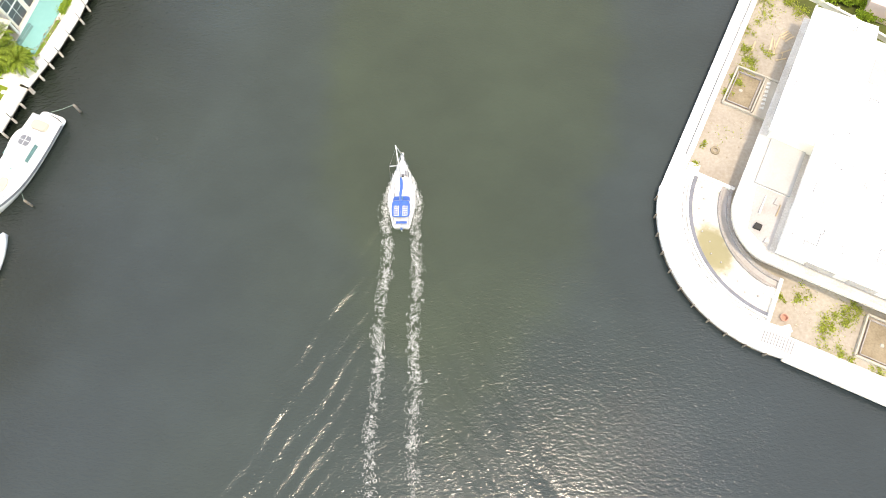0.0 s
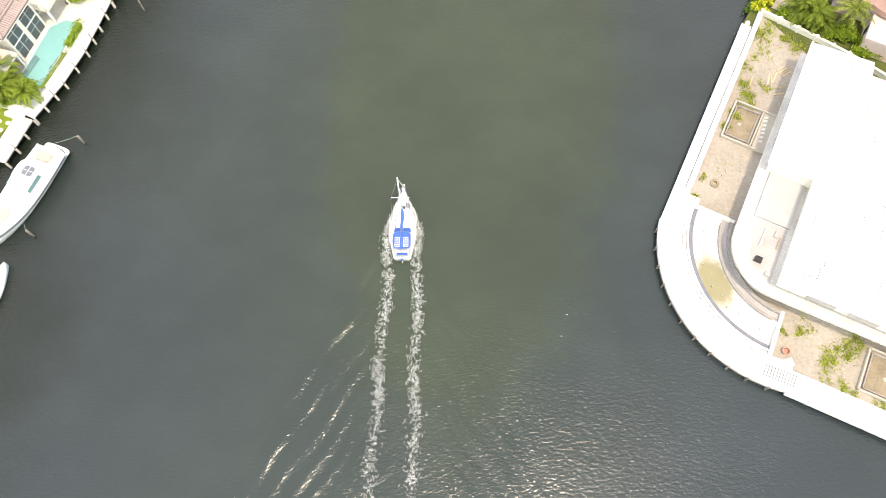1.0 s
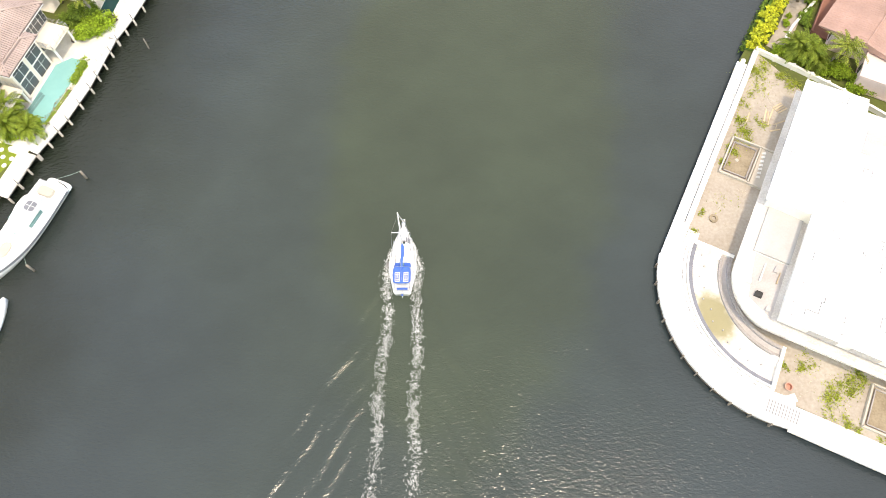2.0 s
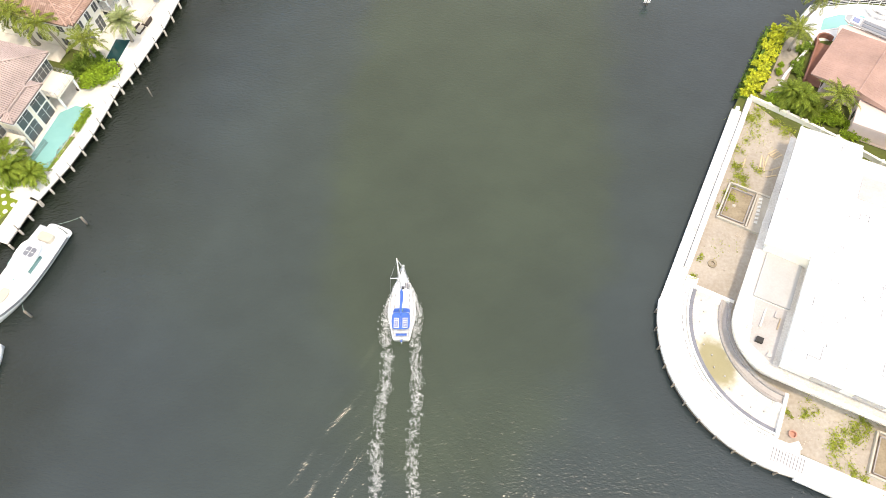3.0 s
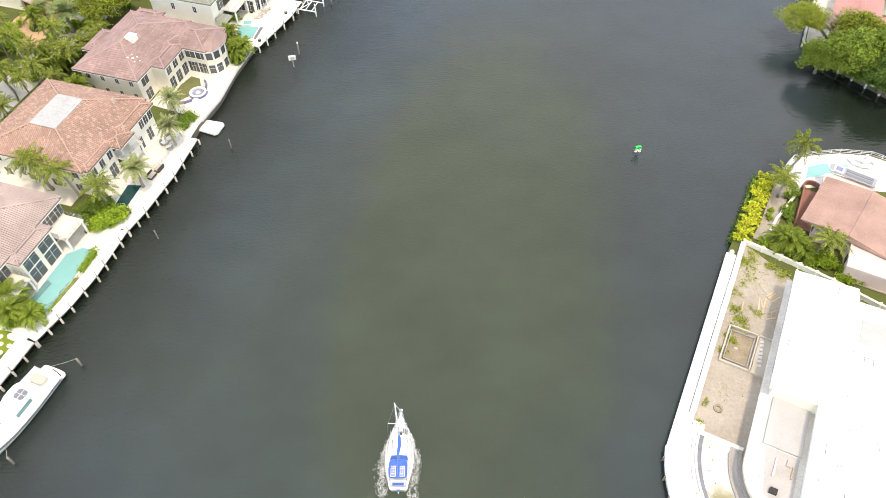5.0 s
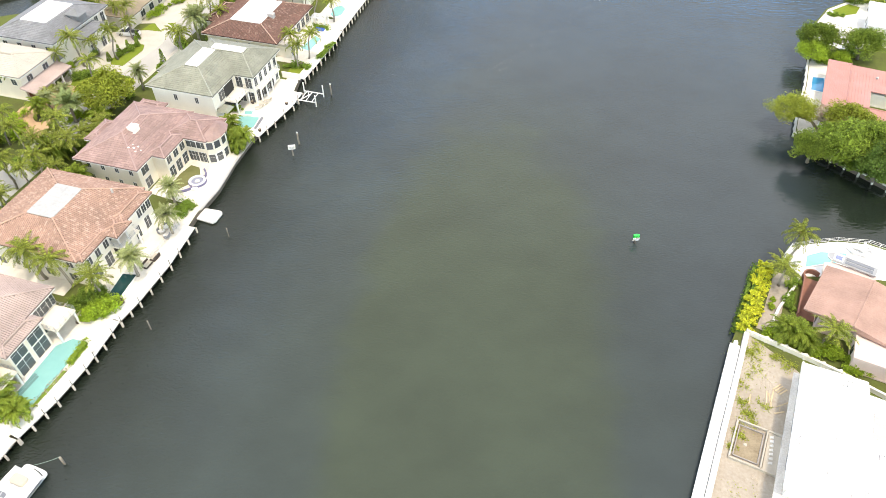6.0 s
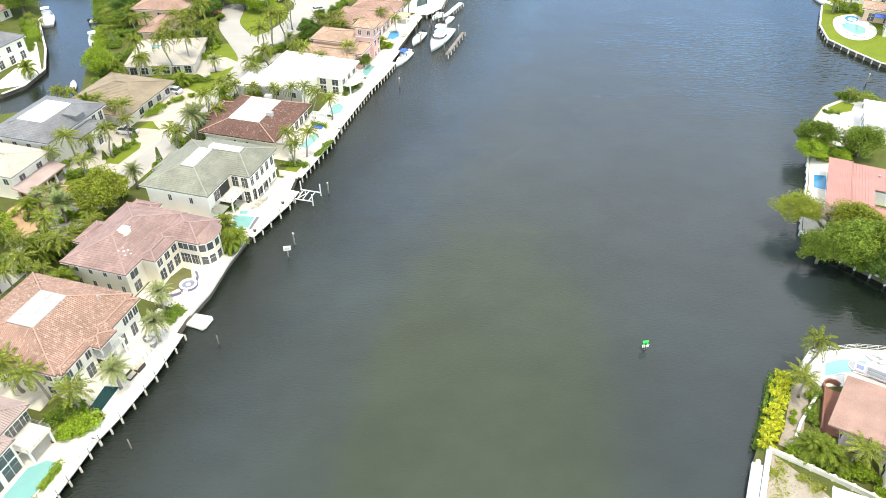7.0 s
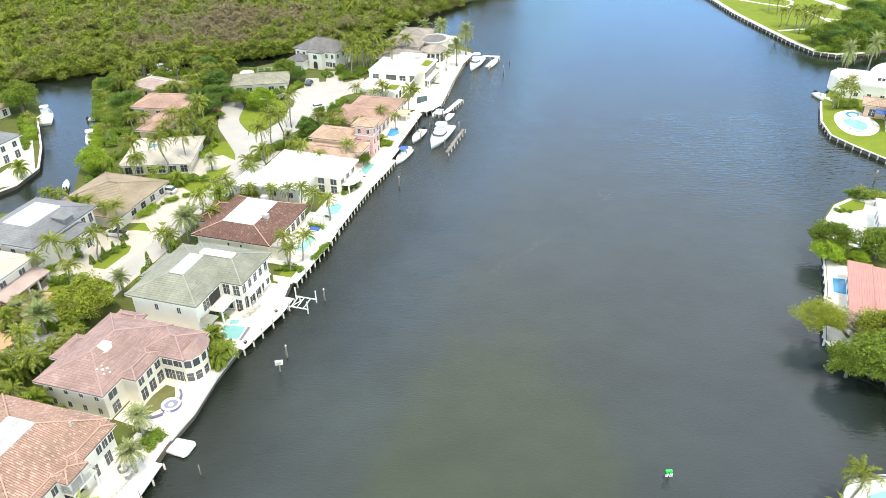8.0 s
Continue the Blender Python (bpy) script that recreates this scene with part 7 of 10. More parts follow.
solo("retaining_wall", Shape().prism(along([(52.0, 69.9), (53.7, 72.4), (58.2, 77.4), (59.6, 79.6)], 0.2, 0.2), 1.0, 1.75), CONCRETE, "pale low garden wall", "wall")

# railings and fences on the west docks
solo("dock_railing", Shape().rail([(-50.7, 66.8), (-49.5, 70.6)], 1.32, 0.9, 1.2, 0.035), METAL, "thin metal dock railing", "railing")
solo("terrace_fence", Shape().rail([(-48.2, 84.2), (-46.2, 89.4), (-45.2, 93.0)], 1.3, 0.9, 1.0, 0.035), METAL, "dark metal fence between terrace and dock", "fence")
solo("dock_ladder", Shape().rail([(-50.9, 64.3), (-50.4, 65.9)], 1.32, 0.8, 0.8, 0.035), METAL, "metal ladder rails on the dock", "ladder")


def lounge_set(x, y, rz, label):
    g = thing("garden_sofa", label, "sofa", x, y, GROUND + 0.08, rz)
    part("base", Shape().box(-1.3, 1.3, -0.5, 0.5, 0, 0.35), WICKER, g)
    part("backrest", Shape().box(-1.3, 1.3, 0.4, 0.62, 0.35, 0.8), WICKER, g)
    part("cushion", Shape().box(-1.2, 1.2, -0.46, 0.38, 0.35, 0.5), CUSHION, g)
    return g


def round_table(x, y, label):
    g = thing("garden_table", label, "table", x, y, GROUND + 0.08)
    part("tabletop", disc(0, 0, 0.75, 0.75, 0.68, 0.74, n=18), CUSHION, g)
    part("pedestal", Shape().tube([(0, 0, 0), (0, 0, 0.68)], [0.25, 0.09], 8), METAL, g)
    for k in range(4):
        a0 = math.tau * k / 4 + 0.4
        c = thing("garden_chair", "pale metal garden chair beside a round table", "chair", x + 1.2 * math.cos(a0), y + 1.2 * math.sin(a0), GROUND + 0.08, math.degrees(a0), "garden chairs")
        part("seat", Shape().box(-0.24, 0.24, -0.24, 0.24, 0.42, 0.47), CUSHION, c)
        part("backrest", Shape().box(0.2, 0.25, -0.24, 0.24, 0.47, 0.95), CUSHION, c)
        for sx, sy in ((-0.2, -0.2), (-0.2, 0.2), (0.2, -0.2), (0.2, 0.2)):
            part("leg", Shape().tube([(sx, sy, 0), (sx, sy, 0.42)], 0.025, 5), METAL, c)
    return g


def lounger(x, y, rz, m=CUSHION):
    g = thing("sun_lounger", "pale sun lounger on a terrace", "lounger", x, y, GROUND + 0.08, rz, "sun loungers")
    part("frame", Shape().box(-0.33, 0.33, -0.95, 0.6, 0.24, 0.32), FRAME, g)
    part("mattress", Shape().box(-0.3, 0.3, -0.93, 0.55, 0.32, 0.42), m, g)
    part("backrest", Shape().add([(-0.3, 0.55, 0.32), (0.3, 0.55, 0.32), (0.3, 1.05, 0.8), (-0.3, 1.05, 0.8), (-0.3, 0.6, 0.24), (0.3, 0.6, 0.24), (0.3, 1.1, 0.74), (-0.3, 1.1, 0.74)], [(0, 1, 2, 3), (7, 6, 5, 4), (0, 3, 7, 4), (1, 5, 6, 2), (3, 2, 6, 7), (0, 4, 5, 1)]), m, g)
    for sx, sy in ((-0.28, -0.85), (0.28, -0.85), (-0.28, 0.5), (0.28, 0.5)):
        part("leg", Shape().box(sx - 0.03, sx + 0.03, sy - 0.03, sy + 0.03, 0, 0.24), FRAME, g)
    return g


lounge_set(-48.0, 83.2, 70, "dark wicker sofa on the dock beside the pool").scale = (0.62, 0.9, 1)
lounge_set(-47.2, 84.9, 250, "dark wicker sofa on the dock beside the pool").scale = (0.62, 0.9, 1)
table = thing("low_table", "dark wicker coffee table between two sofas", "table", -47.6, 84.0, GROUND + 0.1, 70)
part("tabletop", Shape().box(-0.45, 0.45, -0.3, 0.3, 0.36, 0.42), WICKER, table)
for x, y in ((-0.4, -0.25), (0.4, -0.25), (-0.4, 0.25), (0.4, 0.25)):
    part("leg", Shape().box(x - 0.04, x + 0.04, y - 0.04, y + 0.04, 0, 0.36), WICKER, table)
cover = thing("covered_grill", "brown fabric cover over a grill on the dock", "grill", -50.2, 75.0, GROUND + 0.1, -20)
part("cover", Shape().prism([(-0.8, -0.5), (0.7, -0.6), (0.9, 0.4), (-0.3, 0.6)], 0, 1.0, 0.8), mat("brown_cover_cloth", (0.10, 0.065, 0.05), (0.06, 0.04, 0.03), 0.9, 1, 6, bump=0.3), cover)
part("cover_fold", Shape().prism([(-0.9, -0.2), (-0.5, -0.7), (0.1, -0.6), (-0.4, 0.2)], 0, 0.8, 0.7), bpy.data.materials["brown_cover_cloth"], cover)
for x, y, q in ((-47.9, 91.2, 20), (-46.7, 90.0, 150), (-47.3, 92.4, 260)):
    pod = thing("daybed", "rounded white wicker lounge chair on a terrace", "lounge chair", x, y, GROUND + 0.08, q, "white lounge chairs")
    part("base", disc(0, 0, 0.72, 0.52, 0, 0.35), OFFWHITE, pod)
    part("cushion", disc(0.05, 0, 0.58, 0.42, 0.35, 0.48), CONCRETE, pod)
    part("back_shell", Shape().ring(0, 0, 0.62, 0.74, 110, 250, 0.3, 0.85, 12), BOOTTOP, pod)
round_table(-49.6, 112.6, "round pale garden table on the terrace")
lounge_set(-43.6, 112.7, 200, "pale garden bench below the bay windows")
for i in range(3):
    lounger(-37.6 + 0.6 * i, 129.6 + 1.3 * i, -70)
for i in range(4):
    lounger(-19.4 + 0.45 * i, 201.6 + 1.3 * i, -60)
for i in range(2):
    lounger(-9.6 + 0.5 * i, 222.4 + 1.6 * i, 110)
for x, y, q in ((70.2, 85.2, 20), (71.4, 85.6, 60), (72.4, 84.9, 110), (73.4, 85.3, 30), (71.8, 83.9, 80)):
    lounger(x, y, q, FRAME)
for x, y in ((131.0, 219.5), (133.4, 217.9), (139, 224), (129.8, 222.4)):
    lounger(x, y, 40)
mat_blue = thing("daybed", "bright blue cushioned cabana bed beside a pool", "daybed", -28.6, 163.6, GROUND + 0.08, -17)
part("base", Shape().box(-1.3, 1.3, -1.0, 1.0, 0, 0.4), FRAME, mat_blue)
part("cushion", Shape().box(-1.2, 1.2, -0.9, 0.9, 0.4, 0.6), BLUE, mat_blue)
perg = thing("pergola", "white pergola with square posts", "pergola", -28.8, 166.2, GROUND + 0.08, -17)
for x, y in ((-1.7, -1.0), (1.7, -1.0), (-1.7, 1.0), (1.7, 1.0)):
    part("post", Shape().box(x - 0.15, x + 0.15, y - 0.15, y + 0.15, 0, 2.5), FRAME, perg)
for i in range(6):
    part("rafter", Shape().box(-2.0, 2.0, -1.2 + 0.46 * i, -1.08 + 0.46 * i, 2.5, 2.66), FRAME, perg)
for x, y, r in ((-31.0, 146.8, 0.55), (-54.0, 71.3, 0.3), (-55.2, 70.9, 0.3), (-36.0, 121.3, 0.35), (-32.0, 131.0, 0.35), (-39.4, 131.6, 0.4)):
    pot = thing("planter_pot", "round dark garden pot on the paving", "pot", x, y, GROUND + 0.08, 0, "garden pots")
    part("pot_body", Shape().tube([(0, 0, 0), (0, 0, r), (0, 0, r * 1.5)], [r * 0.7, r, r * 0.85], 12), WICKER, pot, smooth=True)
    part("soil_top", disc(0, 0, r * 0.7, r * 0.7, r * 1.5, r * 1.52, n=12), SAND, pot)
# stepping stones on the lawn beside the long pool
sheet("side_lawn", [(-61.5, 47.0), (-58.2, 51.4), (-57.0, 54.4), (-60.5, 55.6), (-64, 50)], GROUND + 0.03, GRASS, "lawn with round stepping stones", "lawn")
for x, y in ((-60.4, 49.2), (-59.6, 50.3), (-60.9, 50.6), (-59.1, 51.6), (-60.2, 52.0), (-61.2, 48.4), (-59.0, 53.0), (-61.4, 51.8)):
    solo("stepping_stone", disc(0, 0, 0.34, 0.34, 0, 0.08, n=12), CONCRETE, "round white stepping stone in the lawn", "stone", "stepping stones", at=pose(x, y, GROUND + 0.02))
# boat lift at the grey-roofed house
lift = thing("boat_lift", "empty white boat lift frame beside the dock", "boat lift", -27.6, 134.6, 0, -17)
for y in (-1.8, 1.8):
    part("cradle_beam", Shape().tube([(-2.2, y, 0.9), (2.4, y, 0.9)], 0.14, 6), FRAME, lift)
    part("bunk", Shape().tube([(-1.2, y, 1.05), (0.2, -y * 0.4, 1.3)], 0.1, 6), FRAME, lift)
for x in (-1.5, -0.2, 1.2):
    part("cross_beam", Shape().tube([(x, -1.9, 0.8), (x, 1.9, 0.8)], 0.1, 6), FRAME, lift)
for x, y in ((-2.2, -2.0), (2.4, -2.0), (-2.2, 2.0), (2.4, 2.0)):
    part("lift_post", Shape().tube([(x, y, -1.5), (x, y, 2.9)], 0.14, 8), FRAME, lift)
# park paths
sheet("path", along([(150, 412), (161.7, 398.7), (169.7, 390.2), (178.6, 382.5), (184, 387), (187, 394), (184, 402), (200, 430)], 0.9, 0.9), GROUND + 0.03, CONCRETE, "pale winding park path", "path")
sheet("path", along([(179.0, 382.8), (182.6, 377), (184.7, 371.8), (185.6, 364), (186.6, 357.6), (195.2, 354), (215, 350)], 0.9, 0.9), GROUND + 0.036, CONCRETE, "pale winding park path", "path")
sheet("path", along([(156, 337), (166.3, 339.3), (175, 339), (183.8, 340.2), (188.6, 344), (186.8, 352), (186.2, 357)], 0.8, 0.8), GROUND + 0.042, CONCRETE, "pale winding park path", "path")
sheet("park_road", along([(196, 420), (203, 396), (208, 371), (226, 356)], 3.5, 3.5), GROUND + 0.04, ROAD, "pale park road behind trees", "road")
sheet("seawall_path", along([(149.0, 440), (149.2, 399), (149.8, 370), (152.8, 343), (155.6, 320), (158.6, 306.5)], 0.6, 2.2), GROUND + 0.05, ROAD, "pale promenade on the seawall", "path")


# ---- boats ----
def hull_shape(L, B, free, full=2.3, tuck=0.86):
    rings = []
    for i in range(13):
        t = i / 12
        b = B / 2 * (tuck + (1 - tuck) * min(1, t / 0.3)) * (1 - max(0.0, (t - 0.4) / 0.6) ** full)
        b, zs, y = max(b, 0.03), free * (1 + 0.35 * t * t), L * t
        k = 0.55 * (1 - t ** 3)
        rings.append([(-b, y, zs), (-b * 0.93, y, zs * 0.45), (-b * 0.72, y, -0.12), (0, y, -k), (b * 0.72, y, -0.12), (b * 0.93, y, zs * 0.45), (b, y, zs)])
    return Shape().loft(rings)


def outline(L, B, z, t0, t1, inset, full=2.3, tuck=0.86, n=12):
    left, right = [], []
    for i in range(n + 1):
        t = t0 + (t1 - t0) * i / n
        b = max(B / 2 * (tuck + (1 - tuck) * min(1, t / 0.3)) * (1 - max(0.0, (t - 0.4) / 0.6) ** full) - inset, 0.05)
        left.append((-b, L * t)), right.append((b, L * t))
    return right + left[::-1]


def superellipse(cx, cy, rx, ry, p=2.6, n=20):
    out = []
    for i in range(n):
        c, s = math.cos(math.tau * i / n), math.sin(math.tau * i / n)
        out.append((cx + rx * math.copysign(abs(c) ** (2 / p), c), cy + ry * math.copysign(abs(s) ** (2 / p), s)))
    return out


def motor_yacht(x, y, rz):
    L, B = 15.2, 4.9
    g = thing("motor_yacht", "white motor yacht moored along the dock", "yacht", x, y, 0, rz)
    part("hull", hull_shape(L, B, 1.45, 2.6, 0.9), HULL, g, smooth=True)
    for s in (-1, 1):
        pts = [p for p in outline(L, B, 0, 0.02, 0.93, -0.012, 2.6, 0.9) if p[0] * s > 0]
        pts.sort(key=lambda p: p[1])
        rings = [[(px - s * 0.03, py, 0.95 + 0.3 * (py / L) ** 2), (px - s * 0.0, py, 0.95 + 0.3 * (py / L) ** 2), (px, py, 1.3 + 0.42 * (py / L) ** 2), (px - s * 0.03, py, 1.3 + 0.42 * (py / L) ** 2)] for px, py in pts]
        part("side_stripe", Shape().loft(rings), BOOTTOP, g, "grey stripe along the topsides")
    part("rub_rail", Shape().tube([(p[0], p[1], 1.47 + 0.5 * (p[1] / L) ** 2) for p in outline(L, B, 0, 0, 0.985, 0.0, 2.6, 0.9)], 0.06, 6, False), HULL, g)
    part("foredeck", Shape().prism(outline(L, B, 0, 0.5, 0.97, 0.35, 2.6, 0.9), 1.5, 1.95, 0.8), HULL, g)
    part("swim_platform", Shape().prism(superellipse(0, -0.3, 1.9, 0.75, 4), 0.35, 0.6), HULL, g)
    part("cockpit_floor", Shape().box(-1.7, 1.7, 0.4, 4.6, 1.46, 1.52), DECK, g)
    part("coaming", Shape().prism(superellipse(0, 5.4, 1.95, 3.4, 3), 1.5, 2.1, 0.9), HULL, g)
    part("superstructure", Shape().prism(superellipse(0, 5.6, 1.7, 2.8, 3), 2.1, 3.1, 0.82), HULL, g)
    part("hardtop", Shape().prism(superellipse(0, 4.8, 1.55, 1.9, 3), 3.1, 3.25, 0.95), HULL, g)
    hatch = part("sunroof", Shape().prism(superellipse(-0.45, 4.5, 0.78, 0.72, 4), 3.25, 3.29), BOOTTOP, g, "dark divided sunroof")
    part("roof_bar", Shape().box(-0.48, -0.42, 3.8, 5.2, 3.29, 3.32).box(-1.2, 0.3, 4.47, 4.53, 3.29, 3.32), HULL, hatch)
    part("windscreen", Shape().add([(-1.5, 7.2, 2.2), (1.5, 7.2, 2.2), (1.25, 6.2, 3.08), (-1.25, 6.2, 3.08), (0, 8.6, 2.05)], [(0, 4, 1, 2, 3)]), TINT, g, "pale green tinted windscreen")
    part("side_glass", Shape().box(1.62, 1.72, 4.4, 7.0, 2.2, 2.75).box(-1.72, -1.62, 4.4, 7.0, 2.2, 2.75), TINT, g)
    part("wiper", Shape().tube([(0.2, 7.9, 2.25), (0.9, 6.9, 2.75)], 0.04, 5), BLACK, g)
    part("aft_seat", Shape().prism(superellipse(0.1, 1.5, 1.15, 0.72, 4), 1.52, 1.95, 0.95), CUSHION, g, "beige sun cushion in the cockpit")
    part("bow_cushion", Shape().prism(superellipse(0, 10.9, 0.75, 1.15, 2.4), 1.95, 2.12, 0.95), CUSHION, g, "oval beige bow cushion")
    part("bow_rail", Shape().rail([(1.75, 9.6), (1.2, 12.2), (0.25, 14.8), (-0.25, 14.8), (-1.2, 12.2), (-1.75, 9.6)], 1.8, 0.7, 1.4, 0.03), METAL, g)
    part("tender_frame", Shape().tube([(-1.5, -0.3, 0.6), (-1.5, -0.3, 1.6), (-0.6, -0.4, 1.8)], 0.06, 6).tube([(-0.9, -0.5, 0.6), (-1.7, -0.2, 1.5)], 0.06, 6), BLACK, g, "black davit at the stern")
    return g


motor_yacht(-52.6, 46.1, 158.6)


def sailboat(x, y):
    L, B = 9.6, 3.5
    g = thing("sailboat", "white sailboat with blue canvas under way by motor", "sailboat", x, y, 0, 0)
    part("hull", hull_shape(L, B, 1.0, 1.75, 0.62), HULL, g, smooth=True)
    part("deck", Shape().prism(outline(L, B, 0, 0.01, 0.985, 0.1, 1.75, 0.62), 1.0, 1.1), DECK, g)
    part("toe_rail", Shape().tube([(p[0], p[1], 1.08 + 0.33 * (p[1] / L) ** 2) for p in outline(L, B, 0, 0, 0.985, 0.02, 1.75, 0.62)], 0.05, 5, False), HULL, g)
    part("foredeck", Shape().prism(outline(L, B, 0, 0.62, 0.97, 0.22, 1.75, 0.62), 1.1, 1.42, 0.85), HULL, g)
    part("cabin", Shape().prism(superellipse(0, 5.0, 1.0, 2.2, 3.2), 1.1, 1.62, 0.86), HULL, g)
    for s in (-1, 1):
        for y0 in (4.1, 4.9, 5.7):
            part("cabin_window", Shape().box(s * 0.95 - 0.02, s * 0.95 + 0.02, y0, y0 + 0.4, 1.2, 1.38), GLASS, g)
        part("cockpit_bench", Shape().box(s * 0.85 - 0.3, s * 0.85 + 0.3, 0.6, 2.7, 1.1, 1.4), DECK, g)
    part("hatch", Shape().box(-0.3, 0.3, 6.6, 7.1, 1.5, 1.62), BOOTTOP, g)
    for i in range(3):
        part("deck_locker", Shape().box(0.35 + 0.22 * i, 0.5 + 0.22 * i, 6.9 - 0.12 * i, 7.6 - 0.12 * i, 1.4, 1.62), BOOTTOP, g, "dark jerry can lashed on deck")
    mast = part("mast", Shape().tube([(0, 5.9, 1.5), (0, 5.9, 11.9)], [0.1, 0.07], 10), HULL, g, smooth=True)
    part("spreader", Shape().tube([(-1.15, 5.85, 6.6), (0, 5.9, 6.55), (1.15, 5.85, 6.6)], 0.045, 6), HULL, mast)
    part("radar_dome", disc(0, 6.25, 0.28, 0.28, 5.0, 5.22, n=14), HULL, mast)
    part("boom", Shape().tube([(0, 5.8, 2.5), (0, 2.5, 2.75)], 0.09, 8), METAL, g)
    part("sail_cover", Shape().tube([(0, 5.85, 3.3), (0, 5.75, 2.75), (0.06, 4.6, 2.85), (-0.05, 3.6, 2.95), (0, 2.4, 2.98)], [0.1, 0.21, 0.2, 0.17, 0.1], 9), BLUE, g, "blue stacked sail cover", True)
    arch = [(1.15 * math.cos(radians(a)), 1.9 + 0.75 * math.sin(radians(a)) ** 0.6) for a in range(0, 181, 20)]
    dodger = part("dodger", Shape().loft([[(px, 3.0, pz) for px, pz in arch], [(px * 0.9, 3.8, 1.5 + (pz - 1.9) * 0.7) for px, pz in arch]], closed=False, caps=False), BLUE, g, "blue canvas dodger", True)
    part("dodger_window", Shape().box(-0.22, 0.22, 3.05, 3.5, 2.66, 2.7), TINT, dodger)
    part("bimini", Shape().prism(superellipse(0, 1.75, 1.15, 1.15, 5), 2.75, 2.9, 0.93), BLUE, g, "blue canvas bimini top")
    for s in (-1, 1):
        panel = part("solar_panel", Shape().box(s * 0.55 - 0.3, s * 0.55 + 0.3, 0.75, 2.05, 2.93, 2.97), FRAME, g, "framed solar panel")
        for i, k in product(range(2), range(4)):
            part("cell", Shape().box(s * 0.55 - 0.26 + 0.27 * i, s * 0.55 - 0.02 + 0.27 * i, 0.8 + 0.31 * k, 1.06 + 0.31 * k, 2.971, 2.976), SOLAR, panel)
    for sx, sy in ((-1.05, 0.8), (1.05, 0.8), (-1.05, 2.7), (1.05, 2.7)):
        part("bimini_leg", Shape().tube([(sx, sy, 1.1), (sx, sy, 2.8)], 0.03, 5), METAL, g)
    part("stern_rail", Shape().rail([(-1.0, 0.9), (-0.9, 0.1), (0.9, 0.1), (1.0, 0.9)], 1.1, 0.7, 0.9, 0.025), METAL, g)
    part("pulpit", Shape().rail([(-0.75, 7.6), (-0.3, 9.3), (0, 10.0), (0.3, 9.3), (0.75, 7.6)], 1.35, 0.65, 0.9, 0.03), METAL, g)
    part("bowsprit", Shape().box(-0.18, 0.18, 9.0, 10.3, 1.28, 1.38), HULL, g)
    part("forestay", Shape().tube([(0, 9.9, 1.4), (0, 5.95, 11.6)], [0.08, 0.05], 6), HULL, g, "furled white headsail")
    part("backstay", Shape().tube([(0, 0.05, 1.1), (0, 5.85, 11.8)], 0.015, 4), METAL, g)
    for s in (-1, 1):
        part("shroud", Shape().tube([(s * 1.5, 5.7, 1.1), (s * 1.15, 5.85, 6.6), (0, 5.9, 11.5)], 0.015, 4), METAL, g)
        part("lifeline", Shape().rail([(s * 0.95, 1.0), (s * 1.5, 3.0), (s * 1.52, 5.0), (s * 1.2, 7.2)], 1.1, 0.6, 1.6, 0.018), METAL, g)
    part("outboard", Shape().tube([(0, -0.12, 0.5), (0, -0.3, 1.0), (0, -0.34, 1.25)], [0.07, 0.14, 0.11], 8), BLUE, g, "outboard under a blue cover", True)
    part("swim_ladder", Shape().rail([(-0.2, -0.06), (0.2, -0.06)], 0.3, 0.8, 0.4, 0.02), METAL, g)
    part("rudder", Shape().box(-0.04, 0.04, -0.35, 0.0, -0.8, 0.6), HULL, g)
    part("cushion_roll", Shape().tube([(-0.7, 0.35, 1.5), (0.7, 0.35, 1.5)], 0.18, 8), BLUE, g, "blue rolled canvas at the stern")
    return g


sailboat(BOAT_X, BOW_Y - 10.3)


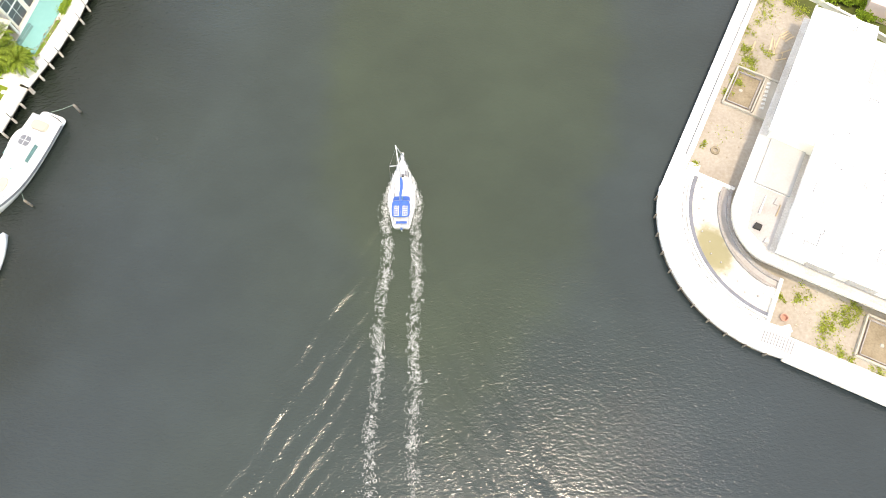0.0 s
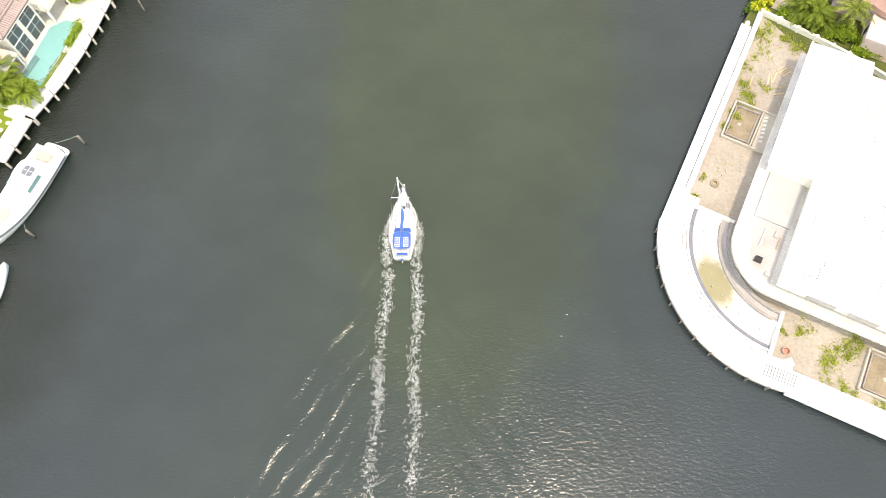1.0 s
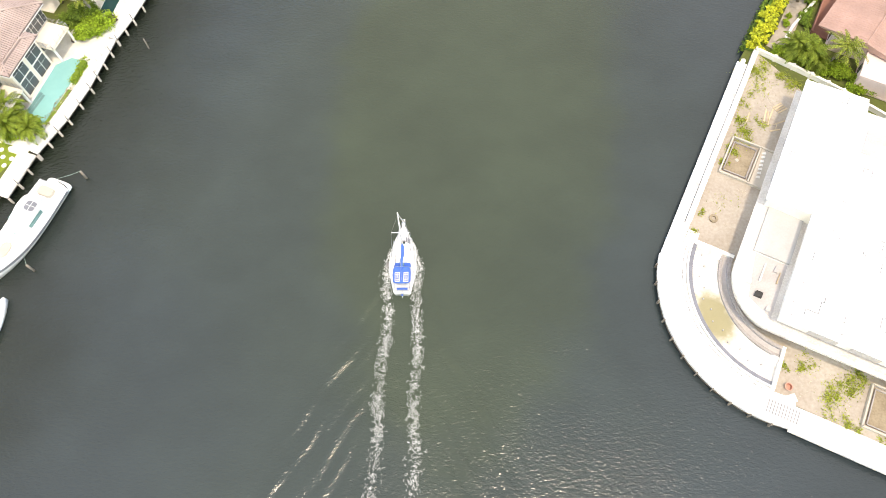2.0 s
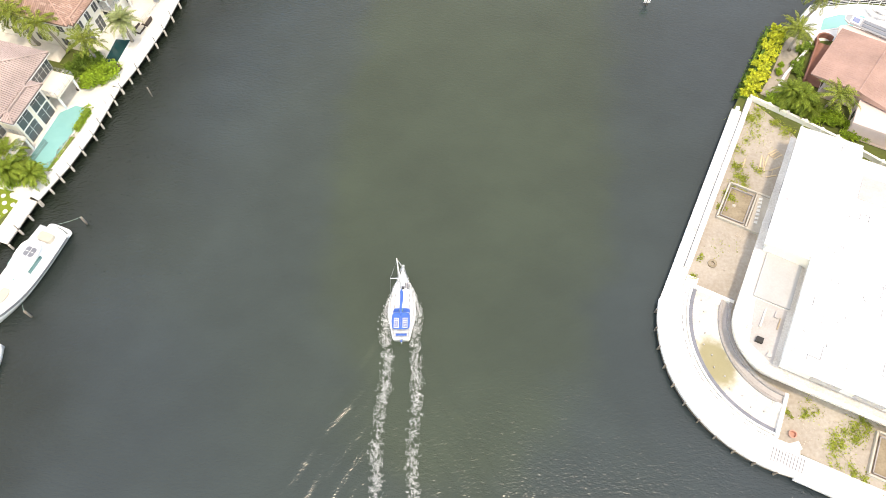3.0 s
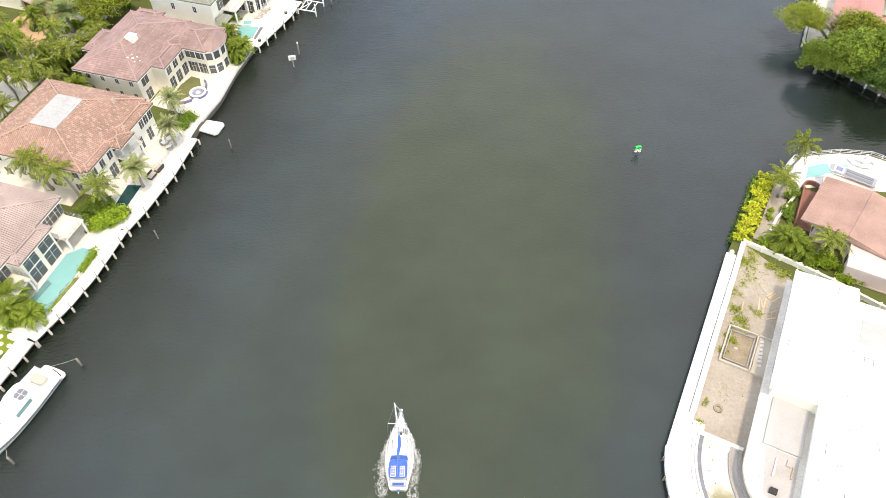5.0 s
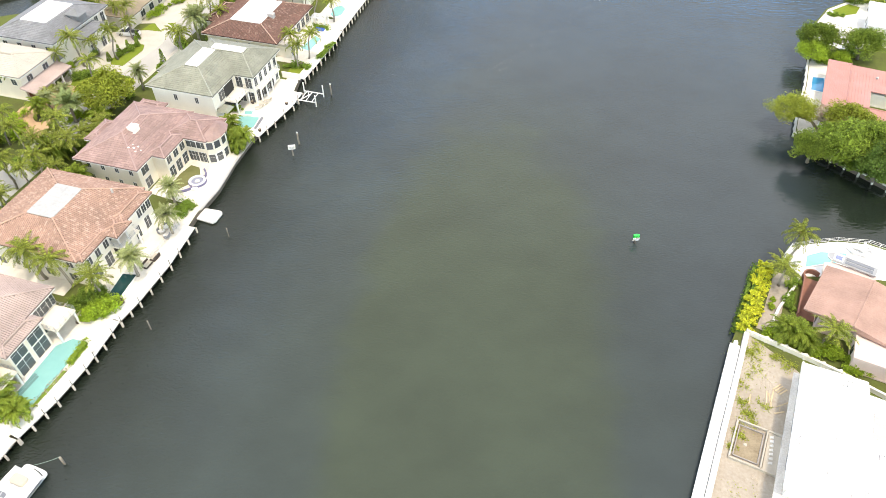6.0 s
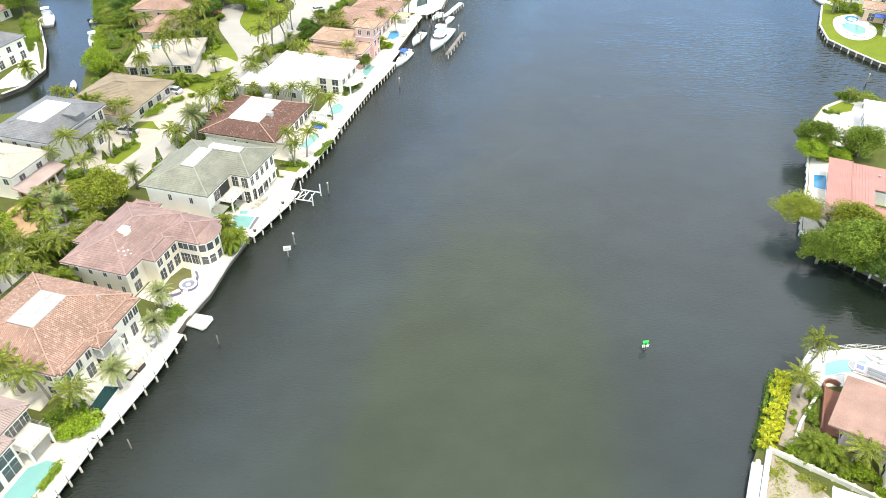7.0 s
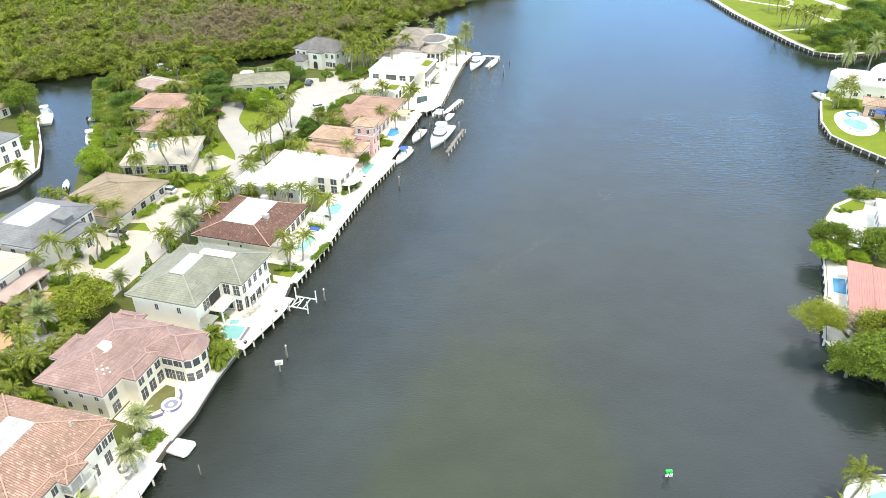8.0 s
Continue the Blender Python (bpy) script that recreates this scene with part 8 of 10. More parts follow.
def sport_boat(x, y, rz, L, B, label, top="tower", blue=False):
    """A small motor boat; top: tower (enclosed bridge), t_top, console or bare."""
    g = thing("motor_boat", label, "boat", x, y, 0, rz, "moored boats")
    free = 0.07 * L + 0.25
    part("hull", hull_shape(L, B, free, 2.2, 0.88), HULL, g, smooth=True)
    part("cockpit_floor", Shape().prism(outline(L, B, 0, 0.03, 0.42, 0.22, 2.2, 0.88), free, free + 0.05), DECK, g)
    part("foredeck", Shape().prism(outline(L, B, 0, 0.55, 0.97, 0.15, 2.2, 0.88), free, free * 1.32, 0.86), HULL, g)
    if top == "tower":
        part("cabin", Shape().prism(superellipse(0, L * 0.52, B * 0.4, L * 0.17, 3), free, free + 1.4, 0.86), HULL, g)
        part("cabin_glass", Shape().prism(superellipse(0, L * 0.54, B * 0.385, L * 0.16, 3), free + 0.75, free + 1.2, 0.93), GLASS, g)
        part("flybridge", Shape().prism(superellipse(0, L * 0.48, B * 0.33, L * 0.12, 3), free + 1.4, free + 2.1, 1.04), HULL, g)
        part("hardtop", Shape().prism(superellipse(0, L * 0.46, B * 0.34, L * 0.11, 3), free + 3.3, free + 3.42), HULL, g)
        for sx, sy in ((-1, -1), (1, -1), (-1, 1), (1, 1)):
            part("top_leg", Shape().tube([(sx * B * 0.28, L * 0.46 + sy * L * 0.08, free + 2.0), (sx * B * 0.28, L * 0.46 + sy * L * 0.08, free + 3.3)], 0.04, 5), METAL, g)
        part("bow_rail", Shape().rail([(B * 0.4, L * 0.62), (B * 0.25, L * 0.84), (0, L * 0.98), (-B * 0.25, L * 0.84), (-B * 0.4, L * 0.62)], free * 1.25, 0.6, 1.4, 0.03), METAL, g)
    if top in ("t_top", "console"):
        part("console", Shape().prism(superellipse(0, L * 0.46, B * 0.2, L * 0.07, 4), free, free + 1.1, 0.85), HULL, g)
        part("screen", Shape().box(-B * 0.17, B * 0.17, L * 0.5, L * 0.51, free + 1.05, free + 1.5), TINT, g)
        part("seat", Shape().box(-B * 0.2, B * 0.2, L * 0.3, L * 0.36, free, free + 0.8), CUSHION, g)
    if top == "t_top":
        part("canopy", Shape().prism(superellipse(0, L * 0.44, B * 0.36, L * 0.14, 4), free + 2.0, free + 2.1), BLUE if blue else HULL, g)
        for sx, sy in ((-1, -1), (1, -1), (-1, 1), (1, 1)):
            part("top_leg", Shape().tube([(sx * B * 0.22, L * 0.44 + sy * L * 0.07, free), (sx * B * 0.26, L * 0.44 + sy * L * 0.09, free + 2.0)], 0.04, 5), METAL, g)
    if top != "tower":
        for sx in (-0.35, 0.35):
            part("outboard", Shape().box(sx - 0.2, sx + 0.2, -0.6, 0.0, free * 0.4, free + 0.55), BLACK if not blue else HULL, g)
    return g


sport_boat(5.0, 229.0, 160, 17.0, 5.2, "large white sport-fishing boat beside a dock pile", "tower")
sport_boat(-7.2, 211.6, 158, 10.0, 3.0, "white centre-console boat with a blue canopy", "t_top", True)
sport_boat(-3.2, 227.0, 161, 10.0, 3.0, "white open boat raised on a lift", "console")
sport_boat(2.6, 245.2, 155, 7.0, 2.4, "white tender beside a finger pier", "console")
sport_boat(6.2, 241.2, 160, 6.4, 2.2, "white small boat beside a finger pier", "bare")
sport_boat(19.8, 302.0, 160, 15.0, 4.4, "white cruiser moored at the point", "tower")
sport_boat(25.2, 299.5, 160, 9.0, 2.8, "white runabout beside a finger pier", "console")
sport_boat(-126.6, 236.5, 22, 13.0, 4.2, "white cruiser moored in the creek", "tower")
sport_boat(-105.2, 219.6, 22, 10.5, 3.2, "white centre-console boat in the creek", "t_top")
sport_boat(-114.5, 240.5, -80, 6.0, 2.2, "grey-white skiff tied to the bank", "bare")
sport_boat(-110.0, 284.5, -62, 12.0, 3.6, "white cruiser in the back creek", "tower")
sport_boat(135.2, 256.2, 188, 10.0, 3.2, "white boat on a lift by the lawn", "console")
sport_boat(-99.6, 189.0, 20, 5.6, 1.8, "white rowing skiff at the creek bank", "bare")
sport_boat(-57.9, 21.0, -15, 9.0, 3.0, "white boat moored along the bank", "console")
for x, y in ((-5.6, 226.6), (-5.2, 231.4), (-1.2, 227.6), (-0.8, 233.0), (0.4, 236.5), (3.0, 238.5), (-12.0 + 8, 219.5)):
    mooring_post(x, y, False)


# ---- cars ----
def car(x, y, rz, paint, label, L=4.8, W=1.85, H=1.5, pickup=False, z=GROUND + 0.07):
    g = thing("pickup_truck" if pickup else "car", label, "truck" if pickup else "car", x, y, z, rz, "parked cars")
    zb = 0.55 * H + 0.1

    def ring(px, half, z0, z1):
        return [(px, -half, z0), (px, half, z0), (px, half * 1.0, z0 + (z1 - z0) * 0.7), (px, half * 0.9, z1), (px, -half * 0.9, z1), (px, -half, z0 + (z1 - z0) * 0.7)]

    w = W / 2
    part("body", Shape().loft([ring(-L / 2, w * 0.86, 0.35, zb * 0.92), ring(-L / 2 + 0.25, w * 0.98, 0.25, zb), ring(0, w, 0.22, zb), ring(L / 2 - 0.9, w * 0.98, 0.25, zb * 0.97), ring(L / 2 - 0.15, w * 0.9, 0.3, zb * 0.82), ring(L / 2, w * 0.8, 0.35, zb * 0.7)]), paint, g, smooth=False)
    a, b = (-0.35, 1.2) if pickup else (-L / 2 + 0.5, 0.95)
    part("cabin_glass", Shape().add([(a, -w * 0.88, zb), (b + 0.55, -w * 0.88, zb), (b + 0.55, w * 0.88, zb), (a, w * 0.88, zb), (a + 0.3, -w * 0.72, H - 0.06), (b - 0.2, -w * 0.72, H - 0.06), (b - 0.2, w * 0.72, H - 0.06), (a + 0.3, w * 0.72, H - 0.06)], [(0, 1, 5, 4), (1, 2, 6, 5), (2, 3, 7, 6), (3, 0, 4, 7), (4, 5, 6, 7)]), GLASS, g)
    part("cabin_roof", Shape().prism([(a + 0.28, -w * 0.74), (b - 0.15, -w * 0.74), (b - 0.15, w * 0.74), (a + 0.28, w * 0.74)], H - 0.06, H, 0.95), paint, g)
    if pickup:
        part("cargo_bed", Shape().box(-L / 2 + 0.15, -0.5, -w * 0.78, w * 0.78, zb, zb + 0.02), BLACK, g)
    for px, py in ((-L * 0.31, -w), (-L * 0.31, w), (L * 0.31, -w), (L * 0.31, w)):
        wheel = part("wheel", Shape().tube([(px, py - 0.1, 0.33), (px, py + 0.1, 0.33)], 0.33, 14), BLACK, g)
        part("rim", Shape().tube([(px, py - 0.11, 0.33), (px, py + 0.11, 0.33)], 0.19, 10), METAL, wheel)
    for s in (-1, 1):
        part("headlight", Shape().box(L / 2 - 0.12, L / 2 - 0.02, s * w * 0.62 - 0.16, s * w * 0.62 + 0.16, zb * 0.62, zb * 0.74), FRAME, g)
    return g


car(-75.6, 162.4, 168, CARWHITE, "white pickup truck parked on a forecourt", 5.8, 2.0, 1.9, True)
car(-73.6, 181.8, 160, CARWHITE, "white estate car parked on a driveway", 4.7)
car(-70.4, 184.6, 165, CARWHITE, "white off-road car parked on a driveway", 4.8, 1.95, 1.75)
car(-39.0, 246.3, 25, CARWHITE, "white car parked at the turning circle", 4.6)
car(-75.6, 249.5, 155, CARWHITE, "white van parked under trees", 5.2, 2.0, 1.9)
car(-52.5, 255.6, 10, CARDARK, "dark car parked at the kerb", 4.7)
car(-45.6, 270.6, 80, CARDARK, "dark car parked in a driveway", 4.8, 1.95, 1.7)
street_lamp = thing("street_lamp", "slender grey street lamp beside a lawn", "street lamp", -52.3, 231.0, GROUND)
part("pole", Shape().tube([(0, 0, 0), (0, 0, 8.5)], [0.12, 0.07], 8), METAL, street_lamp)
part("arm", Shape().tube([(0, 0, 8.4), (-1.6, 0.4, 8.8)], 0.05, 6), METAL, street_lamp)
part("lamp_head", Shape().box(-2.3, -1.5, 0.25, 0.6, 8.72, 8.88), METAL, street_lamp)


# ---- plants ----
def quad_mesh(name, verts, material):
    """A mesh of loose quads from an array of corners."""
    verts = np.asarray(verts, dtype=np.float32).reshape(-1, 3)
    n = len(verts) // 4
    me = bpy.data.meshes.new(name)
    me.vertices.add(4 * n), me.loops.add(4 * n), me.polygons.add(n)
    me.vertices.foreach_set("co", verts.ravel())
    me.loops.foreach_set("vertex_index", np.arange(4 * n, dtype=np.int32))
    me.polygons.foreach_set("loop_start", np.arange(0, 4 * n, 4, dtype=np.int32))
    me.update(calc_edges=True)
    me.materials.append(material)
    return me


def leaves(centres, size, rng, flat=0.6, long=1.7):
    """Leaf quads round centres, facing mostly up and out."""
    n = len(centres)
    nor = rng.normal(size=(n, 3))
    nor[:, 2] = np.abs(nor[:, 2]) + flat
    nor /= np.linalg.norm(nor, axis=1)[:, None]
    a = np.cross(nor, rng.normal(size=(n, 3)))
    a /= np.linalg.norm(a, axis=1)[:, None]
    b = np.cross(nor, a)
    s = size * (0.6 + 0.8 * rng.random((n, 1)))
    a, b = a * s * long / 2, b * s / 2
    return np.stack([centres - a, centres - b * 0.9 + a * 0.1, centres + a, centres + b * 0.9 + a * 0.1], axis=1)


def crown_points(rng, clumps, each, rx, ry, rz, spread, hollow=0.55):
    out = []
    for _ in range(clumps):
        d = rng.normal(size=3)
        d /= np.linalg.norm(d)
        d[2] = abs(d[2]) * 1.1 - 0.25
        c = d * (hollow + (1 - hollow) * rng.random()) * np.array((rx, ry, rz))
        s = spread * (0.6 + 0.7 * rng.random())
        p = rng.normal(size=(each, 3))
        p /= np.linalg.norm(p, axis=1)[:, None]
        out.append(c + p * (s * rng.random((each, 1)) ** 0.4) * np.array((1, 1, 0.75)))
    return np.concatenate(out)


def palm_crown(seed, n, length, droop, material, stiff=0.5, leaflet=0.6, width=0.1, pairs=5, low=105):
    """Fronds of narrow hanging leaflets; the oldest ones droop under the rest."""
    rng = np.random.default_rng(seed)
    quads = []
    for k in range(n):
        az = k * 2.39996 + rng.normal() * 0.22
        t0 = (k + 0.5) / n
        e = radians(80 - low * t0 + rng.normal() * 8)
        ln = length * (0.78 + 0.34 * rng.random()) * (0.72 + 0.28 * min(1, 2 * t0))
        out = np.array((math.cos(az), math.sin(az), 0))
        side = np.array((-math.sin(az), math.cos(az), 0))
        sway = rng.normal() * 0.16
        p, pts, dirs = np.zeros(3), [], []
        m = 12
        for i in range(m + 1):
            d = out * math.cos(e) + np.array((0, 0, math.sin(e))) + side * sway * i / m
            d /= np.linalg.norm(d)
            pts.append(p.copy()), dirs.append(d)
            p = p + d * ln / m
            e -= droop / m * (0.3 + 1.9 * i / m)
        for i in range(m):
            w = 0.045 * (1 - i / m) + 0.012
            quads.append([pts[i] - side * w, pts[i] + side * w, pts[i + 1] + side * w * 0.8, pts[i + 1] - side * w * 0.8])
            if i < 1:
                continue
            prof = math.sin(math.pi * min(1.0, (i + 1.2) / (m + 1.5)) ** 0.8) * leaflet * length / 3.5
            upn = np.cross(side, dirs[i])
            for s, j in product((-1, 1), range(pairs)):
                base = pts[i] + (pts[i + 1] - pts[i]) * (j + 0.5 * rng.random()) / pairs
                tip_dir = s * side * (0.55 + 0.35 * stiff) + dirs[i] * 0.6 - np.array((0, 0, 1)) * (0.75 - stiff) + upn * 0.14 * rng.normal() + side * 0.12 * rng.normal()
                tip = base + tip_dir * prof * (0.8 + 0.4 * rng.random())
                b = dirs[i] * width * (0.8 + 0.4 * rng.random()) / 2
                mid = base * 0.45 + tip * 0.55 + upn * 0.05
                quads.append([base - b * 0.5, mid - b, tip, mid + b])
    return quad_mesh("crown", np.array(quads), material)


def trunk_shape(h, r, bend, seed=0):
    pts = [(bend * (k / 6) ** 2, bend * 0.4 * math.sin(k + seed), h * k / 6) for k in range(7)]
    return Shape().tube(pts, [r * 1.45, r * 1.05, r, r * 0.95, r * 0.9, r * 0.85, r * 0.8], 8)


def palm_kind(name, label, h, r, bend, crown, material, nuts=True):
    g = thing(name, label, "palm tree", 0, 0, 0, 0, "palms")
    part("trunk", trunk_shape(h, r, bend), TRUNK, g, smooth=True)
    c = part("crown", crown, material, g)
    c.location = (bend, bend * 0.4 * math.sin(6), h)
    if nuts:
        s = Shape()
        for k in range(7):
            a = math.tau * k / 7
            s.tube([(bend + 0.22 * math.cos(a), 0.22 * math.sin(a), h - 0.3), (bend + 0.26 * math.cos(a), 0.26 * math.sin(a), h - 0.05)], [0.1, 0.13], 6)
        part("fruit_stalk", s, LUMBER, g)
    return g


PALMS = {
    "coco_a": palm_kind("coconut_palm", "tall coconut palm with arching yellow-green fronds", 8.0, 0.2, 0.7, palm_crown(1, 25, 4.3, 1.8, COCO, 0.2, 0.48, 0.09), COCO),
    "coco_b": palm_kind("coconut_palm", "leaning coconut palm with wind-swept fronds", 8.0, 0.2, 1.4, palm_crown(2, 23, 4.4, 2.1, COCO, 0.12, 0.48, 0.09), COCO),
    "coco_c": palm_kind("coconut_palm", "slim palm with a feathery green crown", 8.0, 0.19, -0.5, palm_crown(3, 26, 4.1, 1.6, COCO, 0.25, 0.46, 0.085), COCO, False),
    "date_a": palm_kind("date_palm", "stout date palm with a dense spiky crown", 5.5, 0.26, 0.1, palm_crown(4, 60, 3.5, 1.15, DATE, 0.5, 0.5, 0.075, 5, 120), DATE, False),
    "silver": palm_kind("silver_palm", "broad silvery green fan palm", 4.0, 0.25, 0.1, palm_crown(5, 44, 3.2, 0.8, SILVER, 0.55, 0.75, 0.09), SILVER, False),
    "bush": palm_kind("areca_palm", "bushy multi-stemmed areca palm", 2.0, 0.2, 0.0, palm_crown(6, 40, 2.9, 1.6, ARECA, 0.3, 0.66, 0.08), ARECA, False),
}
for o in list(PALMS.values()):
    o["fresh"] = 1
HEIGHT = {"coco_a": 8.0, "coco_b": 8.0, "coco_c": 8.0, "date_a": 5.5, "silver": 4.0, "bush": 2.0}
plant_rng = np.random.default_rng(77)


def plant(kind, x, y, z, grow=1.0, tall=1.0):
    """Place a plant of a kind; the first one is the model itself."""
    o = kind
    m = pose(x, y, z, 0, 0, plant_rng.random() * 360) @ Matrix.Diagonal((grow, grow, grow * tall, 1))
    if o.get("fresh"):
        del o["fresh"]
        o.matrix_basis = m
        return o
    c = copy_thing(o, Matrix())
    c.matrix_basis = m
    return c


def palm(kind, x, y, top, z=GROUND, least=0.82):
    h = (top - z) / HEIGHT[kind]
    grow = min(1.15, max(least, h)) * (0.92 + 0.16 * plant_rng.random())
    return plant(PALMS[kind], x, y, z, grow, h / grow)


COCO_MIX = ("coco_a", "coco_b", "coco_c")
SOUTH = [(-81.4, 147.6, 9), (-74.5, 150.6, 8.5), (-84.8, 144, 7), (-76.7, 140.5, 7), (-79.7, 152.5, 6), (-75.7, 164.6, 8), (-73.8, 160, 6), (-59.4, 151, 8), (-60.6, 154, 7), (-55.4, 175.8, 8), (-55.4, 166.3, 9), (-51.7, 179.7, 6), (-53.5, 182, 7), (-51.8, 195.6, 3), (-50.7, 189.1, 3), (-33.3, 173.6, 8), (-30.1, 169, 8), (-25.7, 168.3, 7.5), (-32.5, 149, 8), (-29.6, 150.2, 8), (-31.5, 146, 7)]
TALL = [(-81.6, 196.2, 11), (-73.8, 195.6, 12.5), (-69.9, 200.4, 11), (-69.6, 221.0, 13), (-76.4, 224.9, 9), (-48.8, 204.7, 11), (-48.0, 212.4, 12), (-45.7, 216.3, 11.5), (-45.2, 229.0, 12)]
NORTH = [(-31.5, 289.0, 12), (-34.0, 291.0, 12), (-25.0, 293.0, 12), (-75.7, 277.3, 8), (-73.2, 222.2, 10), (-81.4, 225.4, 8), (-74.9, 216.9, 9), (-46.1, 193.6, 10), (-88.5, 223.2, 8), (-116.6, 278.9, 8), (-110.9, 276.6, 8), (-109.8, 282.2, 8), (-95.3, 276.7, 8), (-87.8, 264.3, 7), (-23.7, 199.5, 8), (-8.2, 238.8, 10), (-16.3, 228.1, 7), (-11.8, 225.7, 6), (-86, 252, 7), (-90, 248, 7)]
POINT = [(-10.7, 295.7, 11), (-16.7, 294, 10), (-23.3, 294.6, 11), (-27, 286.9, 11), (-30.6, 279.6, 11), (-23.6, 282.5, 9), (-29.9, 294.6, 10), (-26, 290, 10), (-20, 288, 10), (-33, 288, 9), (5.2, 284.8, 8), (-28, 302, 9), (-22, 306, 10)]
CREEKSIDE = [(-115.1, 256.1, 5), (-112, 259, 6), (-107.7, 241.9, 5), (-101.5, 228.9, 6), (-102, 239.1, 5), (-92.8, 223.4, 8), (-97.5, 216.9, 7), (-82.2, 257.9, 6), (-78.8, 260.9, 7), (-82.7, 246.4, 6), (-116.9, 271.8, 6), (-110, 248, 6), (-113, 264, 5), (-118, 262, 5), (-105, 233, 6), (-98, 236, 5), (-106, 252, 5), (-108, 266, 6), (-84, 275, 7), (-89, 280, 6), (-100, 250, 6), (-113.4, 194.5, 4.5), (-124, 226, 6), (-128, 230, 6)]
NEAR = [(-63.8, 80.4, 8), (-58.8, 78.8, 8), (-53.4, 76.2, 7), (-67.0, 83.6, 6.5)]
EAST = [(58.5, 81.6, 8), (55.6, 77.6, 5.2), (57.3, 65.0, 6)]
PARK = [(159.2, 343.8, 9), (166.1, 373.2, 9), (167.8, 367.4, 9), (163.5, 346.1, 9.5), (164.1, 338.6, 9.5), (169.0, 340.9, 10), (172.2, 340.7, 10), (172.5, 335.8, 9.5), (162.9, 331.5, 9), (180.2, 345.4, 9), (176.5, 343, 9.5), (168, 335, 9), (171.5, 375, 9), (147, 264.6, 5), (149, 261.3, 5), (135.4, 244.2, 7), (141.3, 244.8, 7.5), (138.8, 241.4, 7), (134.6, 239.4, 6), (145.2, 253.6, 7), (132.6, 239.0, 5.6), (139.8, 247.2, 8), (108.4, 174.8, 4), (110.6, 171.6, 4),]
GREY_GARDEN = [(-74.6, 111.3, 7), (-70.1, 112.5, 7), (-67.9, 113.7, 6.5), (-73.3, 105.8, 7), (-66.6, 117.7, 6), (-82, 116, 7), (-80, 106, 6.5), (-87, 113, 6.5), (-86, 106, 6), (-90, 118, 6), (-75.3, 102.9, 7), (-83.0, 127.4, 4.0), (-82.7, 134.0, 4.2)]
for i, (x, y, top) in enumerate(SOUTH + TALL + NORTH + POINT + CREEKSIDE + NEAR + GREY_GARDEN):
    palm(COCO_MIX[i % 3] if top > 5.5 or i % 2 else "bush", x, y, top, GROUND, 1.1 if (x, y, top) in TALL + NEAR + GREY_GARDEN[:5] else 0.82)
for i, (x, y, top) in enumerate(EAST + PARK):
    palm(COCO_MIX[(i + 1) % 3], x, y, top, 1.1, 1.0 if i < 3 else 0.82)
for x, y, top in ((-64.7, 137.5, 6), (-57.3, 158.6, 8), (-62.2, 197.9, 5), (-42.7, 211, 6), (-79.8, 132.8, 4.5), (-82.4, 130, 4.5), (-48.9, 80.9, 5.8), (-47.2, 98.3, 5.8), (-45.9, 91.0, 5.8), (-13.1, 330.4 - 6, 8), (-3.3, 328, 8), (3.5, 318.9, 10), (13.6, 305.6, 11), (9.3, 290.5, 10), (149.8, 267.3, 12.5), (164.1, 276.5, 12.5)):
    palm("date_a", x, y, top)
palm("silver", -79.5, 240.5, 6.0)
palm("silver", -75.2, 125.3, 6.0)
palm("silver", -57.5, 163.0, 6.0)
for x, y in ((-61, 57.2), (-59.2, 56.0), (-57.2, 54.3), (-62.8, 56.4), (-60.2, 54.6), (-93.1, 150.5), (-88.6, 146.4), (-90, 149), (-41.8, 121.6), (-40.5, 117.4), (-39.4, 115.2), (-40.4, 119.6), (-38.4, 117.2), (52.6, 66.9), (54.0, 66.2), (53.4, 68.0), (55.2, 64.8), (-16, 214), (-19, 213)):
    palm("bush", x, y, 2.6 + 1.2 * plant_rng.random(), 1.1)


# palms that fill the gardens between the houses, clear of roofs and paving
ZONES = [
    ((-100, 60), (-104.5, 100), 3.0, 11), ((-100, 136), (-104, 176), 1.6, 5), ((-114, 84), (-124, 88), 3.0, 5), ((-126, 104), (-140, 108), 3.0, 7), ((-124, 136), (-142, 136), 1.5, 5),
    ((-98, 79), (-92, 79.5), 0.8, 2), ((-100, 155), (-84, 155), 0.7, 4), ((-98, 178.5), (-84, 178), 0.7, 4), ((-98, 202), (-84, 201), 2.0, 8), ((-100, 231), (-84, 231.5), 0.8, 5),
    ((-140, 158.5), (-120, 160), 1.0, 5), ((-142, 184), (-126, 190), 2.5, 8), ((-160, 205), (-156, 232), 2.0, 9), ((-108, 276), (-100, 304), 2.5, 8), ((-150, 244), (-168, 240), 3.0, 9), ((-186, 228), (-172, 208), 2.0, 8), ((-190, 236), (-176, 246), 3.0, 9),
]
for i, (a, b, wide, count) in enumerate(ZONES):
    for j in range(count):
        t = (j + plant_rng.random()) / count
        x, y = bank(a[0] + (b[0] - a[0]) * t + plant_rng.normal() * wide * 0.6, a[1] + (b[1] - a[1]) * t + plant_rng.normal() * wide * 0.6)
        palm(("coco_a", "coco_c", "bush", "coco_b")[(i + j) % 4], x, y, (3.0 if (i + j) % 4 == 2 else 6.0) + 3.0 * plant_rng.random())


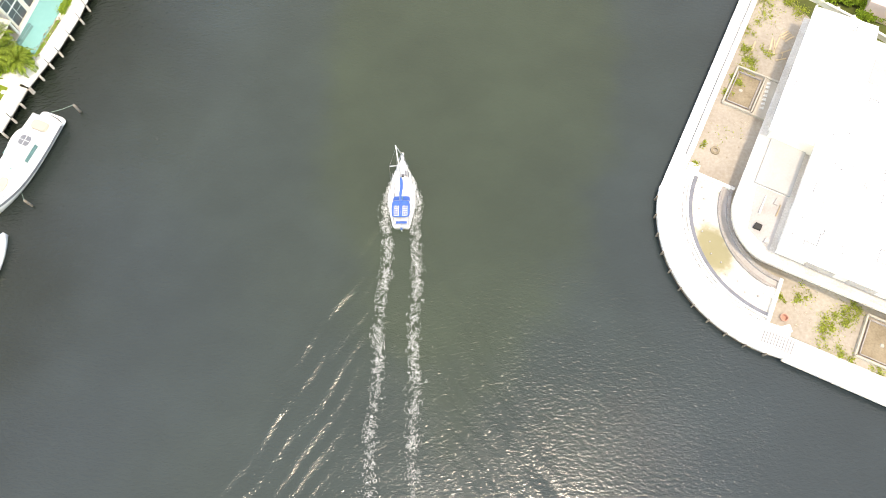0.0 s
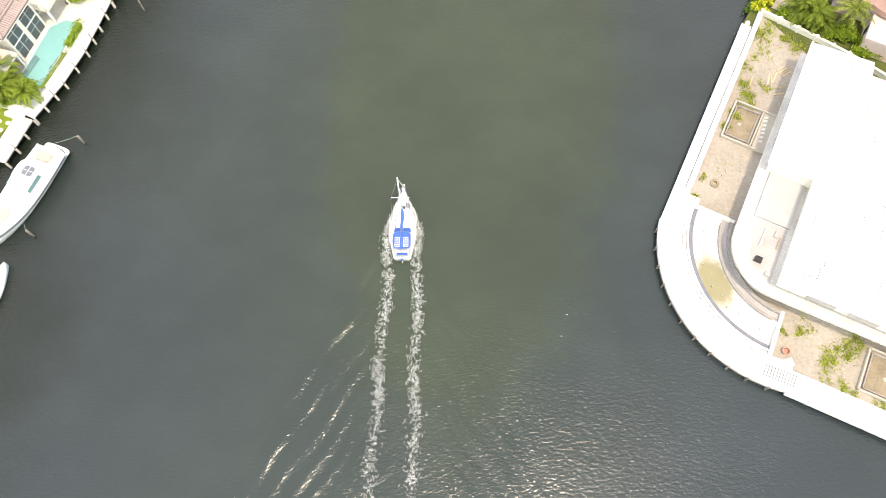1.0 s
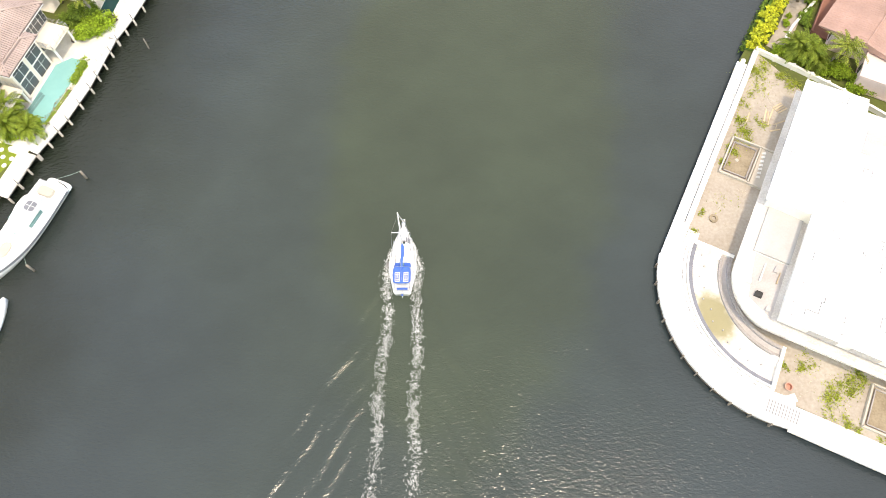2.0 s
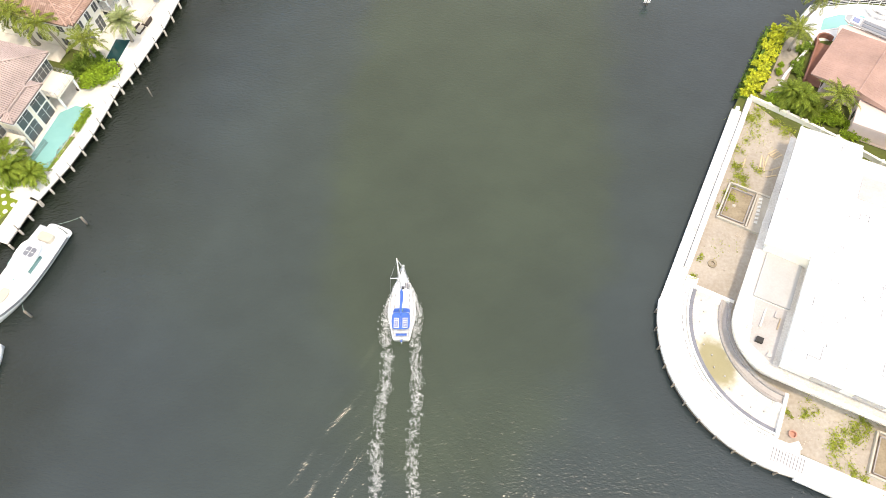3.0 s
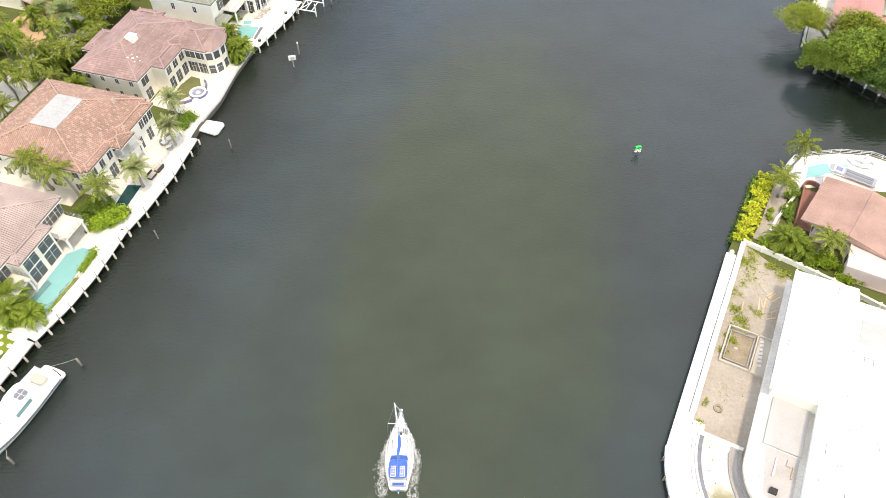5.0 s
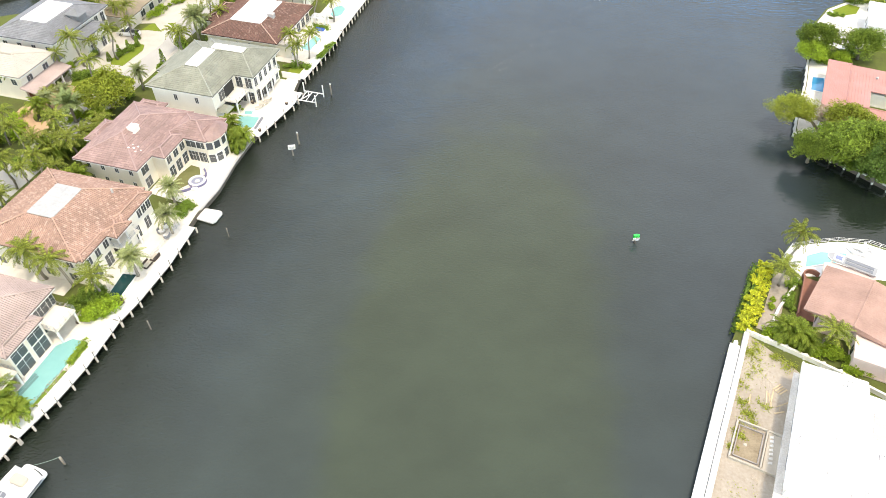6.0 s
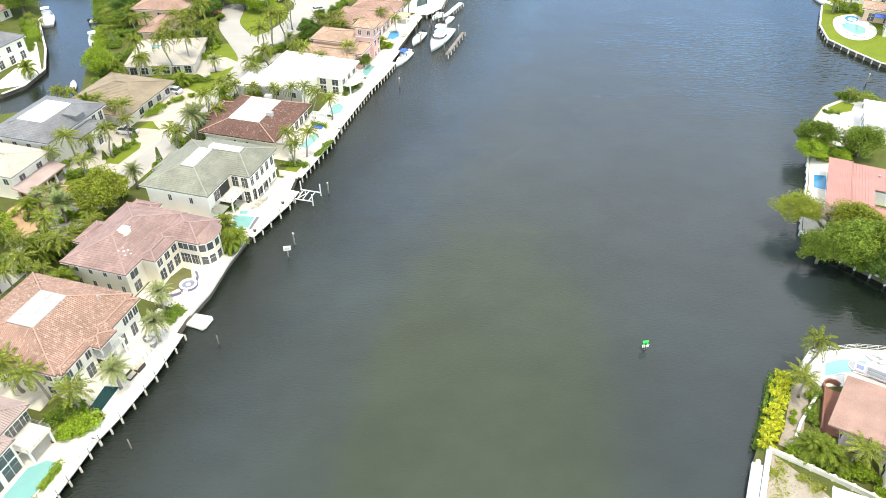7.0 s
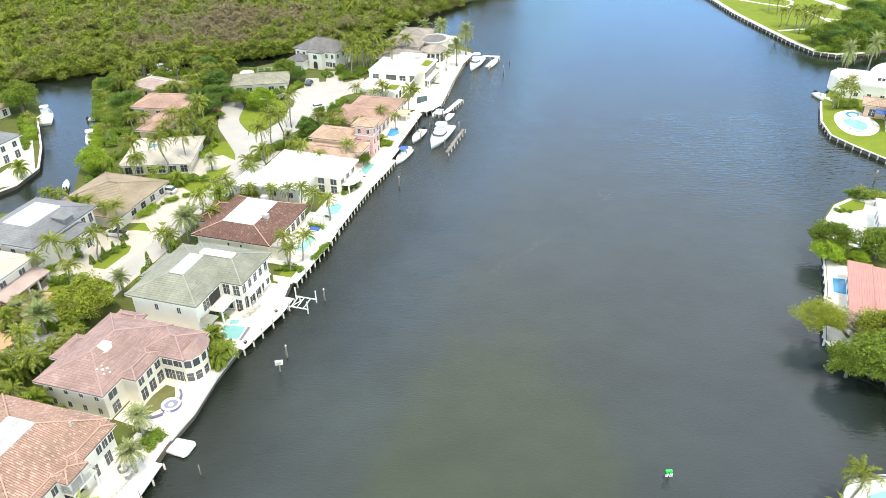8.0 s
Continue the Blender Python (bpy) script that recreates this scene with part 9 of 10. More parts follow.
def tree_kind(name, label, seed, material, r, rz, h, clumps=34, each=48, leaf=0.42, lean=0.0):
    rng = np.random.default_rng(seed)
    g = thing(name, label, "tree", 0, 0, 0, 0, "broadleaf trees")
    part("trunk", Shape().tube([(0, 0, 0), (0.1 + lean * 0.2, 0.05, h * 0.35), (0.05 + lean * 0.5, 0.1, h * 0.7)], [0.34, 0.26, 0.2], 9), BARK, g, smooth=True)
    for k in range(7 if not lean else 13):
        a = math.tau * k / (7 if not lean else 13) + rng.normal() * 0.2
        e = (lean + r * 0.72 * math.cos(a), r * 0.72 * math.sin(a), h * (0.95 + 0.2 * rng.random()))
        part("limb", Shape().tube([(0.05 + lean * 0.3, 0.05, h * 0.45), (lean * 0.4 + e[0] * 0.5, e[1] * 0.5, h * 0.78), e], [0.17, 0.11, 0.04], 6), BARK if not lean else PALEBARK, g, smooth=True)
    pts = crown_points(rng, clumps, each, r, r * 0.95, rz, r * 0.3)
    pts[:, 0] += lean
    pts[:, 2] += h
    part("crown", quad_mesh("crown", leaves(pts, leaf, rng), material), material, g)
    g["fresh"] = 1
    return g


TREES = [
    tree_kind("shade_tree", "spreading shade tree with bright green leaves", 21, OLIVE, 4.2, 2.6, 3.2, 62, 190, 0.19),
    tree_kind("shade_tree", "broad tree with a dense mid-green crown", 22, LEAF, 4.0, 3.0, 3.6, 62, 190, 0.19),
    tree_kind("dark_tree", "dense dark green tree with an uneven crown", 23, LEAFDARK, 3.8, 3.2, 3.4, 62, 190, 0.19),
    tree_kind("sparse_tree", "open-crowned tree with bare grey branches", 24, OLIVE, 4.2, 2.3, 3.8, 36, 110, 0.18),
    tree_kind("shade_tree", "round-headed tree with dense bright green leaves", 27, LIME, 4.2, 3.0, 3.0, 62, 190, 0.19),
    tree_kind("dry_tree", "half-bare tree with dry twigs", 25, DRYLEAF, 3.4, 2.4, 3.6, 20, 60, 0.16),
]
for k, x, y, grow in ((0, -69.3, 130.6, 1.42), (2, -60.5, 124.0, 0.6), (1, -138.2, 245.5, 1.5), (4, -94.6, 197.6, 1.1), (4, -58.0, 247.0, 1.2), (1, -63.5, 248.0, 0.9), (2, -73.7, 241.0, 1.1), (2, -79.0, 245.9, 1.2), (1, -55.7, 278.5, 1.1), (2, -50.5, 274.5, 0.9), (2, -77.0, 253.0, 1.0), (1, -70.0, 238.0, 0.4), (1, 88.8, 150.4, 1.2), (4, 86.6, 147.4, 0.85), (1, 97.6, 147.6, 1.2), (4, 92.6, 145.6, 0.55), (0, 81.6, 116.8, 1.3), (5, 81.4, 121.4, 0.8), (1, 77.0, 109.6, 1.35), (1, 72.0, 109.5, 1.0), (1, 83.4, 110.4, 1.3), (2, 82.0, 103.6, 1.2), (5, 78.5, 118.6, 1.0), (1, 86.5, 104.5, 1.3), (3, 86.8, 109.0, 0.9), (1, 161.5, 316.5, 1.2), (2, 164.0, 310.0, 1.2), (1, 166.5, 305.5, 1.0), (2, 171.0, 313.0, 1.3), (1, 174.5, 306.5, 1.2), (2, 180.5, 314.0, 1.5), (1, 188.7, 319.4, 1.5), (1, 191.0, 333.2, 1.5), (2, 199.8, 337.7, 1.6), (1, 189.8, 341.2, 1.3), (2, 202.8, 353.1, 1.5), (1, 209.3, 352.8, 1.5), (1, 177.0, 324.0, 1.3), (2, 183.0, 306.5, 1.1), (1, 169.0, 322.5, 1.1), (2, 196.0, 321.0, 1.4), (1, 184.0, 330.0, 1.2), (1, 205.0, 366.0, 1.2), (1, -65.0, 250.0, 0.9), (2, -83.0, 268.0, 0.9), (1, -83.0, 240.5, 0.8), (2, -100.0, 244.0, 1.1), (1, -100.5, 274.5, 0.9), (2, -99.6, 232.4, 0.9), (1, -148.0, 250.5, 1.3), (2, -150.0, 228.0, 1.2), (1, -140.0, 226.0, 1.0), (2, -87.0, 285.0, 1.1), (1, -35.5, 283.0, 0.6), (1, 84.0, 116.0 - 6, 0.7), (2, -36.0, 214.0, 0.6), (2, -36.5, 219.0, 0.7), (1, -37.5, 239.0, 0.5), (2, -33.0, 241.0, 0.5), (2, -114.0, 261.0, 1.1), (2, -103.0, 243.0, 1.2), (1, -101.4, 230.0, 0.9), (2, -92.0, 254.0, 1.0), (2, -77.5, 263.0, 1.3), (2, -72.5, 251.5, 1.1), (1, -112.6, 269.0, 1.0), (4, -97.5, 204.0, 0.9), (1, -142.0, 254.0, 1.3), (2, -39.0, 223.5, 0.9), (1, -38.0, 194.5, 0.9), (1, -20.0, 200.0, 0.6), (4, -59.4, 245.6, 0.8)):
    plant(TREES[k], x, y, GROUND - 0.1, grow)

for seed, x, y, turn, reach, r in ((31, 78.0, 120.4, 162, 6.0, 5.0), (33, 79.4, 119.0, 150, 2.6, 3.4)):
    g = tree_kind("leaning_tree", "tree leaning over the water with bare pale branches", seed, OLIVE if seed == 31 else DRYLEAF, r, 2.2, 4.2, 50 if seed == 31 else 16, 220 if seed == 31 else 50, 0.17, reach)
    del g["fresh"]
    g.matrix_basis = pose(x, y, GROUND - 0.1, 0, 0, turn)


SHRUB_MIX = (LIME, HEDGE, YELLOW)
BED_NAMES = ("bright green garden shrubs in a planted bed", "dense green garden shrubs in a planted bed", "golden and green garden shrubs in a bed")
BEDS = [
    ((-53.8, 72.4), (-51.2, 73.8), 1.3, 24, 0, 1.5), ((-57, 73.5), (-53, 76.5), 1.6, 14, 1, 1.4), ((-62, 54.5), (-57, 56.5), 1.2, 12, 0, 1.2), ((-46.2, 96.0), (-44.4, 97.6), 1.0, 8, 1, 1.1),
    ((-42, 122), (-38.6, 114), 1.3, 16, 1, 1.2), ((-45, 129.6), (-41.5, 128.4), 0.6, 4, 0, 1.0), ((-34.5, 147.2), (-29.4, 146), 0.7, 10, 1, 0.9), ((-27.5, 150), (-24.8, 157), 0.4, 9, 1, 0.8),
    ((-24.6, 182), (-20.6, 186.6), 0.8, 10, 1, 1.3), ((-16.5, 213), (-12.8, 214.6), 1.0, 8, 0, 1.3), ((-22.5, 209), (-18, 214), 0.8, 8, 1, 1.2),
    ((-80, 144), (-68, 140), 1.0, 16, 1, 1.0), ((-80, 138), (-73, 136), 1.2, 8, 0, 0.9), ((-63, 142), (-59, 136), 1.0, 8, 1, 1.3), ((-75.6, 151.2), (-71.8, 157.2), 0.5, 10, 1, 0.8),
    ((-73, 170), (-71, 176), 0.6, 5, 0, 1.2), ((-72, 193), (-61, 191), 0.6, 9, 1, 1.2), ((-51, 186), (-49, 180), 1.4, 12, 1, 1.5), ((-52, 203), (-43, 218), 1.0, 22, 1, 1.4), ((-40, 222), (-36, 230), 1.6, 14, 1, 1.5),
    ((-57, 170), (-54, 160), 1.4, 14, 1, 1.3), ((-66, 119), (-80, 110), 3.5, 40, 1, 1.6), ((-70, 128), (-77, 126), 1.2, 12, 0, 1.2), ((-89, 127), (-85, 119), 1.6, 16, 0, 1.2), ((-82, 142.4), (-76, 143), 0.8, 14, 1, 1.2), ((-88, 120), (-94, 108), 3.0, 20, 1, 1.6),
    ((-116, 276), (-108, 240), 4.0, 60, 1, 1.7), ((-104.5, 236), (-96.5, 214), 1.6, 34, 1, 1.5), ((-100, 284), (-76, 286), 3.0, 34, 1, 1.8), ((-94, 252), (-78, 258), 3.0, 30, 1, 1.8), ((-82, 219), (-72, 212), 2.0, 18, 1, 1.4), ((-74, 285), (-56, 283), 2.5, 22, 1, 1.7),
    ((-34, 277), (-14, 300), 4.0, 46, 1, 1.4), ((-1.5, 274), (0.5, 284), 1.2, 14, 1, 1.6), ((-36, 312), (-4, 322), 3.0, 30, 1, 1.5), ((-60, 256), (-54, 264), 2.0, 12, 1, 1.3),
    ((-89, 191.5), (-67, 190.5), 0.7, 26, 1, 1.1), ((-92, 207), (-84, 219), 2.5, 40, 1, 1.5), ((-84, 218), (-70, 218), 1.2, 26, 1, 1.4), ((-98, 226), (-88, 222), 2.0, 26, 1, 1.6), ((-76, 226), (-72, 240), 1.6, 24, 1, 1.5), ((-67, 206), (-66.5, 222), 1.0, 16, 0, 1.0), ((-82, 252), (-74, 262), 2.0, 24, 1, 1.5), ((-52, 262), (-48.5, 272), 1.2, 14, 1, 1.4),
    ((-34, 276), (-28, 282), 1.6, 18, 1, 1.5), ((-31, 253), (-34, 242), 1.4, 18, 1, 1.4), ((-38, 232), (-41, 222), 1.2, 16, 1, 1.5), ((-92, 168), (-80, 152), 1.2, 22, 1, 1.3), ((-72, 176), (-60, 186), 0.8, 10, 0, 1.0), ((-94, 150), (-84, 147), 1.2, 16, 0, 1.3), ((-62, 160), (-57, 148), 0.8, 14, 1, 1.2), ((-79, 140), (-66, 134), 0.8, 12, 1, 1.2),
    ((50.4, 68.0), (64.4, 59.6), 1.3, 44, 0, 1.1), ((54.5, 71.5), (58.2, 78.5), 0.8, 12, 1, 0.9), ((52.5, 72.5), (53.5, 74.5), 0.4, 3, 0, 0.7), ((106, 177), (116, 176), 1.2, 18, 1, 1.5), ((99.6, 169.6), (102.6, 168.4), 0.5, 5, 1, 0.9), ((-124, 276), (-109, 236), 1.6, 46, 1, 1.8), ((-107, 230), (-100, 213), 1.4, 22, 0, 1.6), ((-112, 268), (-100, 240), 4.0, 60, 1, 1.8), ((-98, 208), (-92, 186), 1.4, 14, 1, 1.3), ((88, 146), (97, 150), 2.0, 18, 1, 1.5), ((74, 114), (86, 103), 2.0, 26, 1, 1.6), ((134, 240), (143, 243), 1.6, 16, 1, 1.4), ((150, 246), (170, 240), 0.8, 22, 1, 1.3), ((158, 303), (190, 309), 2.0, 34, 1, 1.8), ((-70, 108), (-62, 103), 1.6, 12, 1, 1.3), ((-135, 238), (-122, 214), 2.0, 24, 1, 1.3), ((-133, 236), (-125, 222), 1.2, 16, 0, 1.2),
]
for i, (a, b, wide, count, k, grow) in enumerate(BEDS):
    rng = np.random.default_rng(300 + i)
    pts = []
    for j in range(count):
        t, g = (j + rng.random()) / count, grow * (0.7 + 0.6 * rng.random())
        x, y = a[0] + (b[0] - a[0]) * t + rng.normal() * wide * 0.5, a[1] + (b[1] - a[1]) * t + rng.normal() * wide * 0.5
        p = crown_points(rng, 14, 34, 0.85, 0.85, 0.7, 0.42, 0.3) * g
        p[:, 2] = np.abs(p[:, 2] + 0.45 * g)
        pts.append(p + np.array((x, y, GROUND)))
    tagged(new("shrub_bed", quad_mesh("shrub_bed", leaves(np.concatenate(pts), 0.165 * grow ** 0.5, rng, 0.6), SHRUB_MIX[k])), BED_NAMES[k], "shrubs", "planted beds", "stuff")


def hedge(pts, wide, high, material, label, z=GROUND, dense=95, leaf=0.2):
    rng = np.random.default_rng(int(abs(pts[0][0]) * 10))
    g = thing("hedge", label, "hedge", *pts[0], z)
    out, core = [], Shape()
    for a, b in zip(pts, pts[1:]):
        a, b = np.array(a), np.array(b)
        ln = np.linalg.norm(b - a)
        d = (b - a) / ln
        nrm = np.array((-d[1], d[0]))
        n = int(ln * (wide + 2 * high) * dense / 4)
        s = rng.random(n) * (wide + 2 * high)
        off = np.clip(s - high, 0, wide) - wide / 2
        zz = np.where(s < high, s, np.where(s > high + wide, 2 * high + wide - s, high))
        p = a + d * (rng.random((n, 1)) * (ln + 0.5) - 0.25) + nrm * off[:, None]
        q = np.c_[p - np.array(pts[0]), zz] + rng.normal(size=(n, 3)) * 0.13
        out.append(q)
        core.prism([(x - pts[0][0], y - pts[0][1]) for x, y in along([tuple(a + d * 0.3), tuple(b - d * 0.3)], wide * 0.34, wide * 0.34)], 0, high * 0.82)
    part("hedge_core", core, HEDGE, g)
    part("foliage", quad_mesh("foliage", leaves(np.concatenate(out), leaf, rng, 0.3), material), material, g)
    return g


hedge([(-52.5, 67.2), (-53.6, 62.8)], 0.9, 0.9, LIME, "clipped bright green hedge beside the pool")
hedge([(-53.8, 62.2), (-56.2, 55.6)], 0.7, 0.25, DRYLEAF, "dry brown flower bed beside the pool")


def clumped_hedge(pts, wide, high, material, label, z):
    """An unclipped hedge: a row of leafy heads of unlike size over a dark twiggy core."""
    rng = np.random.default_rng(61)
    g = thing("hedge", label, "hedge", *pts[0], z)
    out, core = [], Shape()
    for (ax, ay), (bx, by) in zip(pts, pts[1:]):
        n = int(math.hypot(bx - ax, by - ay) * wide * 3.2)
        nx, ny = -(by - ay) / math.hypot(bx - ax, by - ay), (bx - ax) / math.hypot(bx - ax, by - ay)
        for k in range(n):
            t, o, r = (k + rng.random()) / n, (rng.random() - 0.5) * wide, 0.32 + 0.3 * rng.random()
            c = np.array((ax + t * (bx - ax) + nx * o - pts[0][0], ay + t * (by - ay) + ny * o - pts[0][1], high * (0.55 + 0.5 * rng.random() - 0.5 * (2 * o / wide) ** 4)))
            out.append(c + crown_points(rng, 5, 11, r, r, r * 0.8, 0.2, 0.5))
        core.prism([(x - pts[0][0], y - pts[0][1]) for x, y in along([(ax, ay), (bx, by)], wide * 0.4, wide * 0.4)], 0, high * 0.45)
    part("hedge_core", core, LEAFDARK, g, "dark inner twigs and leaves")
    part("foliage", quad_mesh("foliage", leaves(np.concatenate(out), 0.24, rng, 0.5, 1.6), material), material, g)
    return g


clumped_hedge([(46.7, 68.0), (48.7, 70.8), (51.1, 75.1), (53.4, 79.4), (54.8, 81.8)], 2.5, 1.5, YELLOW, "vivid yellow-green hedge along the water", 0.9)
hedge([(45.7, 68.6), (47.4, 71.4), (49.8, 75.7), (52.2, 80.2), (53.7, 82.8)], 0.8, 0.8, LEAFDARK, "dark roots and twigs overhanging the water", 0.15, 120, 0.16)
hedge([(-1.8, 276.5), (0.4, 284.5)], 1.6, 2.4, HEDGE, "tall clipped green hedge")
hedge([(-33.0, 147.5), (-28.6, 146.0)], 1.0, 0.9, HEDGE, "low hedge beside a lawn")
hedge([(-27.0, 150.2), (-24.9, 156.6)], 0.8, 0.8, HEDGE, "clipped hedge along the dock terrace")
hedge([(-83.0, 143.4), (-75.2, 143.6)], 1.3, 1.2, HEDGE, "dense hedge beside a forecourt")
hedge([(-131.2, 236), (-123.6, 221)], 3.0, 1.8, LIME, "thick bright hedge by the creek")
hedge([(-30.5, 165.2), (-26.4, 163.8)], 1.0, 1.2, HEDGE, "hedge behind a cabana bed")
hedge([(150.5, 247.5), (172, 238)], 1.2, 1.5, HEDGE, "long dark hedge below a white house")
hedge([(-45.9, 99.4), (-43.6, 97.4)], 1.4, 0.8, HEDGE, "square clipped hedge beside the seawall")
hedge([(-46.4, 215.6), (-51.6, 203.2)], 2.4, 1.0, HEDGE, "long planted bank beside the street")
for x, y, hh in ((-74.7, 152.7, 2.8), (-73.3, 154.9, 2.8), (-71.9, 157.0, 2.6), (-76.4, 150.2, 2.2), (-63.6, 149.4, 3.4), (-61.9, 158.1, 2.8), (-72.8, 160.4, 2.2), (-68.4, 144.6, 2.0)):
    rng = np.random.default_rng(int(x * -10))
    g = thing("cypress", "narrow cone-shaped cypress beside the street", "cypress", x, y, GROUND, 0, "cypresses")
    zz = rng.random(420) ** 1.2 * hh
    aa = rng.random(420) * math.tau
    rr = 0.62 * (1 - zz / hh) ** 0.8 + 0.06
    part("foliage", quad_mesh("foliage", leaves(np.c_[rr * np.cos(aa), rr * np.sin(aa), zz], 0.2, rng, 0.2), HEDGE), HEDGE, g)
    part("trunk", Shape().tube([(0, 0, 0), (0, 0, hh * 0.8)], [0.09, 0.03], 6), BARK, g)

# clipped round bushes
for x, y, r in ((-78.1, 197.4, 1.6), (-65.9, 192.0, 1.7), (-75.6, 198.6, 0.9), (-70.0, 188.4, 0.9), (-39.6, 279.8, 1.9), (-41.4, 282.6, 1.6), (-36.0, 282.0, 1.5), (-45.6, 176.0, 1.4), (-63.0, 146.5, 1.3)):
    rng = np.random.default_rng(int(x * -10))
    g = thing("round_bush", "clipped round bush with dense green leaves", "bush", x, y, GROUND, 0, "clipped bushes")
    d = rng.normal(size=(520, 3))
    d /= np.linalg.norm(d, axis=1)[:, None]
    d[:, 2] = np.abs(d[:, 2])
    part("foliage", quad_mesh("foliage", leaves(d * r * (0.9 + 0.14 * rng.random((520, 1))), 0.3, rng, 0.2), HEDGE), HEDGE, g)
    part("stem", Shape().tube([(0, 0, 0), (0, 0, r * 0.7)], [0.1, 0.05], 6), BARK, g)

# weeds on the building site
rng = np.random.default_rng(8)
spots = []
for x, y, n, r in ((47.6, 65.6, 900, 1.5), (49.6, 63.4, 420, 0.9), (51.2, 61.8, 480, 1.0), (43.2, 53.6, 900, 1.2), (40.9, 50.4, 600, 0.8), (39.8, 48.8, 250, 0.6), (43.2, 56.2, 360, 1.0), (44.6, 59.6, 260, 1.3), (33.9, 38.4, 220, 0.45), (47.4, 16.2, 620, 1.2), (49.4, 17.6, 700, 1.3), (50.6, 18.8, 420, 0.9), (48.8, 12.6, 330, 0.9), (42.2, 20.2, 180, 0.5), (44.4, 19.8, 220, 0.6), (35.4, 41.2, 120, 0.4), (45.6, 55.0, 200, 1.0), (46.2, 14.6, 240, 1.3), (52.0, 11.0, 220, 1.0), (46.6, 61.6, 420, 2.2), (45.2, 20.6, 150, 1.5), (38.4, 43.6, 60, 1.6)):
    for _ in range(5):
        cx, cy = x + rng.normal() * r * 0.5, y + rng.normal() * r * 0.6
        m = n // 5
        a, d = rng.random(m) * math.tau, np.abs(rng.normal(size=m)) * r * 0.42
        spots.append(np.c_[cx + d * np.cos(a), cy + d * np.sin(a) * 1.2, 1.15 + 0.16 * rng.random(m)])
weeds = tagged(new("weeds", quad_mesh("weeds", leaves(np.concatenate(spots), 0.125, rng, 0.8), WEED)), "patches of yellow-green weeds on sandy soil", "weeds", kind="stuff")

# ---- the mangrove wood beyond the creek ----
rng = np.random.default_rng(44)
model = []
for k in range(5):
    p = crown_points(rng, 26, 13, 2.5, 2.5, 1.9, 0.8, 0.35)
    model.append(leaves(p, 0.46, rng, 1.2, 1.5))
sparse = [leaves(crown_points(rng, 18, 9, 2.7, 2.7, 1.5, 0.9, 0.35), 0.62, rng, 1.2, 1.5) for k in range(5)]
EDGE = [(-400, 287), (-163, 281), (-134, 294), (-100, 305), (-67, 314), (-36, 333), (-20, 356), (10, 398), (45, 452), (60, 520)]
wood = []
for gx in np.arange(-250, 66, 3.6):
    front = np.interp(gx, [p[0] for p in EDGE], [p[1] for p in EDGE]) - 6.5
    for gy in np.arange(front, min(front + 150, 480), 3.6):
        if gy > 455 and gx < -40 or rng.random() < 0.06:
            continue
        tall = rng.random()
        h = 3.2 + 2.4 * rng.random() + (2.6 if tall > 0.82 else 0.0) + 1.6 * math.sin(gx * 0.07) * math.sin(gy * 0.06)
        a = rng.random() * math.tau
        c, s = math.cos(a), math.sin(a)
        m = (model if gy < front + 60 else sparse)[rng.integers(5)] * (0.75 + 0.45 * rng.random()) * np.array((1, 1, 1.5 if tall > 0.82 else 1.15))
        q = np.empty_like(m)
        q[..., 0], q[..., 1], q[..., 2] = m[..., 0] * c - m[..., 1] * s, m[..., 0] * s + m[..., 1] * c, m[..., 2]
        wood.append(q + np.array((gx + rng.normal() * 1.2, gy + rng.normal() * 1.2, h)))
        if gy < front + 8:
            # skirts of low boughs over the water's edge
            for low_bough in (1.0, 2.4):
                wood.append(q * 0.8 + np.array((gx + rng.normal() * 1.5, gy - 0.6 + rng.normal(), low_bough + 0.6 * rng.random())))
tagged(new("mangrove_wood", quad_mesh("mangrove_wood", np.concatenate(wood), MANGROVE)), "dense mangrove wood with brownish bare patches", "forest", kind="stuff")
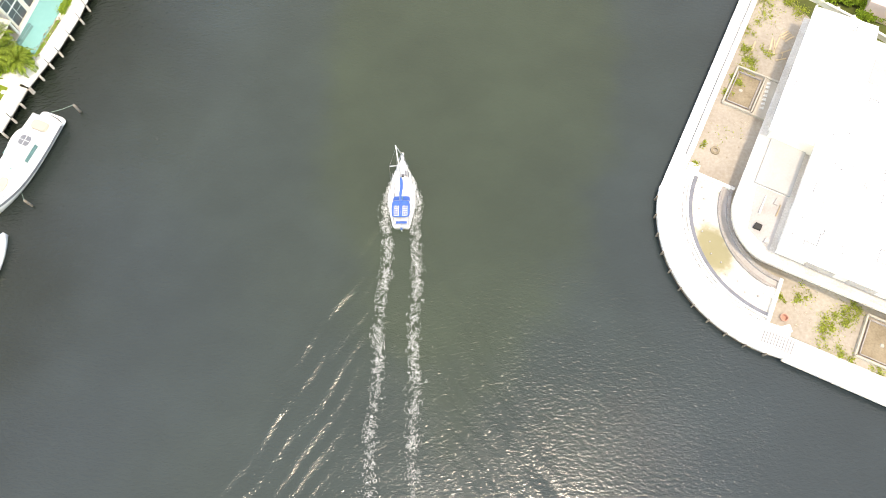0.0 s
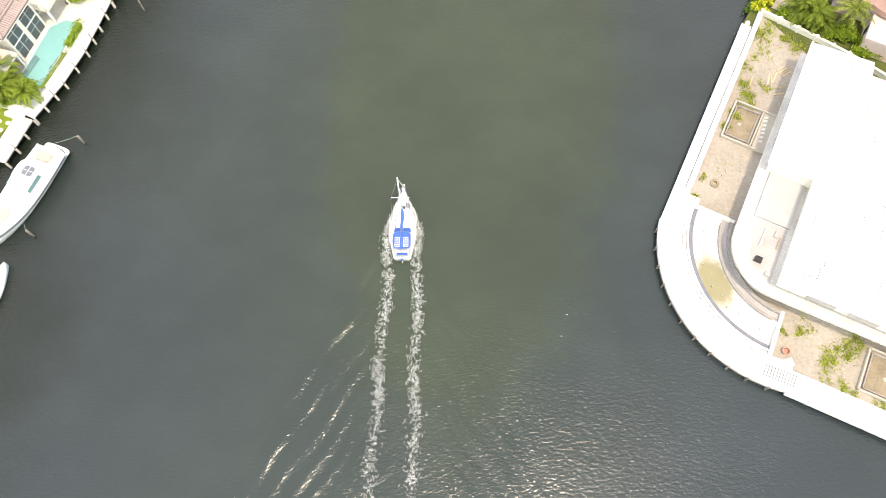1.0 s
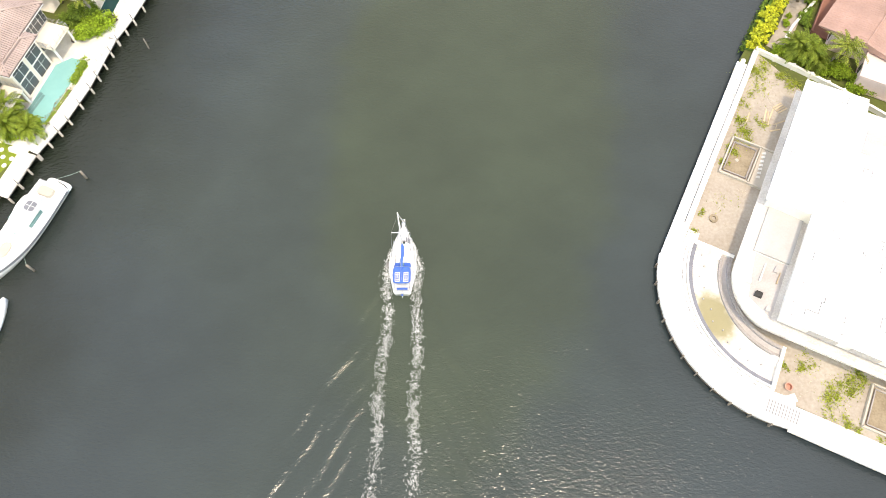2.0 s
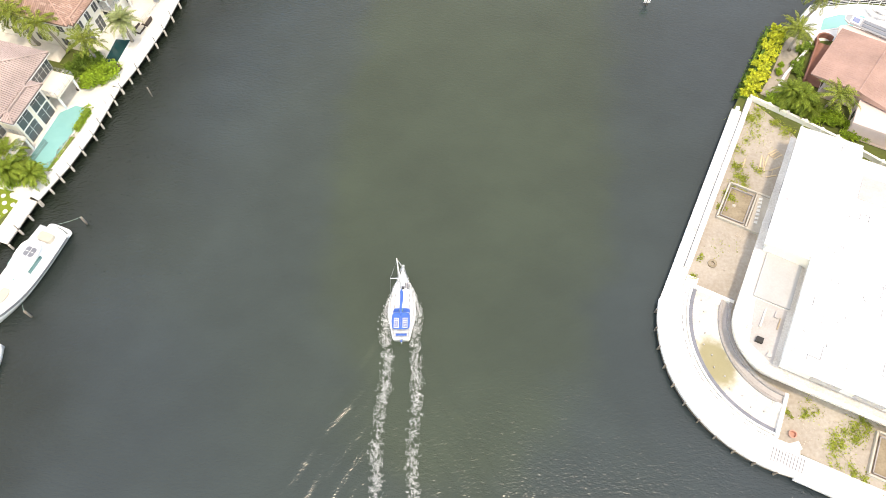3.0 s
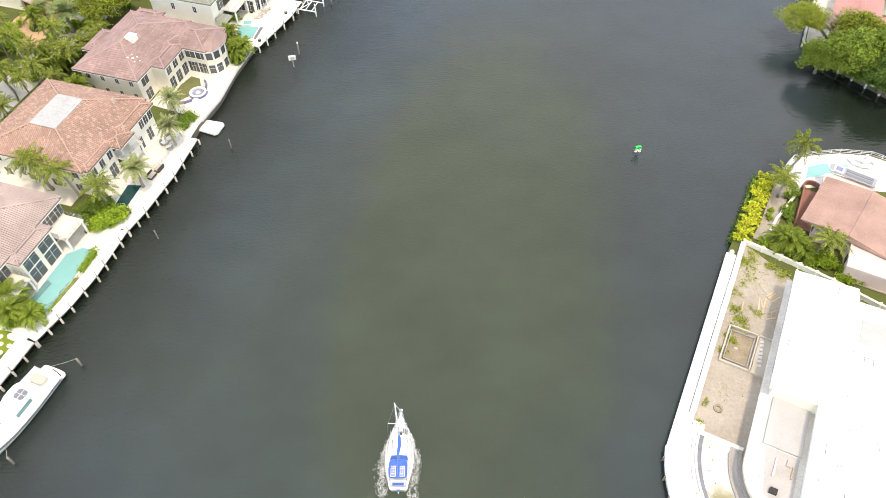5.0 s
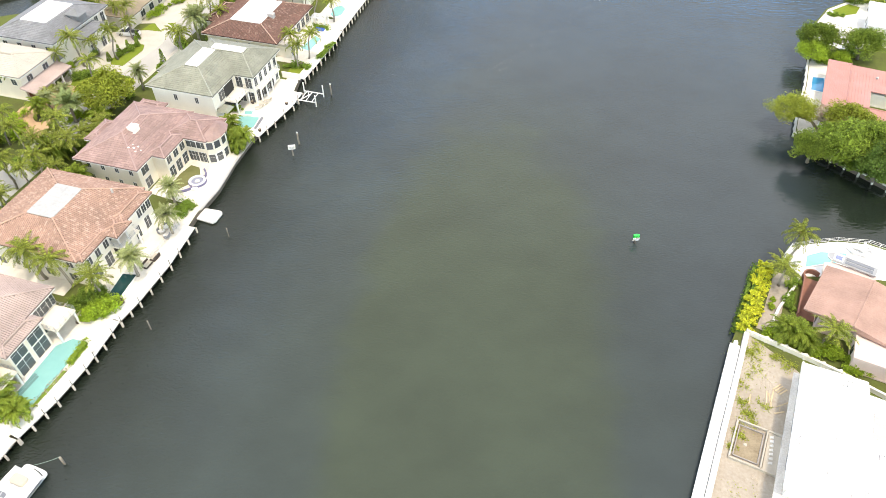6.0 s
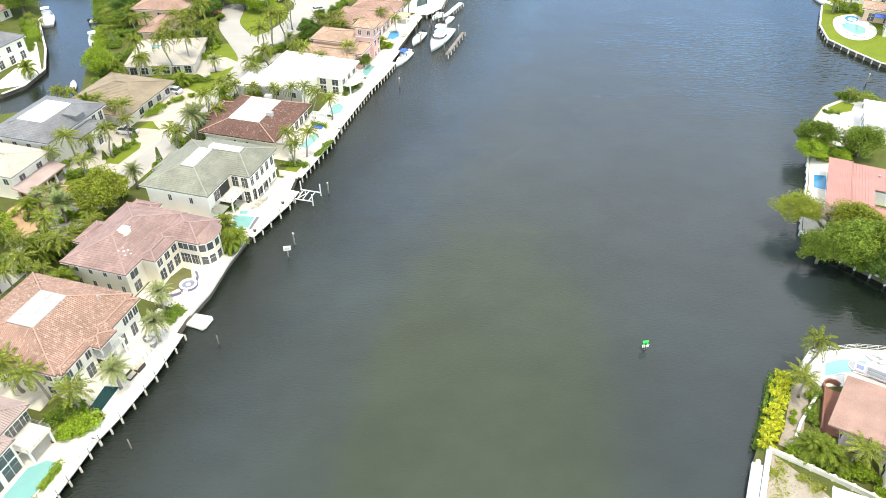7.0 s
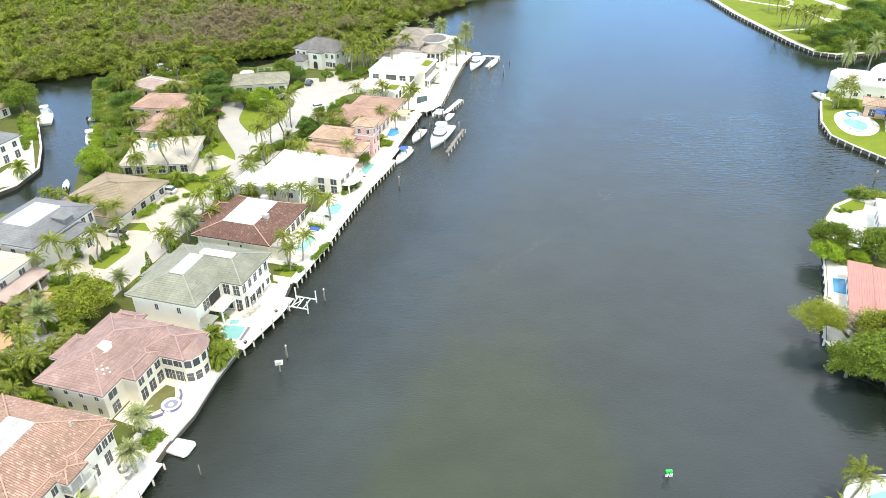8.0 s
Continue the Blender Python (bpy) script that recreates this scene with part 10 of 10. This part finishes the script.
# the closed canopy under the outer leaves, in low hummocks
xs, ys = np.arange(-254, 66, 2.0), np.arange(0, 156, 2.0)
gx, gy = np.meshgrid(xs, ys)
front = np.interp(gx, [p[0] for p in EDGE], [p[1] for p in EDGE]) - 3.0
hump = 3.6 + 1.5 * np.sin(gx * 0.07) * np.sin((gy + front) * 0.06) + 0.9 * np.sin(gx * 1.3 + 2 * np.sin(gy * 0.4)) * np.sin(gy * 1.1 + np.sin(gx * 0.5)) + 0.5 * rng.normal(size=gx.shape)
hump = np.where(gy < 2, -0.5, np.where(gy < 6, 1.2, hump))
n_x, n_y = len(xs), len(ys)
canopy = Shape().add(np.stack([gx + 0.5 * rng.normal(size=gx.shape), gy + front, hump], axis=-1).reshape(-1, 3), [(j * n_x + i, j * n_x + i + 1, (j + 1) * n_x + i + 1, (j + 1) * n_x + i) for j in range(n_y - 1) for i in range(n_x - 1)])
solo("mangrove_canopy", canopy, MANGROVE, "closed lower canopy of the mangrove wood", "forest", kind="stuff")
limbs = Shape()
for k in range(620):
    if k < 380:
        x, y = -95 + 34 * rng.normal(), 345 + 24 * rng.normal()
        y = max(y, np.interp(x, [p[0] for p in EDGE], [p[1] for p in EDGE]) + 6)
    else:
        x = -230 + 280 * rng.random()
        y = np.interp(x, [p[0] for p in EDGE], [p[1] for p in EDGE]) + 120 * rng.random()
    h = 6 + 4 * rng.random()
    top = (x + rng.normal() * 0.5, y + rng.normal() * 0.5, h)
    limbs.tube([(x, y, 0), (x + rng.normal() * 0.3, y + rng.normal() * 0.3, h * 0.6), top], [0.15, 0.09, 0.02], 4)
    for _ in range(7):
        a, q, d = rng.random() * math.tau, h * (0.5 + 0.4 * rng.random()), 0.6 + 1.1 * rng.random()
        limbs.tube([(x, y, q), (x + d * math.cos(a), y + d * math.sin(a), q + 0.9 + 1.1 * rng.random())], [0.05, 0.015], 3)
solo("bare_limbs", limbs, mat("bleached_wood", (0.33, 0.28, 0.20), (0.22, 0.18, 0.13), 0.9), "grey bare limbs standing out of the mangroves", "branches", kind="stuff")
